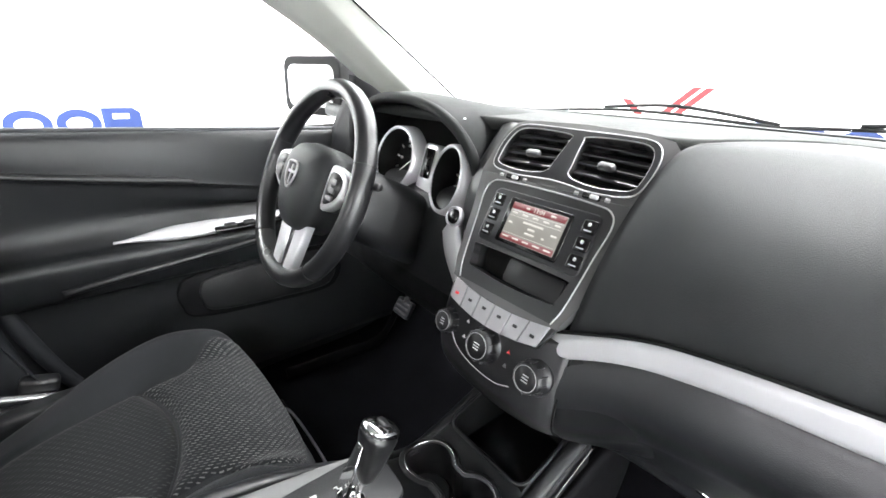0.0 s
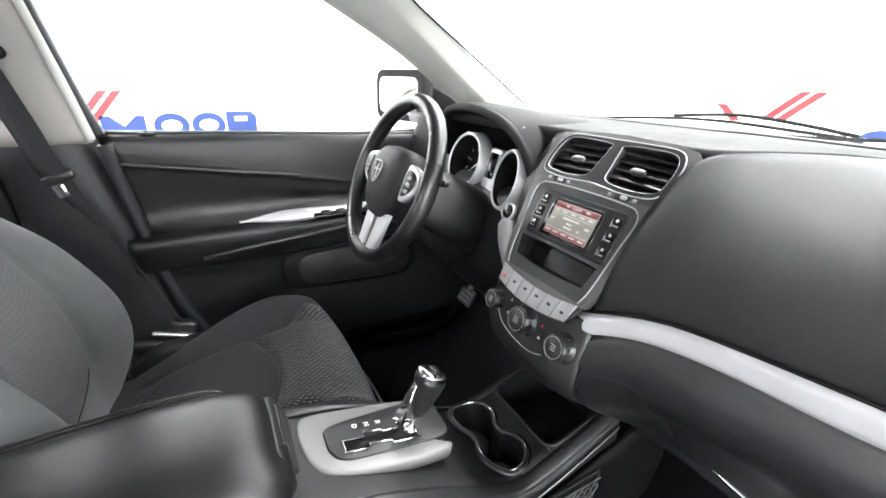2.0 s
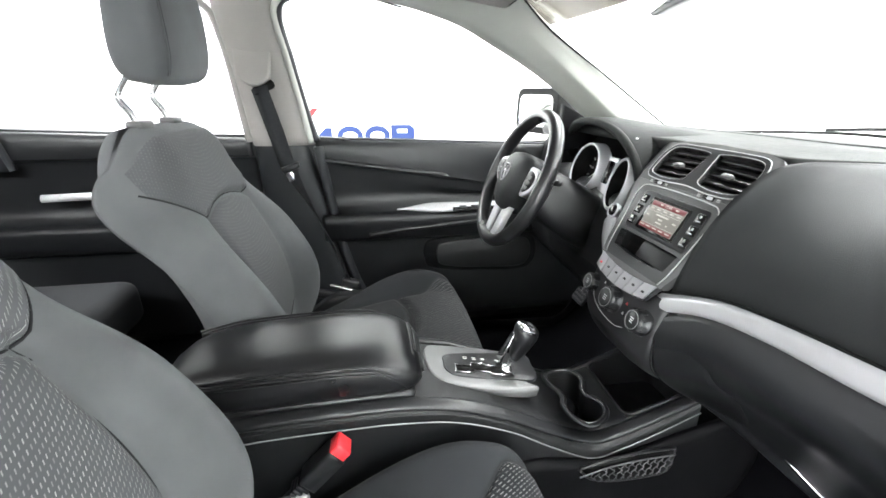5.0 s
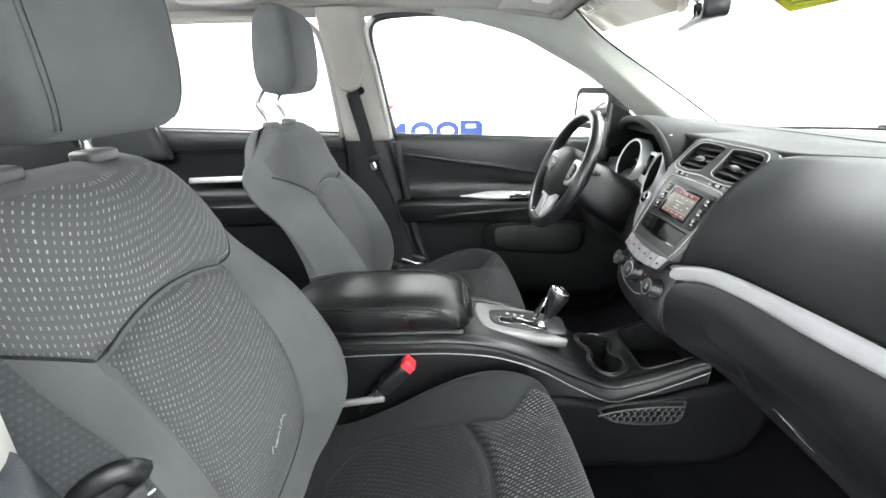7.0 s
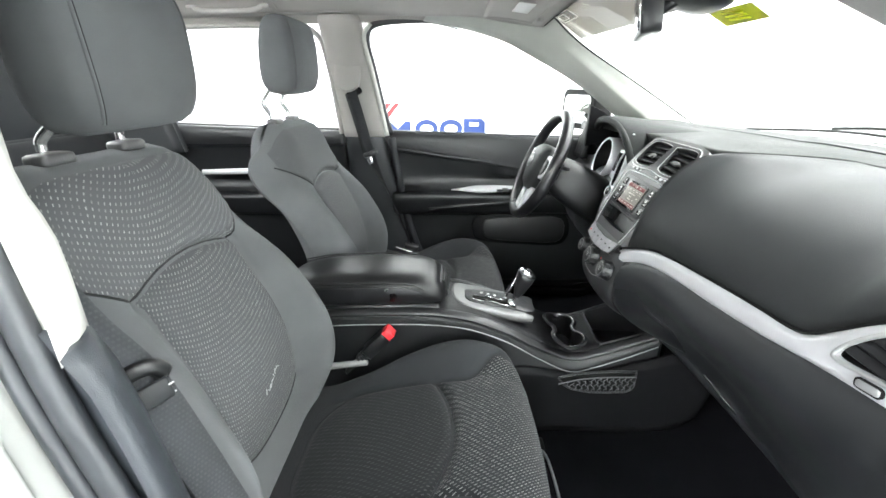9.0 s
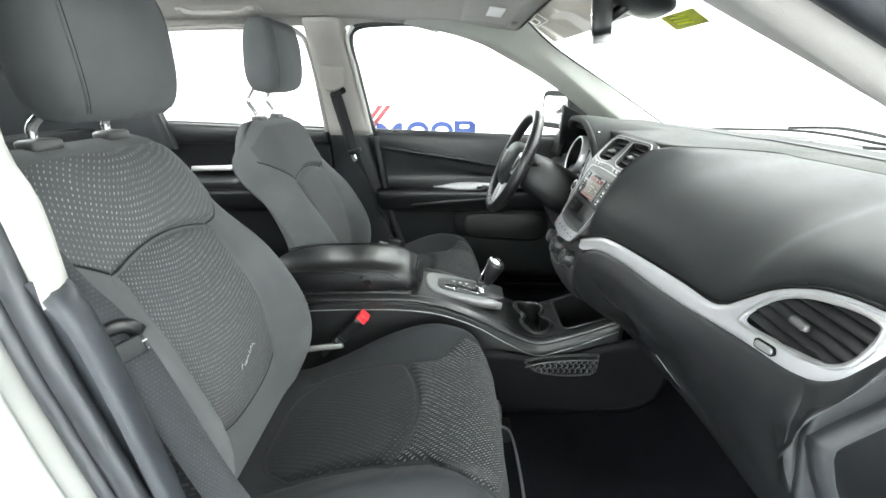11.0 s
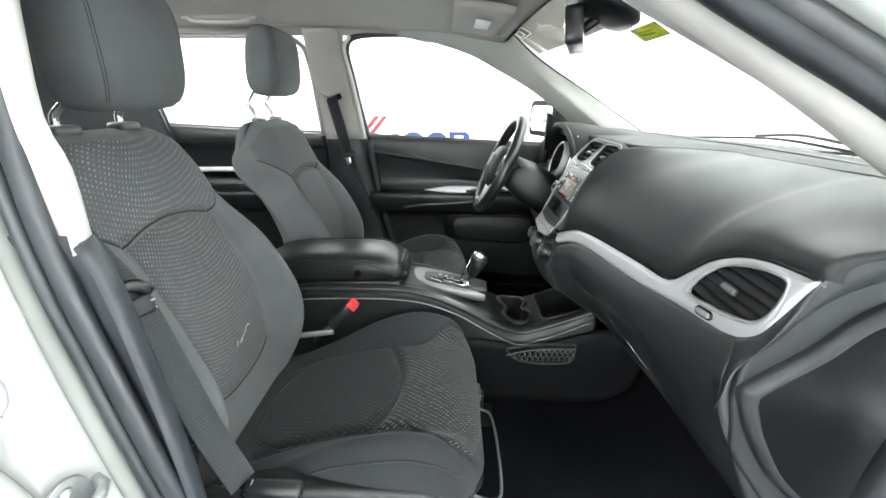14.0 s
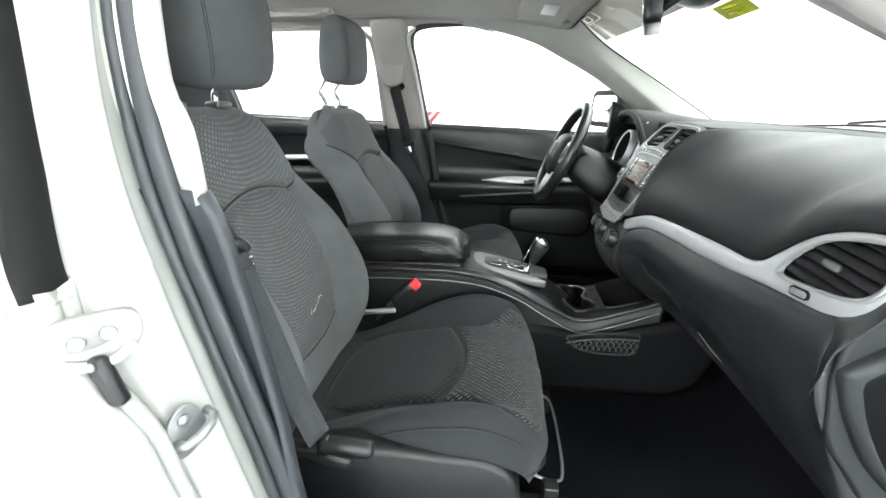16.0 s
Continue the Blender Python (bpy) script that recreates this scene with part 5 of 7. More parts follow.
# ---- seats ----
def seat(name, x0, dy, dz, mirror, head_up, head_dy, label, plump=0.0, marks=0, cloths=()):
    """A front seat with cloth panels; x0 is its middle, mirror is +1 when its door side is +x."""
    base = thing(name, (x0, 0.05 + dy, 0.42), label, "car seat", "front seats")
    upper, lower = cloths or (CLOTH_BACK, CLOTH_FINE)

    def arch_z(x):
        """Height of the sewn arch between the two back panels."""
        return 1.046 - 1.35 * x * x

    def laid(name, where, surf, material, label, uv, nu=64, nv=64, puff=0.0050, sink=0.0050):
        """A sewn cloth panel: a puffed sheet over the foam whose border dips into the seam."""
        rows, flat_uv = [], []
        for i in range(nv + 1):
            v = i / nv
            row = []
            for j in range(nu + 1):
                u = 2 * j / nu - 1
                edge = min(1 - abs(u), 2 * v, 2 * (1 - v))
                at = where(u, v)
                flat_uv.append((0.55 * at[0] * mirror + 0.52 * at[1], 0.84 * at[0] * mirror - 0.34 * at[1]))
                row.append(surf(*at, puff * min(1, edge / 0.16) ** 0.5 - sink * (1 - min(1, edge / 0.05))))
            rows.append(row)
        return part(name, grid(rows), material, base, label, uv=uv or flat_uv)

    def cord(where, surf, loop, r=0.0016):
        """A dark sewn thread line in a seam."""
        part("seam", tube([surf(*where(u, v), 0.0003) for u, v in loop], r, 6, (0.3, 0.9, 0.3)), THREAD, base)

    # backrest: a hollowed middle between two forward bolsters, rounded shoulders
    BZ = [0.55, 0.60, 0.65, 0.69, 0.73, 0.775, 0.82, 0.87, 0.92, 0.98, 1.03, 1.07, 1.10, 1.15, 1.21]
    MIDDLE = [-0.232, -0.236, -0.240, -0.241, -0.240, -0.240, -0.246, -0.259, -0.279, -0.307, -0.330, -0.345, -0.355, -0.370, -0.385]
    BOLSTER = [-0.238, -0.212, -0.187, -0.174, -0.168, -0.171, -0.183, -0.209, -0.237, -0.275, -0.310, -0.336, -0.355, -0.376, -0.395]
    WIDTH = [0.222, 0.236, 0.247, 0.252, 0.256, 0.259, 0.261, 0.262, 0.261, 0.256, 0.250, 0.246, 0.242, 0.236, 0.222]
    zz = np.linspace(0.55, 1.21, 80)
    soft = lambda ys: np.convolve(np.pad(np.interp(zz, BZ, ys), 5, "edge"), np.ones(11) / 11, "valid")
    MID_S, BOL_S, WID_S = soft(MIDDLE), soft(BOLSTER), soft(WIDTH)

    def shoulder_drop(x, v):
        return 0.084 * smooth01(0.115, 0.250, abs(x)) * smooth01(0.55, 1.0, v)

    def back_at(fx, v, front, out=0.0):
        z0 = 0.55 + 0.66 * v
        w = float(np.interp(z0, zz, WID_S)) + 0.5 * plump
        mid, bol = float(np.interp(z0, zz, MID_S)), float(np.interp(z0, zz, BOL_S))
        x = fx * w
        s = min(1.0, abs(fx))
        y = mid + (bol - mid) * smooth01(0.122, 0.205, abs(x))
        y -= 0.090 * (1 - math.sqrt(max(0.0, 1 - (max(0.0, s - 0.78) / 0.22) ** 2)))
        if not front:
            rear = min(mid, bol) - 0.115 - 0.02 * (1 - v)
            y = y - (y - rear) * max(0.0, 1 - s ** 4) ** 0.333
        else:
            zc = z0 - shoulder_drop(x, v)
            if zc < arch_z(x) + 0.02:
                y -= 0.008 * math.exp(-(((abs(x) - 0.133) / 0.008) ** 2)) * (zc > 0.70)
            if abs(x) < 0.150:
                y -= 0.010 * math.exp(-(((zc - arch_z(x)) / 0.009) ** 2)) * (1 - smooth01(0.136, 0.150, abs(x)))
        if v > 0.90:
            k = math.sqrt(max(0.0, 1 - ((v - 0.90) / 0.10) ** 2))
            axis_y = min(mid, bol) - 0.055
            y = axis_y + (y - axis_y) * max(0.04, k)
            x *= 0.90 + 0.10 * k
        if v < 0.05:
            axis_y = min(mid, bol) - 0.05
            y = axis_y + (y - axis_y) * (0.70 + 0.30 * v / 0.05)
        z = z0 - shoulder_drop(x, v)
        return (x0 + x, y + dy + out * 0.93 + plump * 0.4 * front, z + dz + out * 0.36)

    def back_pt(a, v):
        c = math.cos(a)
        return back_at(math.copysign(abs(c) ** (2 / 3.2), c), v, math.sin(a) > 0)

    def back_xz(x, z, out):
        v = (z - 0.55) / 0.66
        for _ in range(6):
            v = (z + shoulder_drop(x, v) - 0.55) / 0.66
        v = min(0.985, v)
        w = float(np.interp(0.55 + 0.66 * v, zz, WID_S)) + 0.5 * plump
        return back_at(max(-1, min(1, x / w)), v, True, out)

    na, nv = 140, 110
    ang = [2 * math.pi * (k + 0.5) / na for k in range(na)]
    pts = [[back_pt(a, k / nv) for a in ang] for k in range(nv + 1)]
    part("backrest", grid(pts, close_v=True, caps=True), FABRIC, base, "plain charcoal cloth backrest with side bolsters")

    def in_insert(u, v):
        low = 0.676 + 0.055 * (1 - math.sqrt(max(0.0, 1 - abs(u) ** 2.6)))
        x = 0.133 * u
        return x, low + (arch_z(x) - low) * v

    def shoulder_low(x):
        return arch_z(x) if abs(x) < 0.133 else arch_z(0.133) + 0.85 * (abs(x) - 0.133)

    def in_shoulder(u, v):
        x = 0.222 * math.copysign(abs(u) ** 0.9, u)
        low = shoulder_low(x)
        high = 1.197 - 0.074 * smooth01(0.115, 0.250, abs(x))
        return x, low + max(0.002, high - low) * v

    uv_back = lambda co: (co.x - x0 + math.copysign(max(0.0, -0.150 - 0.384 * (co.z - dz - 0.60) + dy - co.y), co.x - x0), co.z * 1.07 - 2.0 * (co.x - x0) ** 2)
    laid("back_insert", in_insert, back_xz, lower, "patterned woven backrest panel", uv_back)
    laid("shoulder_insert", in_shoulder, back_xz, upper, "dark cloth with pale stitched dashes", uv_back, 80)
    ring = [(-1, 1 - k / 20) for k in range(20)] + [(-1 + k / 20, 0) for k in range(40)] + [(1, k / 20) for k in range(20)]
    cord(in_insert, back_xz, ring)
    cord(in_shoulder, back_xz, [(-1 + k / 30, 0) for k in range(61)], 0.002)

    # patterned cloth on the door side of the backrest, edged with piping
    def flank(a, v):
        p = back_pt(a if mirror > 0 else math.pi - a, v)
        return (p[0] + mirror * 0.0025, p[1] + 0.0008, p[2])

    side_rows = [[flank(radians(a), v) for a in np.linspace(24, -34, 20)] for v in np.linspace(0.07, 0.80, 48)]
    part("side_insert", grid(side_rows), CLOTH_SIDE, base, "dotted cloth on the backrest's side", uv=lambda co: (co.y * 0.9 + co.x * 0.5, co.z))
    part("piping", tube([r[0] for r in side_rows], 0.0028, 6, (1, 0, 0)), FABRIC, base, "raised piping beside the bolster")
    # stitched hem along the top
    part("piping", tube([back_at(f, 0.955, True, 0.001) for f in np.linspace(-0.9, 0.9, 40)], 0.0022, 6), FABRIC, base)
    for k in range(marks):
        t = (k + 0.5) / marks
        x, z = -0.046 + 0.066 * t, 0.783 - 0.016 * t + 0.004 * math.sin(7 * t)
        stroke = [back_xz(x + 0.0055 * q * math.cos(2.5 * k), z + 0.0055 * q * math.sin(2.1 * k + 0.8), 0.0058) for q in (-1, 0, 1)]
        part("scuff", tube(stroke, 0.0007, 5, (0, 1, 0.2)), GREY_PRINT, base, "pale scuff")

    # cushion: falls towards the back, with high bolsters and a rolled front
    CY = [-0.25, -0.10, 0.0, 0.08, 0.15, 0.217, 0.262, 0.284, 0.287, 0.268]
    flat = catmull([(y, z) for y, z in zip(CY, (0.566, 0.626, 0.654, 0.668, 0.675, 0.670, 0.652, 0.622, 0.594, 0.575))], 181)
    high = catmull([(y, z) for y, z in zip((-0.25, -0.10, 0.0, 0.08, 0.15, 0.217, 0.256, 0.274, 0.275, 0.258), (0.560, 0.636, 0.688, 0.716, 0.725, 0.707, 0.672, 0.628, 0.598, 0.578))], 181)

    def v_of(y):
        return float(np.interp(y, CY[:9], np.arange(9) / 9))

    def curve_v(x):
        return v_of(0.110 - 1.9 * x * x)

    def cush_w(v):
        return 0.148 + 0.064 * smooth01(0.42, 0.57, v) + 0.008 * smooth01(0.25, 0.0, v)

    def cush_at(fx, v, up, out=0.0):
        w = 0.240 + 0.020 * smooth01(0.1, 0.4, v) - 0.060 * smooth01(0.56, 0.92, v)
        x = fx * w
        s = min(1.0, abs(fx))
        k = min(179, int(v * 180))
        f = v * 180 - k
        c, h = flat[k] * (1 - f) + flat[k + 1] * f, high[k] * (1 - f) + high[k + 1] * f
        r = smooth01(0.148, 0.222, abs(x))
        y, z = c * (1 - r) + h * r
        drop = 1 - math.sqrt(max(0.0, 1 - (max(0.0, s - 0.86) / 0.14) ** 2))
        z -= min(0.075, max(0.0, z - 0.57)) * drop
        y -= 0.022 * drop * smooth01(0.55, 0.75, v)
        if up:
            seam = math.exp(-(((v - curve_v(x)) / 0.018) ** 2)) * (abs(x) < 0.160)
            seam = max(seam, math.exp(-(((abs(x) - cush_w(v)) / 0.008) ** 2)) * (0.06 < v < 0.84))
            z -= 0.010 * seam
            lean = smooth01(0.58, 0.80, v)
            y, z = y + out * lean, z + out * (1 - 0.8 * lean)
        else:
            z -= max(0.0, z - 0.560) * max(0.0, 1 - s ** 4) ** 0.333
        return (x0 + x, y + dy, z + dz)

    def cush_pt(a, v):
        c = math.cos(a)
        return cush_at(math.copysign(abs(c) ** (2 / 3.2), c), v, math.sin(a) > 0)

    def cush_xv(x, v, out):
        w = 0.240 + 0.020 * smooth01(0.1, 0.4, v) - 0.060 * smooth01(0.56, 0.92, v)
        return cush_at(max(-1, min(1, x / w)), v, True, out)

    nb = 110
    pts = [[cush_pt(a, k / nb) for a in ang] for k in range(nb + 1)]
    part("cushion", grid(pts, close_v=True, caps=True), CUSHION, base, "plain charcoal cloth cushion bolsters, coloured darker for shade")

    def in_cushion(u, v):
        low = v_of(-0.205) + 0.07 * abs(u) ** 4
        top = curve_v(0.148 * u)
        q = low + (top - low) * v
        return cush_w(q) * u, q

    def in_front(u, v):
        low = curve_v(0.150 * u)
        q = low + (0.80 - 0.12 * u * u - low) * v
        return cush_w(q) * u * (1 - 0.12 * smooth01(0.62, 0.80, q)), q

    laid("cushion_insert", in_cushion, cush_xv, CLOTH_SEAT, "fine-patterned cushion panel, coloured darker for shade", None)
    laid("cushion_front", in_front, cush_xv, CLOTH_FRONT, "cushion front with pale slanted dashes, coloured darker for shade", None, 72, 72)
    cord(in_cushion, cush_xv, ring + [(1 - k / 20, 1) for k in range(41)])
    for s in (-1, 1):
        cord(in_front, cush_xv, [(s, k / 24) for k in range(25)])
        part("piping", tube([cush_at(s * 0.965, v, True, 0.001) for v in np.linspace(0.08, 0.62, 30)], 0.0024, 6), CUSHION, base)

    # headrest
    hc = Vector((x0, -0.388 + dy + head_dy, 1.350 + dz + head_up))
    rows = []
    for v in np.linspace(-1, 1, 33):
        k = max(0.03, (1 - abs(v) ** 3.0) ** (1 / 3.0))
        ring = []
        for q in range(44):
            a = 2 * math.pi * q / 44
            c, s = math.cos(a), math.sin(a)
            fx, fy = math.copysign(abs(c) ** 0.58, c), math.copysign(abs(s) ** 0.62, s)
            w = (0.126 + 0.005 * v) * (0.62 + 0.38 * k)
            y = hc.y + fy * (0.062 - 0.008 * v) * k + 0.006 * v
            if fy > 0:
                y += 0.006 * fx * fx * k
            ring.append((hc.x + fx * w, y, hc.z + 0.107 * v))
        rows.append(ring)
    part("headrest", grid(rows, close_v=True, caps=True), FABRIC, base, "charcoal cloth headrest")
    for s in (-1, 1):
        seam = []
        for v in np.linspace(-0.85, 0.9, 20):
            k = max(0.03, (1 - abs(v) ** 3.0) ** (1 / 3.0))
            fx, fy = math.cos(0.72) ** 0.58, math.sin(0.72) ** 0.62
            seam.append((hc.x + s * (0.126 + 0.005 * v) * (0.62 + 0.38 * k) * fx, hc.y + fy * (0.062 - 0.008 * v) * k + 0.006 * v + 0.006 * fx * fx * k, hc.z + 0.107 * v))
        part("seam", tube(seam, 0.0022, 6, (1, 0, 0)), FABRIC, base)
        part("seam", tube([(x - s * 0.0035, y + 0.0006, z) for x, y, z in seam], 0.0012, 6, (1, 0, 0)), THREAD, base)
    for dx in (-0.0715, 0.0715):
        hy = -0.432 + dy + head_dy
        path = [(x0 + dx, hy, 1.29 + dz + head_up), (x0 + dx, hy - 0.004, 1.262 + dz + head_up), (x0 + dx, hy - 0.028, 1.240 + dz + head_up * 0.6), (x0 + dx, -0.447 + dy, 1.222 + dz), (x0 + dx, -0.447 + dy, 1.15 + dz)]
        part("headrest_post", tube(catmull(path, 20), 0.0070, 12, (1, 0, 0)), POST, base, "bright headrest post")
        part("post_sleeve", rbox((x0 + dx, -0.440 + dy, 1.212 + dz), (0.052, 0.034, 0.018), 0.006), STACK, base, "dark plastic post sleeve")
    # frame, side shield and controls
    part("seat_base", rbox((x0, 0.03 + dy, 0.545 + dz), (0.40, 0.40, 0.09), 0.02), DEEP, base)
    shield = catmull([(-0.20, 0.600), (-0.14, 0.640), (-0.04, 0.650), (0.12, 0.648), (0.19, 0.638), (0.225, 0.60), (0.235, 0.54)], 24)
    line = [(y, z) for y, z in shield] + [(0.235, 0.48), (-0.20, 0.48)]
    part("side_shield", plate(line, 0.045, frame_pose((x0 + mirror * 0.270, dy, dz), (0, mirror, 0), (0, 0, 1)) if mirror > 0 else frame_pose((x0 - 0.262, dy, dz), (0, 1, 0), (0, 0, 1)) @ pose(0, 0, 0.045), 0.012, 3), CONSOLE, base, "black plastic seat side shield")
    part("recline_lever", rbox((x0 + mirror * 0.270, -0.13 + dy, 0.630 + dz), (0.022, 0.13, 0.030), 0.010, pose(0, 0, 0, -12), 3), SOFT, base, "black recline lever")
    for s in (-1, 1):
        part("slide_rail", rbox((x0 + s * 0.17, 0.06 + dy, 0.435), (0.045, 0.56, 0.05), 0.006), DEEP, base, "dark steel slide rail")
        part("rail_foot", rbox((x0 + s * 0.17, 0.30 + dy, 0.47), (0.03, 0.03, 0.08), 0.004), SOFT, base)
    handle = catmull([(x0 - 0.12, 0.24 + dy, 0.50), (x0 - 0.13, 0.31 + dy, 0.485), (x0 - 0.09, 0.335 + dy, 0.480), (x0 + 0.10, 0.335 + dy, 0.480), (x0 + 0.14, 0.31 + dy, 0.485), (x0 + 0.13, 0.24 + dy, 0.50)], 30)
    part("slide_handle", tube(handle, 0.0032, 8), STEEL, base, "bright wire slide handle")
    part("seat_bracket", rbox((x0 - 0.10, 0.285 + dy, 0.565 + dz), (0.05, 0.03, 0.02), 0.004), STACK, base)
    return base


pseat = seat("passenger_seat", 0.380, 0.0, 0.0, 1, 0.0, 0.018, "charcoal cloth passenger seat with stitched dash pattern", marks=9)
seat("driver_seat", -0.372, 0.006, -0.012, -1, 0.045, -0.008, "charcoal cloth driver's seat with raised headrest", 0.016, cloths=(CLOTH_FAINT, CLOTH_FAINT))

# buckles between seats and console
for x, s in ((0.141, 1), (-0.141, -1)):
    bk = thing("belt_buckle", (x, -0.09, 0.60), "black seat belt buckle with red release button", "seat belt buckle", "belt buckles")
    B = frame_pose((x, -0.078, 0.706), (0.96, 0.0, 0.10 * s), (0, 0.72, 0.70))
    part("casing", plate(round_rect(0.042, 0.074, 0.007), 0.030, B @ pose(0, 0, 0.015), 0.005, 3), SOFT, bk)
    part("button", plate(round_rect(0.036, 0.022, 0.004), 0.027, B @ pose(0, 0.042, 0.0145), 0.004, 3), BUCKLE_RED, bk, "red release button")
    for k in range(4):
        part("rib", plate(round_rect(0.030, 0.005, 0.002), 0.022, B @ pose(0, -0.037 - 0.008 * k, 0.011), 0.0015), RUBBER, bk)
    part("stem", plate(round_rect(0.024, 0.07, 0.004), 0.010, B @ pose(0, -0.078, 0.005), 0.002), SOFT, bk, "black stem")
part("seat_rail_cover", rbox((0.158, -0.15, 0.655), (0.012, 0.10, 0.016), 0.005, pose(0, 0, 0, 8)), SATIN, pseat, "pale metal hinge cover")

# ---- doors on the driver's side ----
def door_panel(name, y0, y1, label, front):
    base = thing(name, (-0.78, (y0 + y1) / 2, 0.45), label, "car door", kind="structure")
    rows = []
    for y in np.linspace(y0, y1, 27):
        zs = 1.118 - 0.041 * (y + 0.1)
        g = smooth01(0.325, 0.235, y) if front else 1.0
        zc = 1.062 - 0.172 * (y + 0.14) if front else 1.075
        zc = min(zc, zs - 0.04)
        rows.append([(-0.785, y, zs - 0.01), (-0.752, y, zs + 0.003), (-0.737, y, zs - 0.010), (-0.733, y, (zs + zc) / 2), (-0.735, y, zc + 0.010), (-0.735 - 0.003 * g, y, zc), (-0.742 - 0.012 * g, y, zc - 0.010), (-0.750 - 0.012 * g, y, zc - 0.04), (-0.774, y, 0.92),
                     (-0.752, y, 0.878), (-0.720, y, 0.868), (-0.712, y, 0.850), (-0.722, y, 0.812), (-0.740, y, 0.778), (-0.760, y, 0.766), (-0.768, y, 0.70), (-0.768, y, 0.56), (-0.770, y, 0.44)])
    part("panel", thick(patch(rows, 80, 90), (-0.05, 0, 0)), DOOR_SKIN, base, "black grained inner panel")
    skin = [[(-0.80, y, 1.10), (-0.86, y, 1.04), (-0.90, y, 0.85), (-0.895, y, 0.6), (-0.86, y, 0.42)] for y in (y0, (y0 + y1) / 2, y1)]
    part("outer_skin", thick(patch(skin, 6, 14), (-0.012, 0, 0)), WHITE_PAINT, base, "white painted outer skin")
    sill = [(-0.757, y, 1.122 - 0.041 * (y + 0.1)) for y in np.linspace(y0, y1, 8)]
    part("window_sweep", sweep(sill, ring_profile(0.010, 0.006, 8, 3), (0, 0, 1)), RUBBER, base)
    return base


front_door = door_panel("door_1", -0.150, 0.95, "closed driver's door with black padded inner panel", True)
part("lock_button", lathe([(0.0, 0.016), (0.004, 0.015), (0.005, 0.0)], pose(-0.747, -0.062, 1.112), 10), SOFT, front_door)
part("lock_collar", rbox((-0.747, -0.062, 1.121), (0.014, 0.030, 0.004), 0.0015), SOFT, front_door)
pull = catmull([(-0.748, 0.100, 0.880), (-0.738, 0.18, 0.884), (-0.726, 0.27, 0.887), (-0.724, 0.38, 0.889), (-0.724, 0.50, 0.892)], 30)
widths = [0.15 + 0.85 * smooth01(0, 0.40, k / 29) - 0.30 * smooth01(0.50, 0.75, k / 29) for k in range(30)]
part("pull_trim", sweep(pull, ring_profile(0.018, 0.010, 10, 3), (0.9, 0, 0.5), scale=widths), SILVER, front_door, "satin silver pull trim")
part("switch_plate", rbox((-0.716, 0.40, 0.885), (0.034, 0.22, 0.008), 0.003, pose(0, 0, 0, 0, 12)), GLOSS, front_door)
for k in range(4):
    part("window_switch", rbox((-0.708, 0.325 + 0.043 * k, 0.890), (0.018, 0.026, 0.008), 0.003, pose(0, 0, 0, 0, 12)), SOFT, front_door)
fold = catmull([(-0.7375, -0.14, 1.058), (-0.737, 0.0, 1.037), (-0.736, 0.14, 1.016), (-0.736, 0.22, 1.005), (-0.737, 0.265, 0.996), (-0.741, 0.290, 0.985)], 30)
part("fold", sweep(fold, ring_profile(0.009, 0.0085, 12), (0, 0, 1), scale=[1 - 0.7 * smooth01(0.75, 1, k / 29) for k in range(30)]), SOFT, front_door, "soft raised fold in the door skin")
grip = catmull([(-0.722, 0.00, 0.800), (-0.712, 0.10, 0.815), (-0.708, 0.24, 0.828), (-0.712, 0.42, 0.842)], 20)
part("grip_edge", sweep(grip, ring_profile(0.006, 0.008, 8), (0, 0, 1)), SOFT, front_door)
pocket_line = closed_curve([(0.195, 0.735), (0.23, 0.762), (0.40, 0.770), (0.60, 0.760), (0.60, 0.63), (0.40, 0.625), (0.225, 0.645), (0.193, 0.69)], 40)
POC = frame_pose((-0.756, 0, 0), (0, 1, 0), (0, 0, 1))
part("map_pocket", plate(pocket_line, 0.02, POC, 0.008, 3), KICK, front_door, "black map pocket")
part("pocket_face", plate([(0.42 + (a - 0.42) * 0.84, 0.697 + (b - 0.697) * 0.80) for a, b in pocket_line], 0.012, POC @ pose(0.010, 0, 0.004), 0.006, 3), CONSOLE, front_door, "padded pocket face")
rear_door = door_panel("door_2", -1.25, -0.345, "closed rear door with black padded inner panel", False)
rear_pull = [(-0.722, -0.95, 0.965), (-0.712, -0.80, 0.970), (-0.712, -0.62, 0.972), (-0.722, -0.50, 0.970)]
part("pull_trim", sweep(catmull(rear_pull, 16), ring_profile(0.012, 0.008, 8, 3), (0.9, 0, 0.5)), SILVER, rear_door, "silver pull trim")

# black frame between the pillar and the driver's door
gap = catmull([(-0.735, -0.142, 1.10), (-0.752, -0.125, 0.95), (-0.765, -0.10, 0.78), (-0.772, -0.05, 0.60), (-0.775, 0.03, 0.45)], 24)
tagged(part("trim_door_seal_west", sweep(gap, ring_profile(0.016, 0.018, 8, 3), (1, 0, 0)), RUBBER), "black rubber door seal beside the pillar", "seal", kind="structure")

tagged(part("wall_pillar_backing", rbox((-0.800, -0.215, 0.765), (0.020, 0.46, 0.70), 0.004), RUBBER), "black body panel behind the pillar trim", "body panel", kind="structure")
edge_strip = catmull([(-0.722, -0.160, 1.115), (-0.708, -0.172, 1.20), (-0.683, -0.196, 1.35), (-0.662, -0.213, 1.46), (-0.648, -0.185, 1.505)], 30)
tagged(part("trim_pillar_edge_west", sweep(edge_strip, ring_profile(0.009, 0.012, 8, 3), (1, 0, 0)), EDGE_STRIP), "pale edge strip beside the window seal", "pillar", kind="structure")

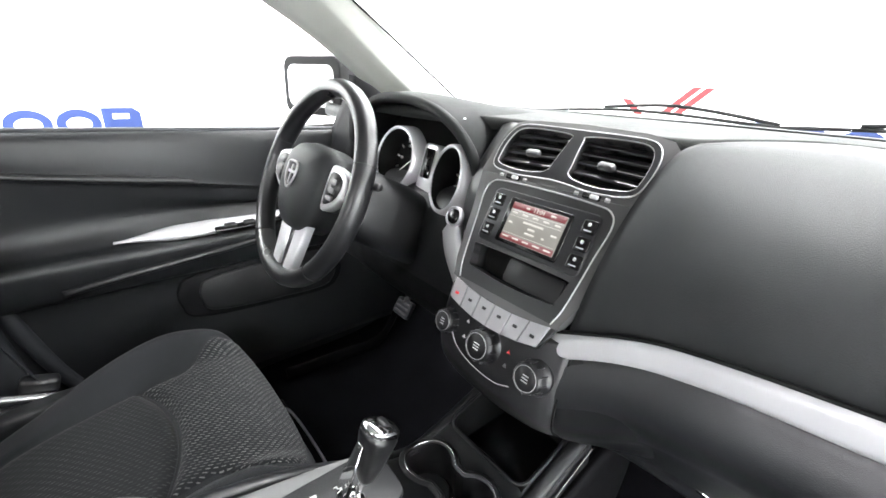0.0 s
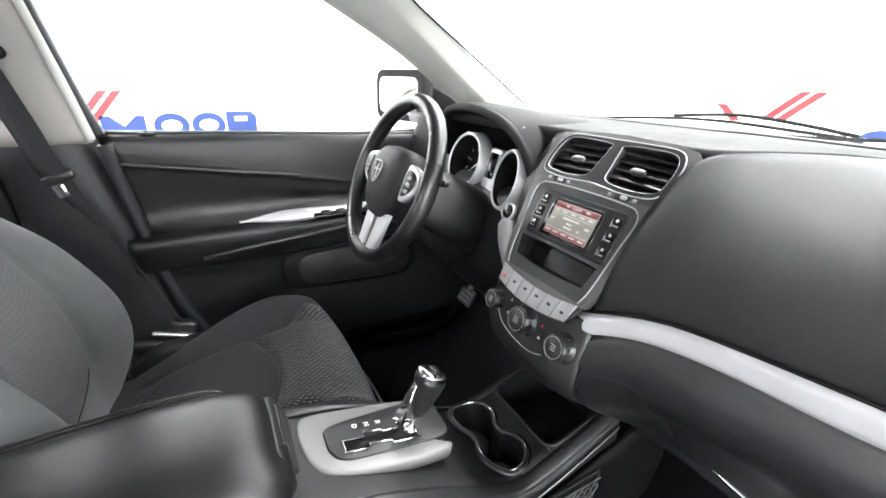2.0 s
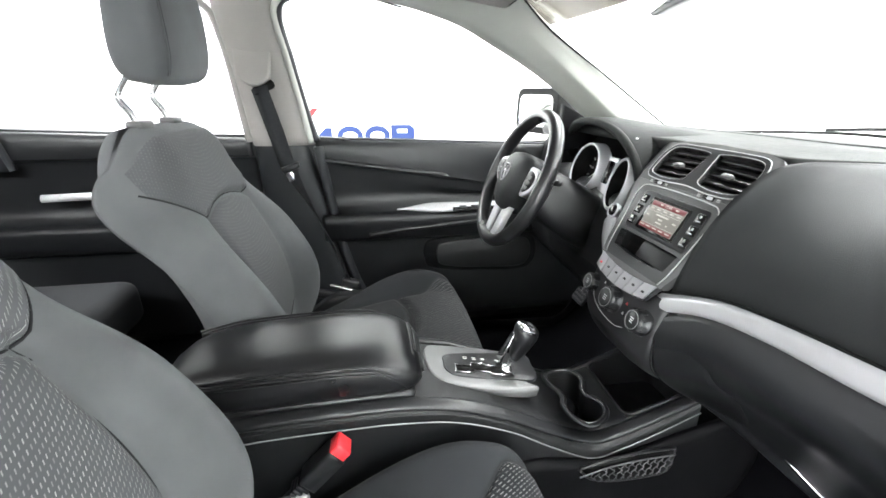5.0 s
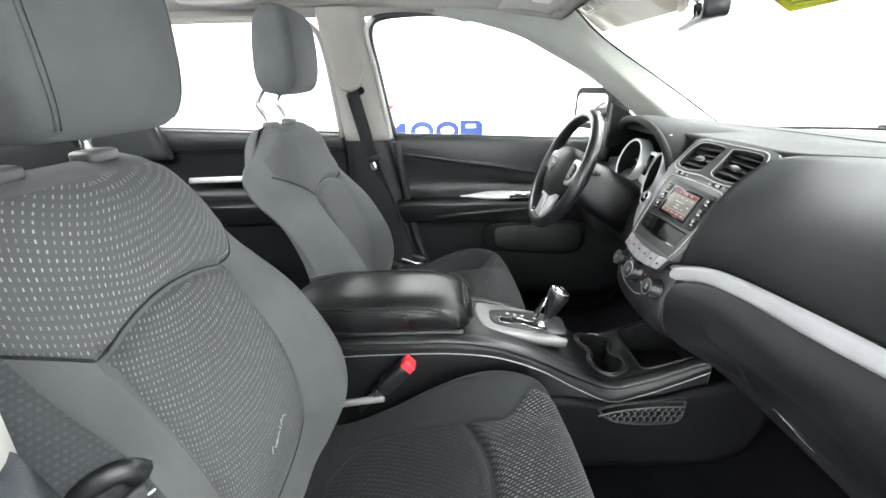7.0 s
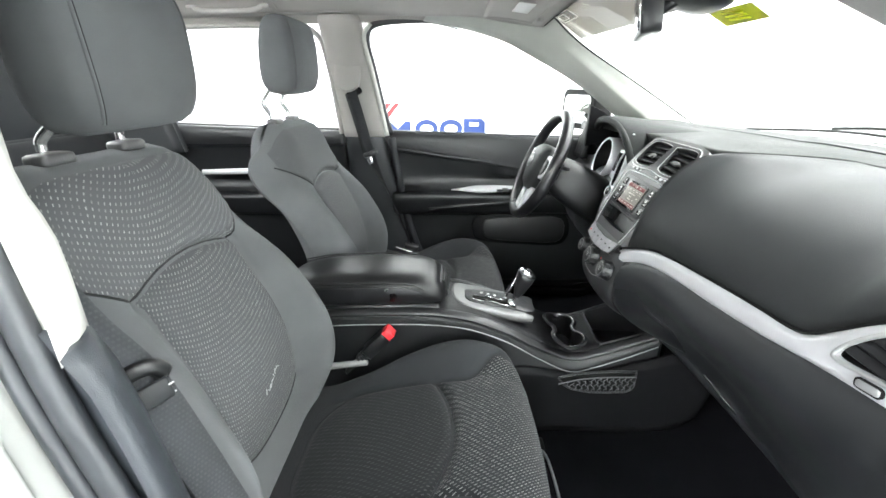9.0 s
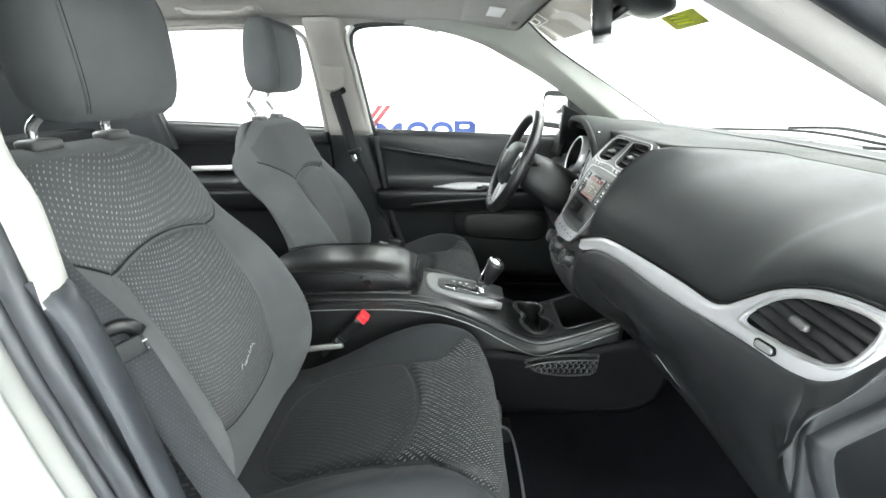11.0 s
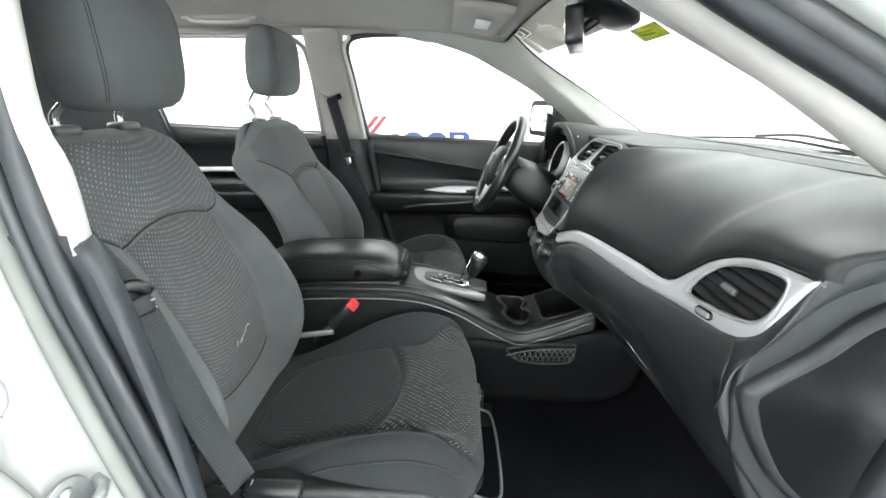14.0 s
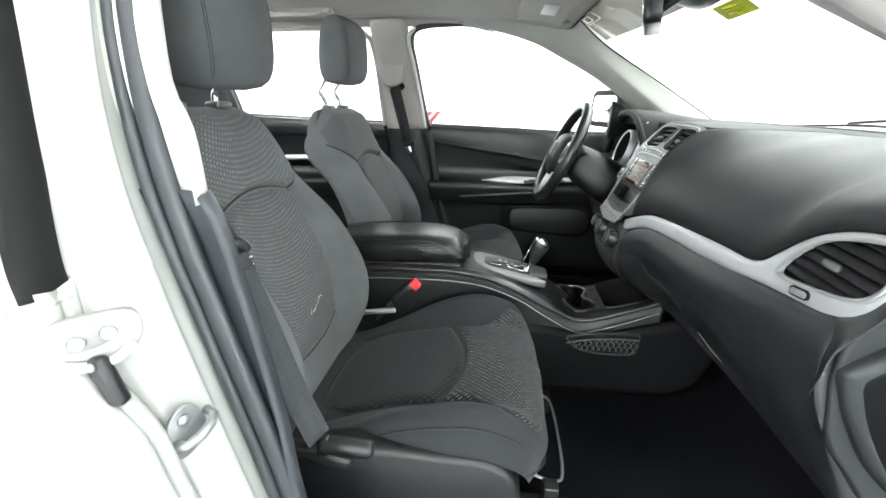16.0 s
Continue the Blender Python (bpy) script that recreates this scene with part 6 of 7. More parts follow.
# outside mirror on the driver's door
mir = thing("door_mirror", (-0.95, 0.66, 1.10), "black-cased rectangular door mirror", "door mirror")
MIR = frame_pose((-0.945, 0.657, 1.194), (0.95, 0.30, 0), (0, 0.04, 1))
part("housing", plate(round_rect(0.245, 0.165, 0.034, 6), 0.09, MIR @ pose(0, 0, 0.004), 0.005, 3), DEEP, mir, "black mirror housing")
part("glass", plate(round_rect(0.196, 0.116, 0.026, 6), 0.004, MIR @ pose(0, 0, 0.0065)), MIRROR, mir, "mirror glass")
part("stem", tube([(-0.88, 0.68, 1.135), (-0.82, 0.70, 1.125), (-0.765, 0.715, 1.12)], 0.022, 10), SOFT, mir)
sail = [(0.60, 1.09), (0.655, 1.105), (0.86, 1.075), (0.73, 1.160), (0.645, 1.215), (0.600, 1.235)]
tagged(part("trim_mirror_corner", plate(sail, 0.03, frame_pose((-0.715, 0, 0), (0, 1, 0), (0.12, 0, 1)), 0.003), KICK), "black corner panel behind the mirror", "corner panel", kind="structure")

# ---- seat belts on both middle pillars ----
def belt(s, label):
    b = thing("seat_belt", (s * 0.70, -0.28, 0.6), label, "seat belt", "front seat belts")
    return b


def strap(path, width, side, side_end=None):
    rows = []
    path = np.array(path, float)
    for i, p in enumerate(path):
        t = smooth01(0.35, 0.62, i / (len(path) - 1))
        q = np.array(side, float) if side_end is None else np.array(side, float) * (1 - t) + np.array(side_end, float) * t
        rows.append([p - q * width / 2, p, p + q * width / 2])
    return thick(np.array(rows), (0.0, 0.0014, 0.0008))


db = belt(-1, "dark grey webbing seat belt on the driver's pillar")
part("guide_cover", plate(closed_curve([(-0.045, 0.12), (0.045, 0.12), (0.046, 0.0), (0.036, -0.03), (0.0, -0.045), (-0.036, -0.03), (-0.046, 0.0)], 36), 0.022, frame_pose((-0.652, -0.288, 1.325), (0, 1, -0.08), (-0.24, 0, 1)), 0.006, 3), TRIM, db, "pale belt guide cover")
part("guide_slot", plate(round_rect(0.064, 0.024, 0.010), 0.01, frame_pose((-0.660, -0.268, 1.275), (0, 1, 0.45), (-0.24, 0, 1)), 0.002), DEEP, db)
part("webbing", strap(catmull([(-0.655, -0.278, 1.275), (-0.672, -0.252, 1.15), (-0.684, -0.228, 1.035), (-0.690, -0.17, 0.90), (-0.692, -0.11, 0.74), (-0.672, -0.070, 0.635)], 30), 0.046, (0.10, 0.95, 0.28), (0.92, 0.36, 0.14)), BELT, db, "dark grey webbing", uv=lambda co: (co.y, co.z))
part("tongue", rbox((-0.676, -0.226, 1.018), (0.010, 0.022, 0.030), 0.003, pose(0, 0, 0, 15)), CHROME, db, "steel belt tongue")
part("tongue_grip", rbox((-0.678, -0.224, 1.045), (0.016, 0.058, 0.018), 0.005, pose(0, 0, 0, 18)), SOFT, db)
part("anchor", rbox((-0.668, -0.072, 0.648), (0.034, 0.060, 0.030), 0.008, pose(0, 0, 0, -18)), SOFT, db, "black anchor cover")
part("anchor_plate", rbox((-0.642, -0.088, 0.640), (0.014, 0.105, 0.008), 0.003, pose(0, 0, 0, -20)), POST, db, "bright steel anchor plate")

pb = belt(1, "dark grey webbing seat belt on the passenger's pillar")
part("webbing", strap(catmull([(0.664, -0.345, 1.33), (0.668, -0.312, 1.20), (0.668, -0.264, 1.09), (0.659, -0.224, 1.01), (0.652, -0.195, 0.90), (0.650, -0.160, 0.77), (0.645, -0.125, 0.66)], 40), 0.046, (-0.90, 0.42, 0.12)), LIT_BELT, pb, "grey webbing, coloured lighter for doorway light", uv=lambda co: (co.x * 0.90 - co.y * 0.42, co.z))
part("guide_cover", plate(closed_curve([(-0.045, 0.10), (0.045, 0.10), (0.046, 0.0), (0.0, -0.045), (-0.046, 0.0)], 30), 0.022, frame_pose((0.652, -0.318, 1.33), (0, -1, 0.08), (0.24, 0, 1)), 0.006, 3), TRIM, pb, "pale belt guide cover")
part("tongue_grip", sweep(catmull([(0.678, -0.240, 1.012), (0.664, -0.228, 1.022), (0.650, -0.214, 1.022), (0.640, -0.208, 1.008)], 16), ring_profile(0.008, 0.010, 8), (0, 0, 1)), SOFT, pb, "black belt tongue loop")
part("tongue", rbox((0.668, -0.210, 0.996), (0.044, 0.007, 0.026), 0.003, pose(0, 0, 0, 12, 8, -38)), END_SKIN, pb, "dark belt tongue")
for q in (0.0, 0.012):
    part("stitch_bar", rbox((0.6655, -0.2055, 0.988 + q), (0.040, 0.0015, 0.0022), 0.0006, pose(0, 0, 0, 12, 8, -38)), GREY_PRINT, pb, "pale stitched bar")
part("anchor", rbox((0.650, -0.072, 0.654), (0.030, 0.095, 0.026), 0.009, pose(0, 0, 0, -6, 0, 4)), SOFT, pb, "black belt anchor cover")
part("anchor_clip", rbox((0.650, -0.112, 0.650), (0.034, 0.020, 0.018), 0.005, pose(0, 0, 0, 10)), SOFT, pb)
part("anchor_loop", tube(catmull([(0.640, -0.112, 0.664), (0.648, -0.106, 0.670), (0.660, -0.106, 0.668), (0.666, -0.112, 0.660)], 12), 0.0018, 8), STEEL, pb, "bright anchor loop")

# ---- exterior on the passenger side ----
def body_shell(z):
    """Outer face of the car body at a height."""
    return float(np.interp(z, [0.3, 0.5, 0.9, 1.08, 1.35, 1.60], [0.86, 0.895, 0.900, 0.865, 0.765, 0.655]))


def jamb(z):
    """Outer edge of the doorway seal on the middle pillar."""
    zz = [0.40, 0.55, 0.65, 0.75, 0.85, 0.95, 1.05, 1.15, 1.25, 1.35, 1.45, 1.52, 1.62]
    return float(np.interp(z, zz, [0.79, 0.782, 0.777, 0.774, 0.770, 0.758, 0.745, 0.726, 0.703, 0.682, 0.665, 0.650, 0.625])), float(np.interp(z, zz, [-0.02, -0.10, -0.135, -0.157, -0.183, -0.216, -0.249, -0.281, -0.304, -0.313, -0.302, -0.270, -0.23]))


pillar_rows = []
for z in (1.62, 1.45, 1.30, 1.15, 1.0, 0.85, 0.70, 0.55, 0.40):
    (xo, yo), x = jamb(z), body_shell(z)
    d = x - xo
    pillar_rows.append([(x - 0.012, yo - 0.10, z), (x - 0.006, yo - 0.062, z), (x - 0.012, yo - 0.050, z), (xo + 0.80 * d, yo - 0.046, z), (xo + 0.74 * d, yo - 0.036, z), (xo + 0.68 * d, yo - 0.016, z), (xo + 0.62 * d, yo - 0.009, z), (xo + 0.40 * d, yo - 0.003, z), (xo + 0.24 * d, yo + 0.002, z), (xo + 0.17 * d, yo - 0.005, z), (xo - 0.004, yo - 0.006, z), (xo - 0.010, yo - 0.012, z)])
body = tagged(part("trim_painted_pillar", thick(patch(pillar_rows, 60, 56), (-0.02, -0.03, 0)), WHITE_PAINT), "white painted middle body pillar beside the open doorway", "car body", kind="structure")


def seal_line(inward, out):
    pts = [(0.655, -0.06, 1.545), (0.652, -0.16, 1.525)]
    for z in (1.45, 1.35, 1.25, 1.15, 1.05, 0.95, 0.85, 0.75, 0.65, 0.55):
        x, y = jamb(z)
        pts.append((x + out, y + inward, z))
    return catmull(pts + [(0.80, 0.10, 0.465), (0.80, 0.35, 0.44)], 90)


seal_path = seal_line(0.034, 0.0)
tagged(part("trim_door_gasket", sweep(seal_path, ring_profile(0.014, 0.008, 12, 2.6), (1, 0, 0)), GASKET), "dark grey rubber seal round the open doorway", "seal", kind="structure")
tagged(part("trim_door_gasket_lip", sweep(seal_line(0.010, 0.002), ring_profile(0.008, 0.008, 10, 2.6), (1, 0, 0)), GASKET), "outer lip of the doorway seal", "seal", kind="structure")
tagged(part("trim_gasket_groove", sweep(seal_line(0.020, -0.003), ring_profile(0.010, 0.004, 8, 2.6), (1, 0, 0)), DEEP), "black groove between the seal and its lip", "seal", kind="structure")
# sill and the front part of the doorway
sill_rows = [[(0.70, y, 0.40), (0.76, y, 0.44), (0.82, y, 0.43), (0.88, y, 0.36), (0.90, y, 0.25)] for y in (-0.1, 0.4, 1.0)]
tagged(part("trim_sill", thick(patch(sill_rows, 8, 14), (-0.01, 0, -0.03)), SOFT), "black sill cover of the doorway", "sill", kind="structure")
front_seal = catmull([(0.812, 0.42, 0.44), (0.815, 0.61, 0.55), (0.815, 0.675, 0.75), (0.815, 0.695, 0.90), (0.812, 0.725, 1.02), (0.80, 0.765, 1.12), (0.780, 0.705, 1.205), (0.7535, 0.612, 1.274), (0.736, 0.463, 1.356), (0.703, 0.34, 1.434), (0.664, 0.16, 1.509), (0.655, -0.10, 1.535)], 90)
tagged(part("trim_front_gasket", sweep(front_seal, ring_profile(0.016, 0.017, 10, 2.6), (1, 0, 0)), RUBBER), "dark grey rubber seal along the front pillar", "seal", kind="structure")
outer_lip = np.array([(x + 0.018, y + 0.016, z + 0.008) for x, y, z in front_seal])
tagged(part("trim_front_frame", sweep(outer_lip, ring_profile(0.012, 0.013, 10, 2.6), (1, 0, 0)), STACK), "dark grey inner frame of the front pillar", "seal", kind="structure")
cant = np.array([(x + 0.046, y + 0.044, z + 0.020) for x, y, z in front_seal if z > 1.16])
tagged(part("trim_front_pillar_skin", sweep(cant, ring_profile(0.026, 0.022, 10, 2.6), (1, 0, 0)), WHITE_PAINT), "white painted front roof pillar", "car body", kind="structure")

# striker, hinge and check link on the pillar
st = thing("door_striker", (0.815, -0.215, 0.80), "steel door striker loop on the pillar", "door striker")
SP = frame_pose((0.845, -0.186, 0.858), (-0.95, 0.25, 0), (0.0, 0.0, 1)) @ Matrix.Scale(0.72, 4)
part("plate", plate(closed_curve([(-0.030, -0.040), (0.0, -0.046), (0.028, -0.030), (0.032, 0.0), (0.020, 0.034), (-0.005, 0.044), (-0.026, 0.030), (-0.034, -0.005)], 32), 0.006, SP @ pose(0, 0, 0.006), 0.002), STEEL, st)
part("bolt", lathe([(0.0, 0.006), (0.009, 0.005), (0.011, 0.0)], SP @ pose(-0.004, 0.022, 0.006), 12), STEEL, st)
part("loop", tube([tuple(SP @ Vector(p)) for p in ((-0.024, -0.012, 0.006), (-0.020, -0.010, 0.026), (0.0, -0.002, 0.036), (0.020, 0.006, 0.036), (0.034, 0.010, 0.026), (0.036, 0.012, 0.006))], 0.006, 8), STEEL, st, "steel loop")
hg = thing("rear_hinge_bracket", (0.86, -0.27, 0.96), "white painted rear door hinge bracket on the pillar", "hinge bracket")
HP = frame_pose((0.870, -0.240, 0.996), (-0.75, 0.66, 0), (0, 0, 1))
part("leaf", plate(closed_curve([(-0.037, -0.016), (-0.034, 0.018), (0.0, 0.023), (0.036, 0.018), (0.040, -0.008), (0.022, -0.026), (-0.012, -0.024)], 28), 0.014, HP @ pose(0, 0, 0.012), 0.003), WHITE_PAINT, hg)
# grey stands in for the shadow inside the white bracket
part("recess", plate(closed_curve([(-0.028, -0.010), (-0.026, 0.012), (0.002, 0.014), (0.014, 0.008), (0.018, -0.006), (0.0, -0.012)], 24), 0.004, HP @ pose(-0.002, 0.002, 0.0135), 0.001), RECESS_SHADE, hg, "white recess coloured grey for its shade")
part("lip", tube(catmull([tuple(HP @ Vector(p)) for p in ((-0.030, -0.020, 0.014), (-0.010, -0.027, 0.017), (0.014, -0.026, 0.017), (0.030, -0.014, 0.014))], 14), 0.006, 8), WHITE_PAINT, hg)
for dx, dz in ((-0.014, 0.0), (0.012, 0.003)):
    part("bolt", lathe([(0.0, 0.007), (0.006, 0.006), (0.008, 0.0)], HP @ pose(dx, dz, 0.0136), 12), WHITE_PAINT, hg, "painted hinge bolt")
part("check_link", rbox((0.884, -0.222, 0.950), (0.016, 0.020, 0.058), 0.006, pose(0, 0, 0, 16, 0, 0)), SOFT, hg, "black door check link")
part("link_pin", lathe([(0.0, 0.004), (0.004, 0.003), (0.005, 0.0)], frame_pose((0.893, -0.226, 0.972), (0, 1, 0), (0, 0, 1)), 10), STEEL, hg)

# closed rear door on the passenger side
rd = thing("rear_door", (0.88, -0.75, 0.45), "closed white rear door with dark tinted window", "car door")
def door_edge(z):
    """Front edge of the closed rear door at a height, set back round the hinge."""
    return float(np.interp(z, [0.30, 0.50, 0.824, 0.895, 0.925, 0.940, 0.985, 1.03], [-0.06, -0.10, -0.170, -0.184, -0.202, -0.228, -0.256, -0.270]))


rows = []
for f in (1.0, 0.985, 0.965, 0.94, 0.91, 0.87, 0.80, 0.70, 0.50, 0.25, 0.0):
    row = []
    for k, (back, inn) in enumerate(((0.016, 0.026), (0.004, 0.016), (0.002, 0.008), (0.008, 0.001), (0.030, 0.0), (0.065, 0.0), (0.11, 0.0), (0.45, -0.004), (1.0, 0.0))):
        z = 0.33 + f * 0.70
        y = door_edge(z) - back
        top = float(np.interp(y, [-0.70, -0.42, -0.36, -0.319, -0.290, -0.266], [1.125, 1.115, 1.107, 1.085, 1.050, 1.022]))
        z = 0.33 + f * (top - 0.33)
        row.append((body_shell(z) + 0.008 - inn, y, z))
    rows.append(row)
part("skin", thick(patch(rows, 40, 40), (-0.02, 0, 0)), WHITE_PAINT, rd, "white painted door skin")
rows = []
for z in (1.0, 1.10, 1.20, 1.40, 1.56):
    x = body_shell(z) - 0.004
    rows.append([(x, -0.335 - 0.06 * smooth01(1.02, 1.5, z), z), (x + 0.003, -0.7, z), (x, -1.2, z)])
part("window", thick(patch(rows, 10, 12), (-0.004, 0, 0)), DARK_GLASS, rd, "dark tinted window")
frame_line = catmull([(body_shell(z) - 0.010, float(np.interp(z, [1.0, 1.03, 1.13, 1.237, 1.4, 1.57], [-0.284, -0.288, -0.316, -0.344, -0.378, -0.405])), z) for z in (1.03, 1.07, 1.15, 1.30, 1.45, 1.57)], 24)
part("window_frame", sweep(frame_line, ring_profile(0.010, 0.026, 8, 3), (1, 0, 0)), DEEP, rd, "black window frame")
part("inner_panel", thick(patch([[(0.77, y, 1.10), (0.745, y, 1.05), (0.76, y, 0.9), (0.75, y, 0.75), (0.77, y, 0.45)] for y in (-0.35, -0.8, -1.25)], 6, 14), (0.02, 0, 0)), PLASTIC, rd)

# rear of the cabin: bench and closing panels
bench = thing("rear_bench", (0, -0.95, 0.45), "charcoal cloth rear bench seat, coloured darker for shade", "rear seat")
# bench takes the darkened cushion cloth, so its shade is coloured in
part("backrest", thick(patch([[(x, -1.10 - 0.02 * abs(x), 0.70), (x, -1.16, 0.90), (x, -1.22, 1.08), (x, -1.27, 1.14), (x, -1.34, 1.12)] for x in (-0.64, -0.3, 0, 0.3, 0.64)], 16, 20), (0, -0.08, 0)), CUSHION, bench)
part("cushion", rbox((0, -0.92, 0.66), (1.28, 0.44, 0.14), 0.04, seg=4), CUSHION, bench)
tagged(part("wall_cabin_rear", rbox((0, -2.02, 0.85), (1.5, 0.05, 0.70), 0.01), PLASTIC), "black lower tailgate trim", "tailgate", kind="structure")
for s, side in ((-1, "west"), (1, "east")):
    tagged(part("wall_cabin_side_" + side, rbox((s * 0.80, -1.66, 0.78), (0.06, 0.82, 0.80), 0.01), PLASTIC), "black rear quarter trim", "quarter trim", kind="structure")
    q_rows = [[(s * (x + 0.02), -1.98, z), (s * (x - 0.01), -1.50, z), (s * x, y - 0.04, z), (s * (x + 0.012), y, z)] for z, x, y in ((1.54, 0.64, -1.135), (1.40, 0.665, -1.09), (1.258, 0.69, -1.046), (1.167, 0.695, -1.023), (1.05, 0.70, -1.00))]
    pillar("trim_rear_pillar_" + side, q_rows, LOWER_TRIM, "dark grey rear quarter trim behind the rear door window", "quarter trim", 20, (s * 0.03, 0, 0))
for s, side in ((-1, "west"), (1, "east")):
    kick = [[(s * 0.80, y, 0.36), (s * 0.79, y, 0.44), (s * 0.775, y, 0.50)] for y in (-1.3, -0.3, 0.5, 1.1)]
    tagged(part("trim_floor_edge_" + side, thick(patch(kick if s < 0 else [[(a, b, c - 0.06) for a, b, c in r] for r in kick], 10, 6), (s * 0.05, 0, 0)), SOFT), "black carpet edge trim along the sill", "floor edge", kind="structure")
lip = catmull([(-0.69, 0.40, 0.425), (-0.675, 0.58, 0.428), (-0.665, 0.68, 0.432), (-0.69, 0.75, 0.460), (-0.705, 0.80, 0.52)], 24)
tagged(part("trim_footwell_lip", sweep(lip, ring_profile(0.003, 0.020, 10), (0, 0, 1)), KICK), "black plastic lip between the carpet and the door sill", "floor edge", kind="structure")
footwall = [[(x, 1.04, 0.42), (x, 1.10, 0.70), (x, 1.06, 1.00), (x, 1.04, 1.10)] for x in (-0.80, 0.0, 0.80)]
tagged(part("wall_bulkhead", thick(patch(footwall, 6, 10), (0, 0.05, 0)), CARPET), "black carpeted bulkhead behind the footwells", "bulkhead", kind="structure")

# ---- overhead fittings ----
def visor(s, label):
    v = thing("sun_visor", (s * 0.38, 0.33, 1.52), label, "sun visor", "sun visors")
    rows = []
    for x in np.linspace(0.16, 0.575, 7):
        rows.append([(s * x, 0.215 - 0.02 * (x - 0.3), 1.522 - 0.10 * (x - 0.2) ** 2), (s * x, 0.30 - 0.02 * (x - 0.3), 1.516 - 0.10 * (x - 0.2) ** 2), (s * x, 0.385 - 0.05 * (x - 0.3), 1.502 - 0.10 * (x - 0.2) ** 2)])
    part("flap", thick(patch(rows, 16, 10), (0, 0.004, 0.016)), HEADLINER, v, "warm grey visor flap")
    part("label", thick(patch([[(s * x, y, z) for y, z in ((0.290, 1.5095), (0.338, 1.5030))] for x in (0.30, 0.46)], 3, 3), (0, 0, -0.001)), LABEL_WHITE, v, "white warning label")
    part("pivot", rbox((s * 0.55, 0.395, 1.496), (0.05, 0.02, 0.014), 0.005), TRIM, v)
    return v


visor(-1, "warm grey sun visor folded against the headliner")
visor(1, "warm grey sun visor folded against the headliner")

mirror = thing("rear_view_mirror", (0.03, 0.55, 1.44), "black rear view mirror hung from the windscreen", "rear view mirror")
RV = frame_pose((-0.025, 0.508, 1.434), (0.955, -0.30, 0), (0.0, -0.10, 1))
part("casing", plate(round_rect(0.235, 0.086, 0.020, 6), 0.040, RV, 0.006, 3), SOFT, mirror, "black mirror casing")
part("glass", plate(round_rect(0.220, 0.072, 0.018, 6), 0.003, RV @ pose(0, 0, 0.0015)), MIRROR, mirror, "mirror glass")
part("mount", tube(catmull([(-0.02, 0.545, 1.440), (0.0, 0.575, 1.462), (0.01, 0.60, 1.475)], 8), 0.013, 10, (1, 0, 0)), SOFT, mirror)
part("sensor_housing", grid([[(0.035 + a * k, 0.568 + 0.070 * b * k, 1.497 - 0.42 * (0.075 * b * k) - dz) for a, b in ring_profile(0.100, 1.15, 24, 2.8)] for k, dz in ((1.0, 0.0), (1.0, 0.022), (0.85, 0.034), (0.5, 0.040), (0.1, 0.041))], close_v=True, caps=True), SOFT, mirror, "black sensor housing on the glass")

# grab handle over the rear door
grab = thing("grab_handle", (-0.60, -0.62, 1.50), "warm grey folding grab handle above the rear door", "grab handle")
part("recess", rbox((-0.520, -0.622, 1.551), (0.060, 0.300, 0.008), 0.003, pose(0, 0, 0, 0, -22)), HEADLINER, grab, "shallow recess in the headliner")
part("bar", tube(catmull([(-0.530, -0.745, 1.550), (-0.512, -0.715, 1.533), (-0.506, -0.62, 1.529), (-0.512, -0.535, 1.532), (-0.530, -0.505, 1.550)], 24), 0.009, 8), TRIM, grab)
for y in (-0.745, -0.505):
    part("foot", rbox((-0.528, y, 1.546), (0.03, 0.035, 0.018), 0.006), TRIM, grab)

# yellow film on the windscreen
film = plate([(-0.051, 0.0215), (0.090, 0.020), (0.088, -0.030), (-0.050, -0.031)], 0.001, frame_pose((0.006, 0.690, 1.431), (1, 0, 0), (0, -0.86, 0.5)))
sticker = tagged(part("yellow_sticker", film, YELLOW, smooth=False), "translucent yellow notice film stuck on the windscreen", "sticker")
for k in range(3):
    part("print_bar", plate(round_rect(0.07, 0.005, 0.001, cx=0.02), 0.0006, frame_pose((0.006, 0.690, 1.431), (1, 0, -0.05), (0, -0.86, 0.5)) @ pose(0.0, 0.010 - 0.011 * k, 0.002)), YELLOW_PRINT, sticker)

# small notice on the driver's corner of the windscreen
NP = frame_pose((-0.478, 0.462, 1.496), (1, 0.10, 0.03), (0, -0.89, 0.457))
notice = tagged(part("corner_notice", plate(round_rect(0.118, 0.044, 0.004), 0.0006, NP), SHADE_FILM, smooth=False), "clear notice label in the windscreen's corner", "label")
part("notice_rim", outline_tube(round_rect(0.115, 0.041, 0.004), NP, 0.0011, 0.001), PALE_FILM, notice)
part("print_block", outline_tube(round_rect(0.050, 0.024, 0.003), NP @ pose(-0.022, 0, 0), 0.0016, 0.001), PALE_FILM, notice)

# wipers on the outside of the windscreen
for x0, x1, lab in ((-0.60, 0.06, 0), (-0.05, 0.62, 1)):
    w = thing("windscreen_wiper", (x0, 1.27, 1.15), "black windscreen wiper at rest below the glass", "wiper", "wipers")
    part("blade", tube(catmull([(x0, 1.255 - 0.10 * (x0 / 0.7) ** 2, 1.140), ((x0 + x1) / 2, 1.275, 1.160), (x1, 1.265 - 0.08 * (x1 / 0.7) ** 2, 1.150)], 16), 0.0045, 6), DEEP, w)
    part("arm", tube(catmull([(x0 + 0.25, 1.278, 1.164), (x0 + 0.42, 1.285, 1.178), (x0 + 0.55, 1.30, 1.168), (x0 + 0.66, 1.33, 1.15)], 12), 0.005, 6), DEEP, w)

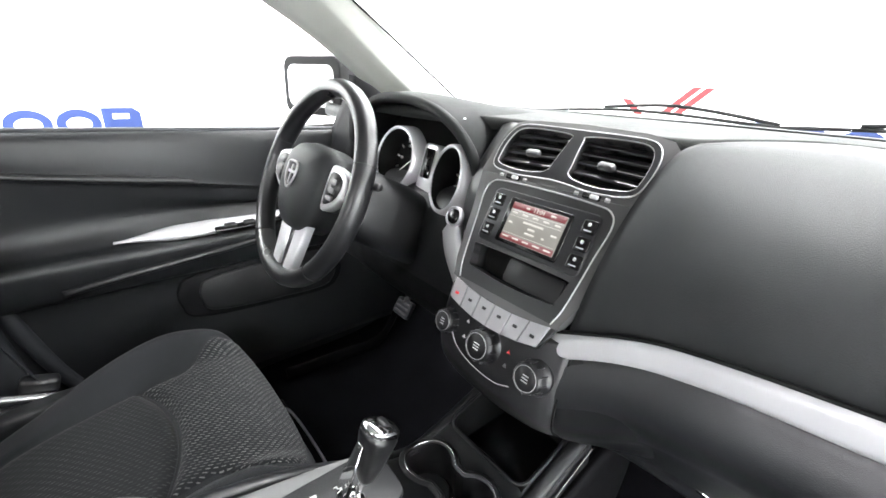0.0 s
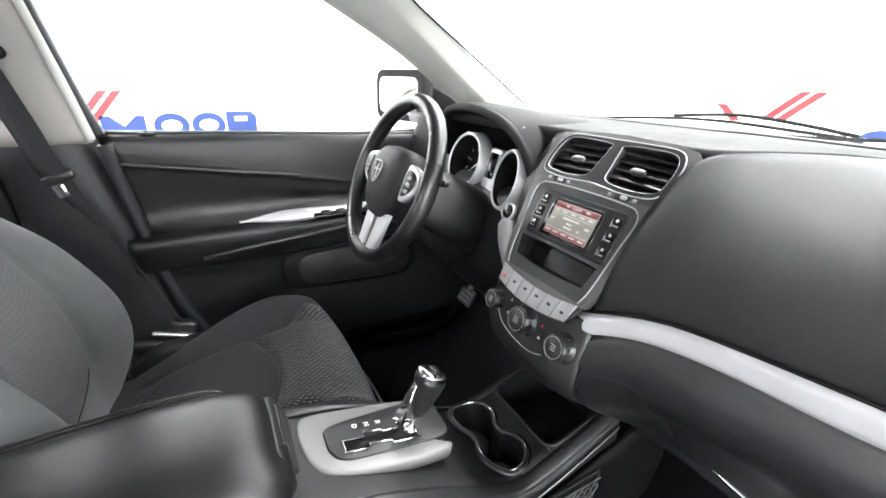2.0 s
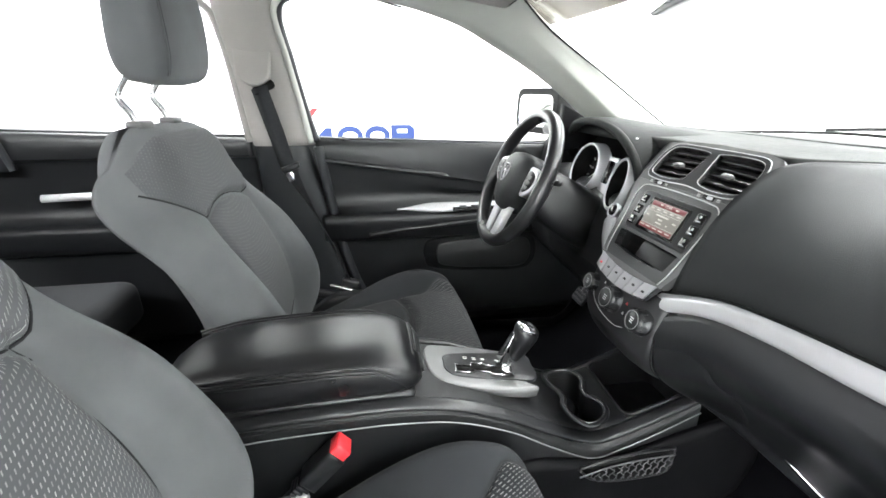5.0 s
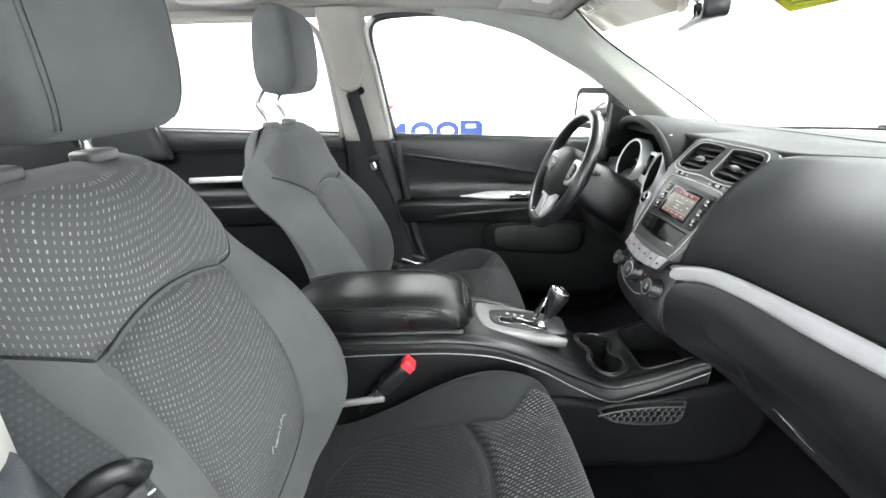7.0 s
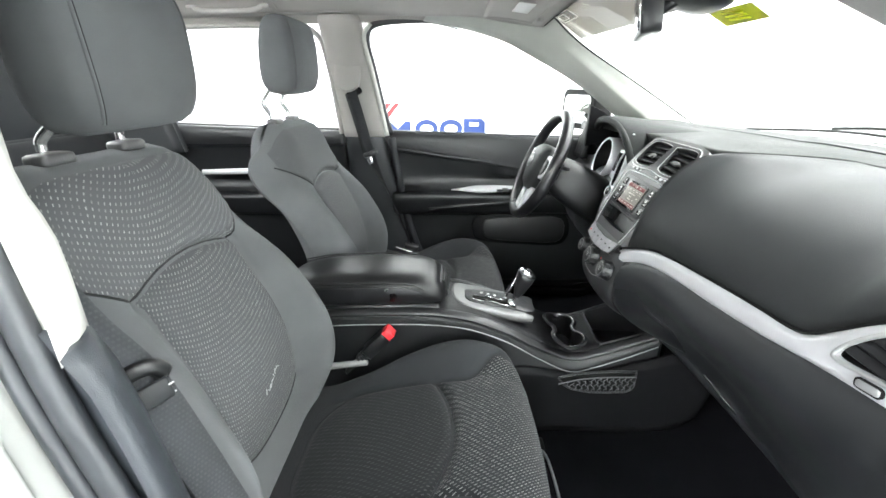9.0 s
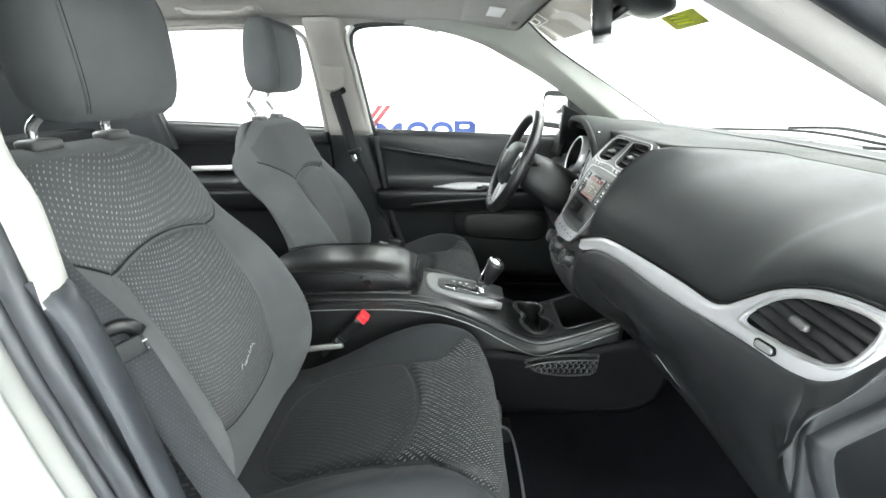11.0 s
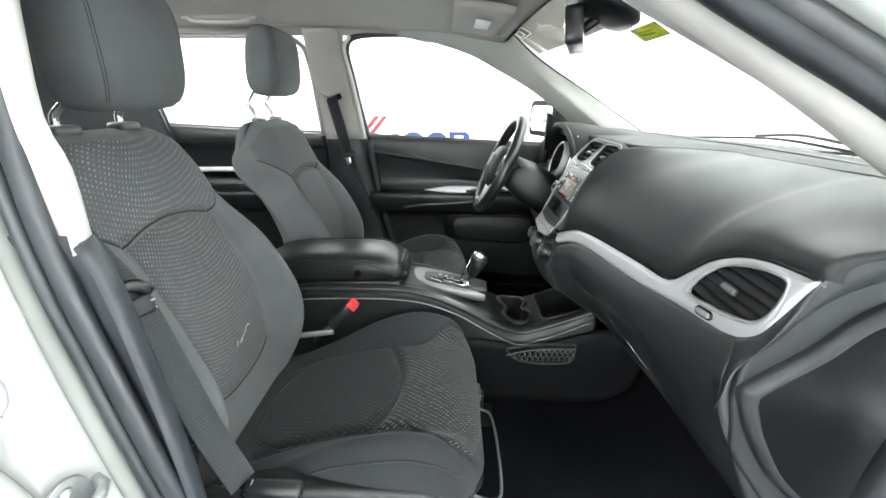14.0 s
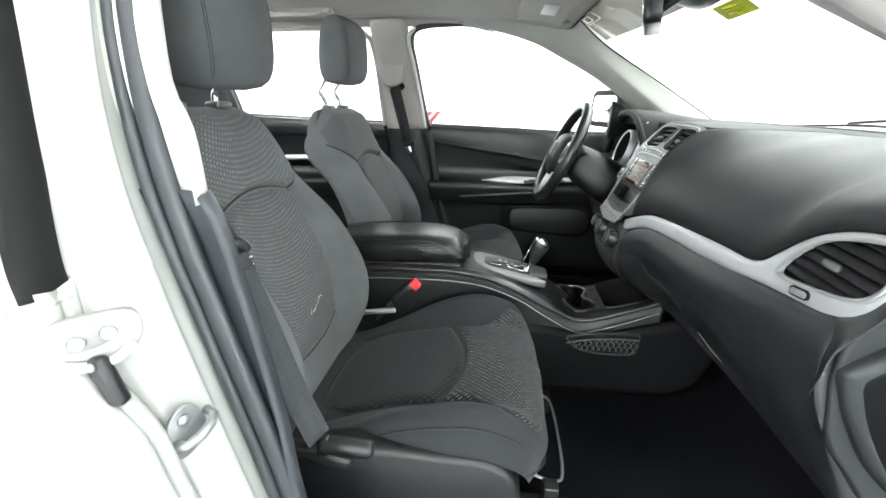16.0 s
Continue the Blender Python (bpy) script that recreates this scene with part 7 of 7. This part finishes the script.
# bonnet seen past the windscreen base
bonnet = [[(x, 1.42 - 0.09 * (x / 0.72) ** 2, 1.095), (x, 1.6, 1.085), (x, 1.95, 1.02), (x, 2.15, 0.92)] for x in (-0.76, -0.4, 0, 0.4, 0.76)]
tagged(part("trim_bonnet", thick(patch(bonnet, 14, 14), (0, 0, -0.02)), WHITE_PAINT), "white painted bonnet ahead of the windscreen", "bonnet", kind="structure")
tagged(part("trim_cowl", thick(patch([[(x, 1.19 - 0.12 * (x / 0.72) ** 2, 1.118), (x, 1.43 - 0.09 * (x / 0.72) ** 2, 1.112)] for x in (-0.76, -0.4, 0, 0.4, 0.76)], 12, 3), (0, 0, -0.02)), DEEP), "black scuttle panel below the wipers", "scuttle", kind="structure")

# ---- wall marks: plain coloured shapes ----
WEST = frame_pose((-3.498, 0, 0), (0, 1, 0), (0, 0, 1))


def sign_shape(outline, hole, m, material, label):
    bm = holed(outline, [hole], 0.02, m) if hole else plate(outline, 0.02, m)
    return tagged(part("wall_sign_shape", bm, material, smooth=False), label, "sign", "wall sign shapes")


def ring_at(c, w, h, t):
    a = [(c + w * math.cos(q), 0.865 + h * math.sin(q)) for q in np.linspace(0, 2 * math.pi, 33)[:-1]]
    b = [(c + (w - t) * math.cos(q), 0.865 + (h - t) * math.sin(q)) for q in np.linspace(0, 2 * math.pi, 33)[:-1]]
    return a, b


sign_shape([(-0.62, 0.76), (-0.345, 0.76), (-0.345, 0.945), (-0.40, 0.945), (-0.48, 0.87), (-0.56, 0.945), (-0.62, 0.945)], None, WEST, BLUE, "blue block shape on the white wall")
for c in (-0.180, 0.075):
    sign_shape(*ring_at(c, 0.120, 0.095, 0.052), WEST, BLUE, "blue ring shape on the white wall")
sign_shape([(0.205, 0.76), (0.43, 0.76), (0.43, 0.93), (0.39, 0.965), (0.205, 0.965)], [(0.265, 0.89), (0.36, 0.89), (0.36, 0.925), (0.265, 0.925)], WEST, BLUE, "blue block shape on the white wall")
for d in (0.0, 0.085):
    sign_shape([(-0.78 + d, 0.90), (-0.72 + d, 0.90), (-0.53 + d, 1.12), (-0.59 + d, 1.12)], None, WEST, RED, "slanted red bar on the white wall")
NORTH = frame_pose((0, 3.748, 0), (1, 0, 0), (0, 0, 1))
for d in (0.0, 0.095):
    sign_shape([(-1.32 + d, 1.00), (-1.25 + d, 1.00), (-1.03 + d, 1.21), (-1.10 + d, 1.21)], None, NORTH, RED, "slanted red bar on the white wall")
sign_shape([(-1.66, 1.10), (-1.58, 1.10), (-1.44, 0.98), (-1.52, 0.98)], None, NORTH, RED, "slanted red bar on the white wall")
for x in (-0.60, -0.33, -0.06):
    a, b = ring_at(x, 0.125, 0.10, 0.05)
    sign_shape([(p, q + 0.035) for p, q in a], [(p, q + 0.035) for p, q in b], NORTH, BLUE, "blue ring shape on the white wall")
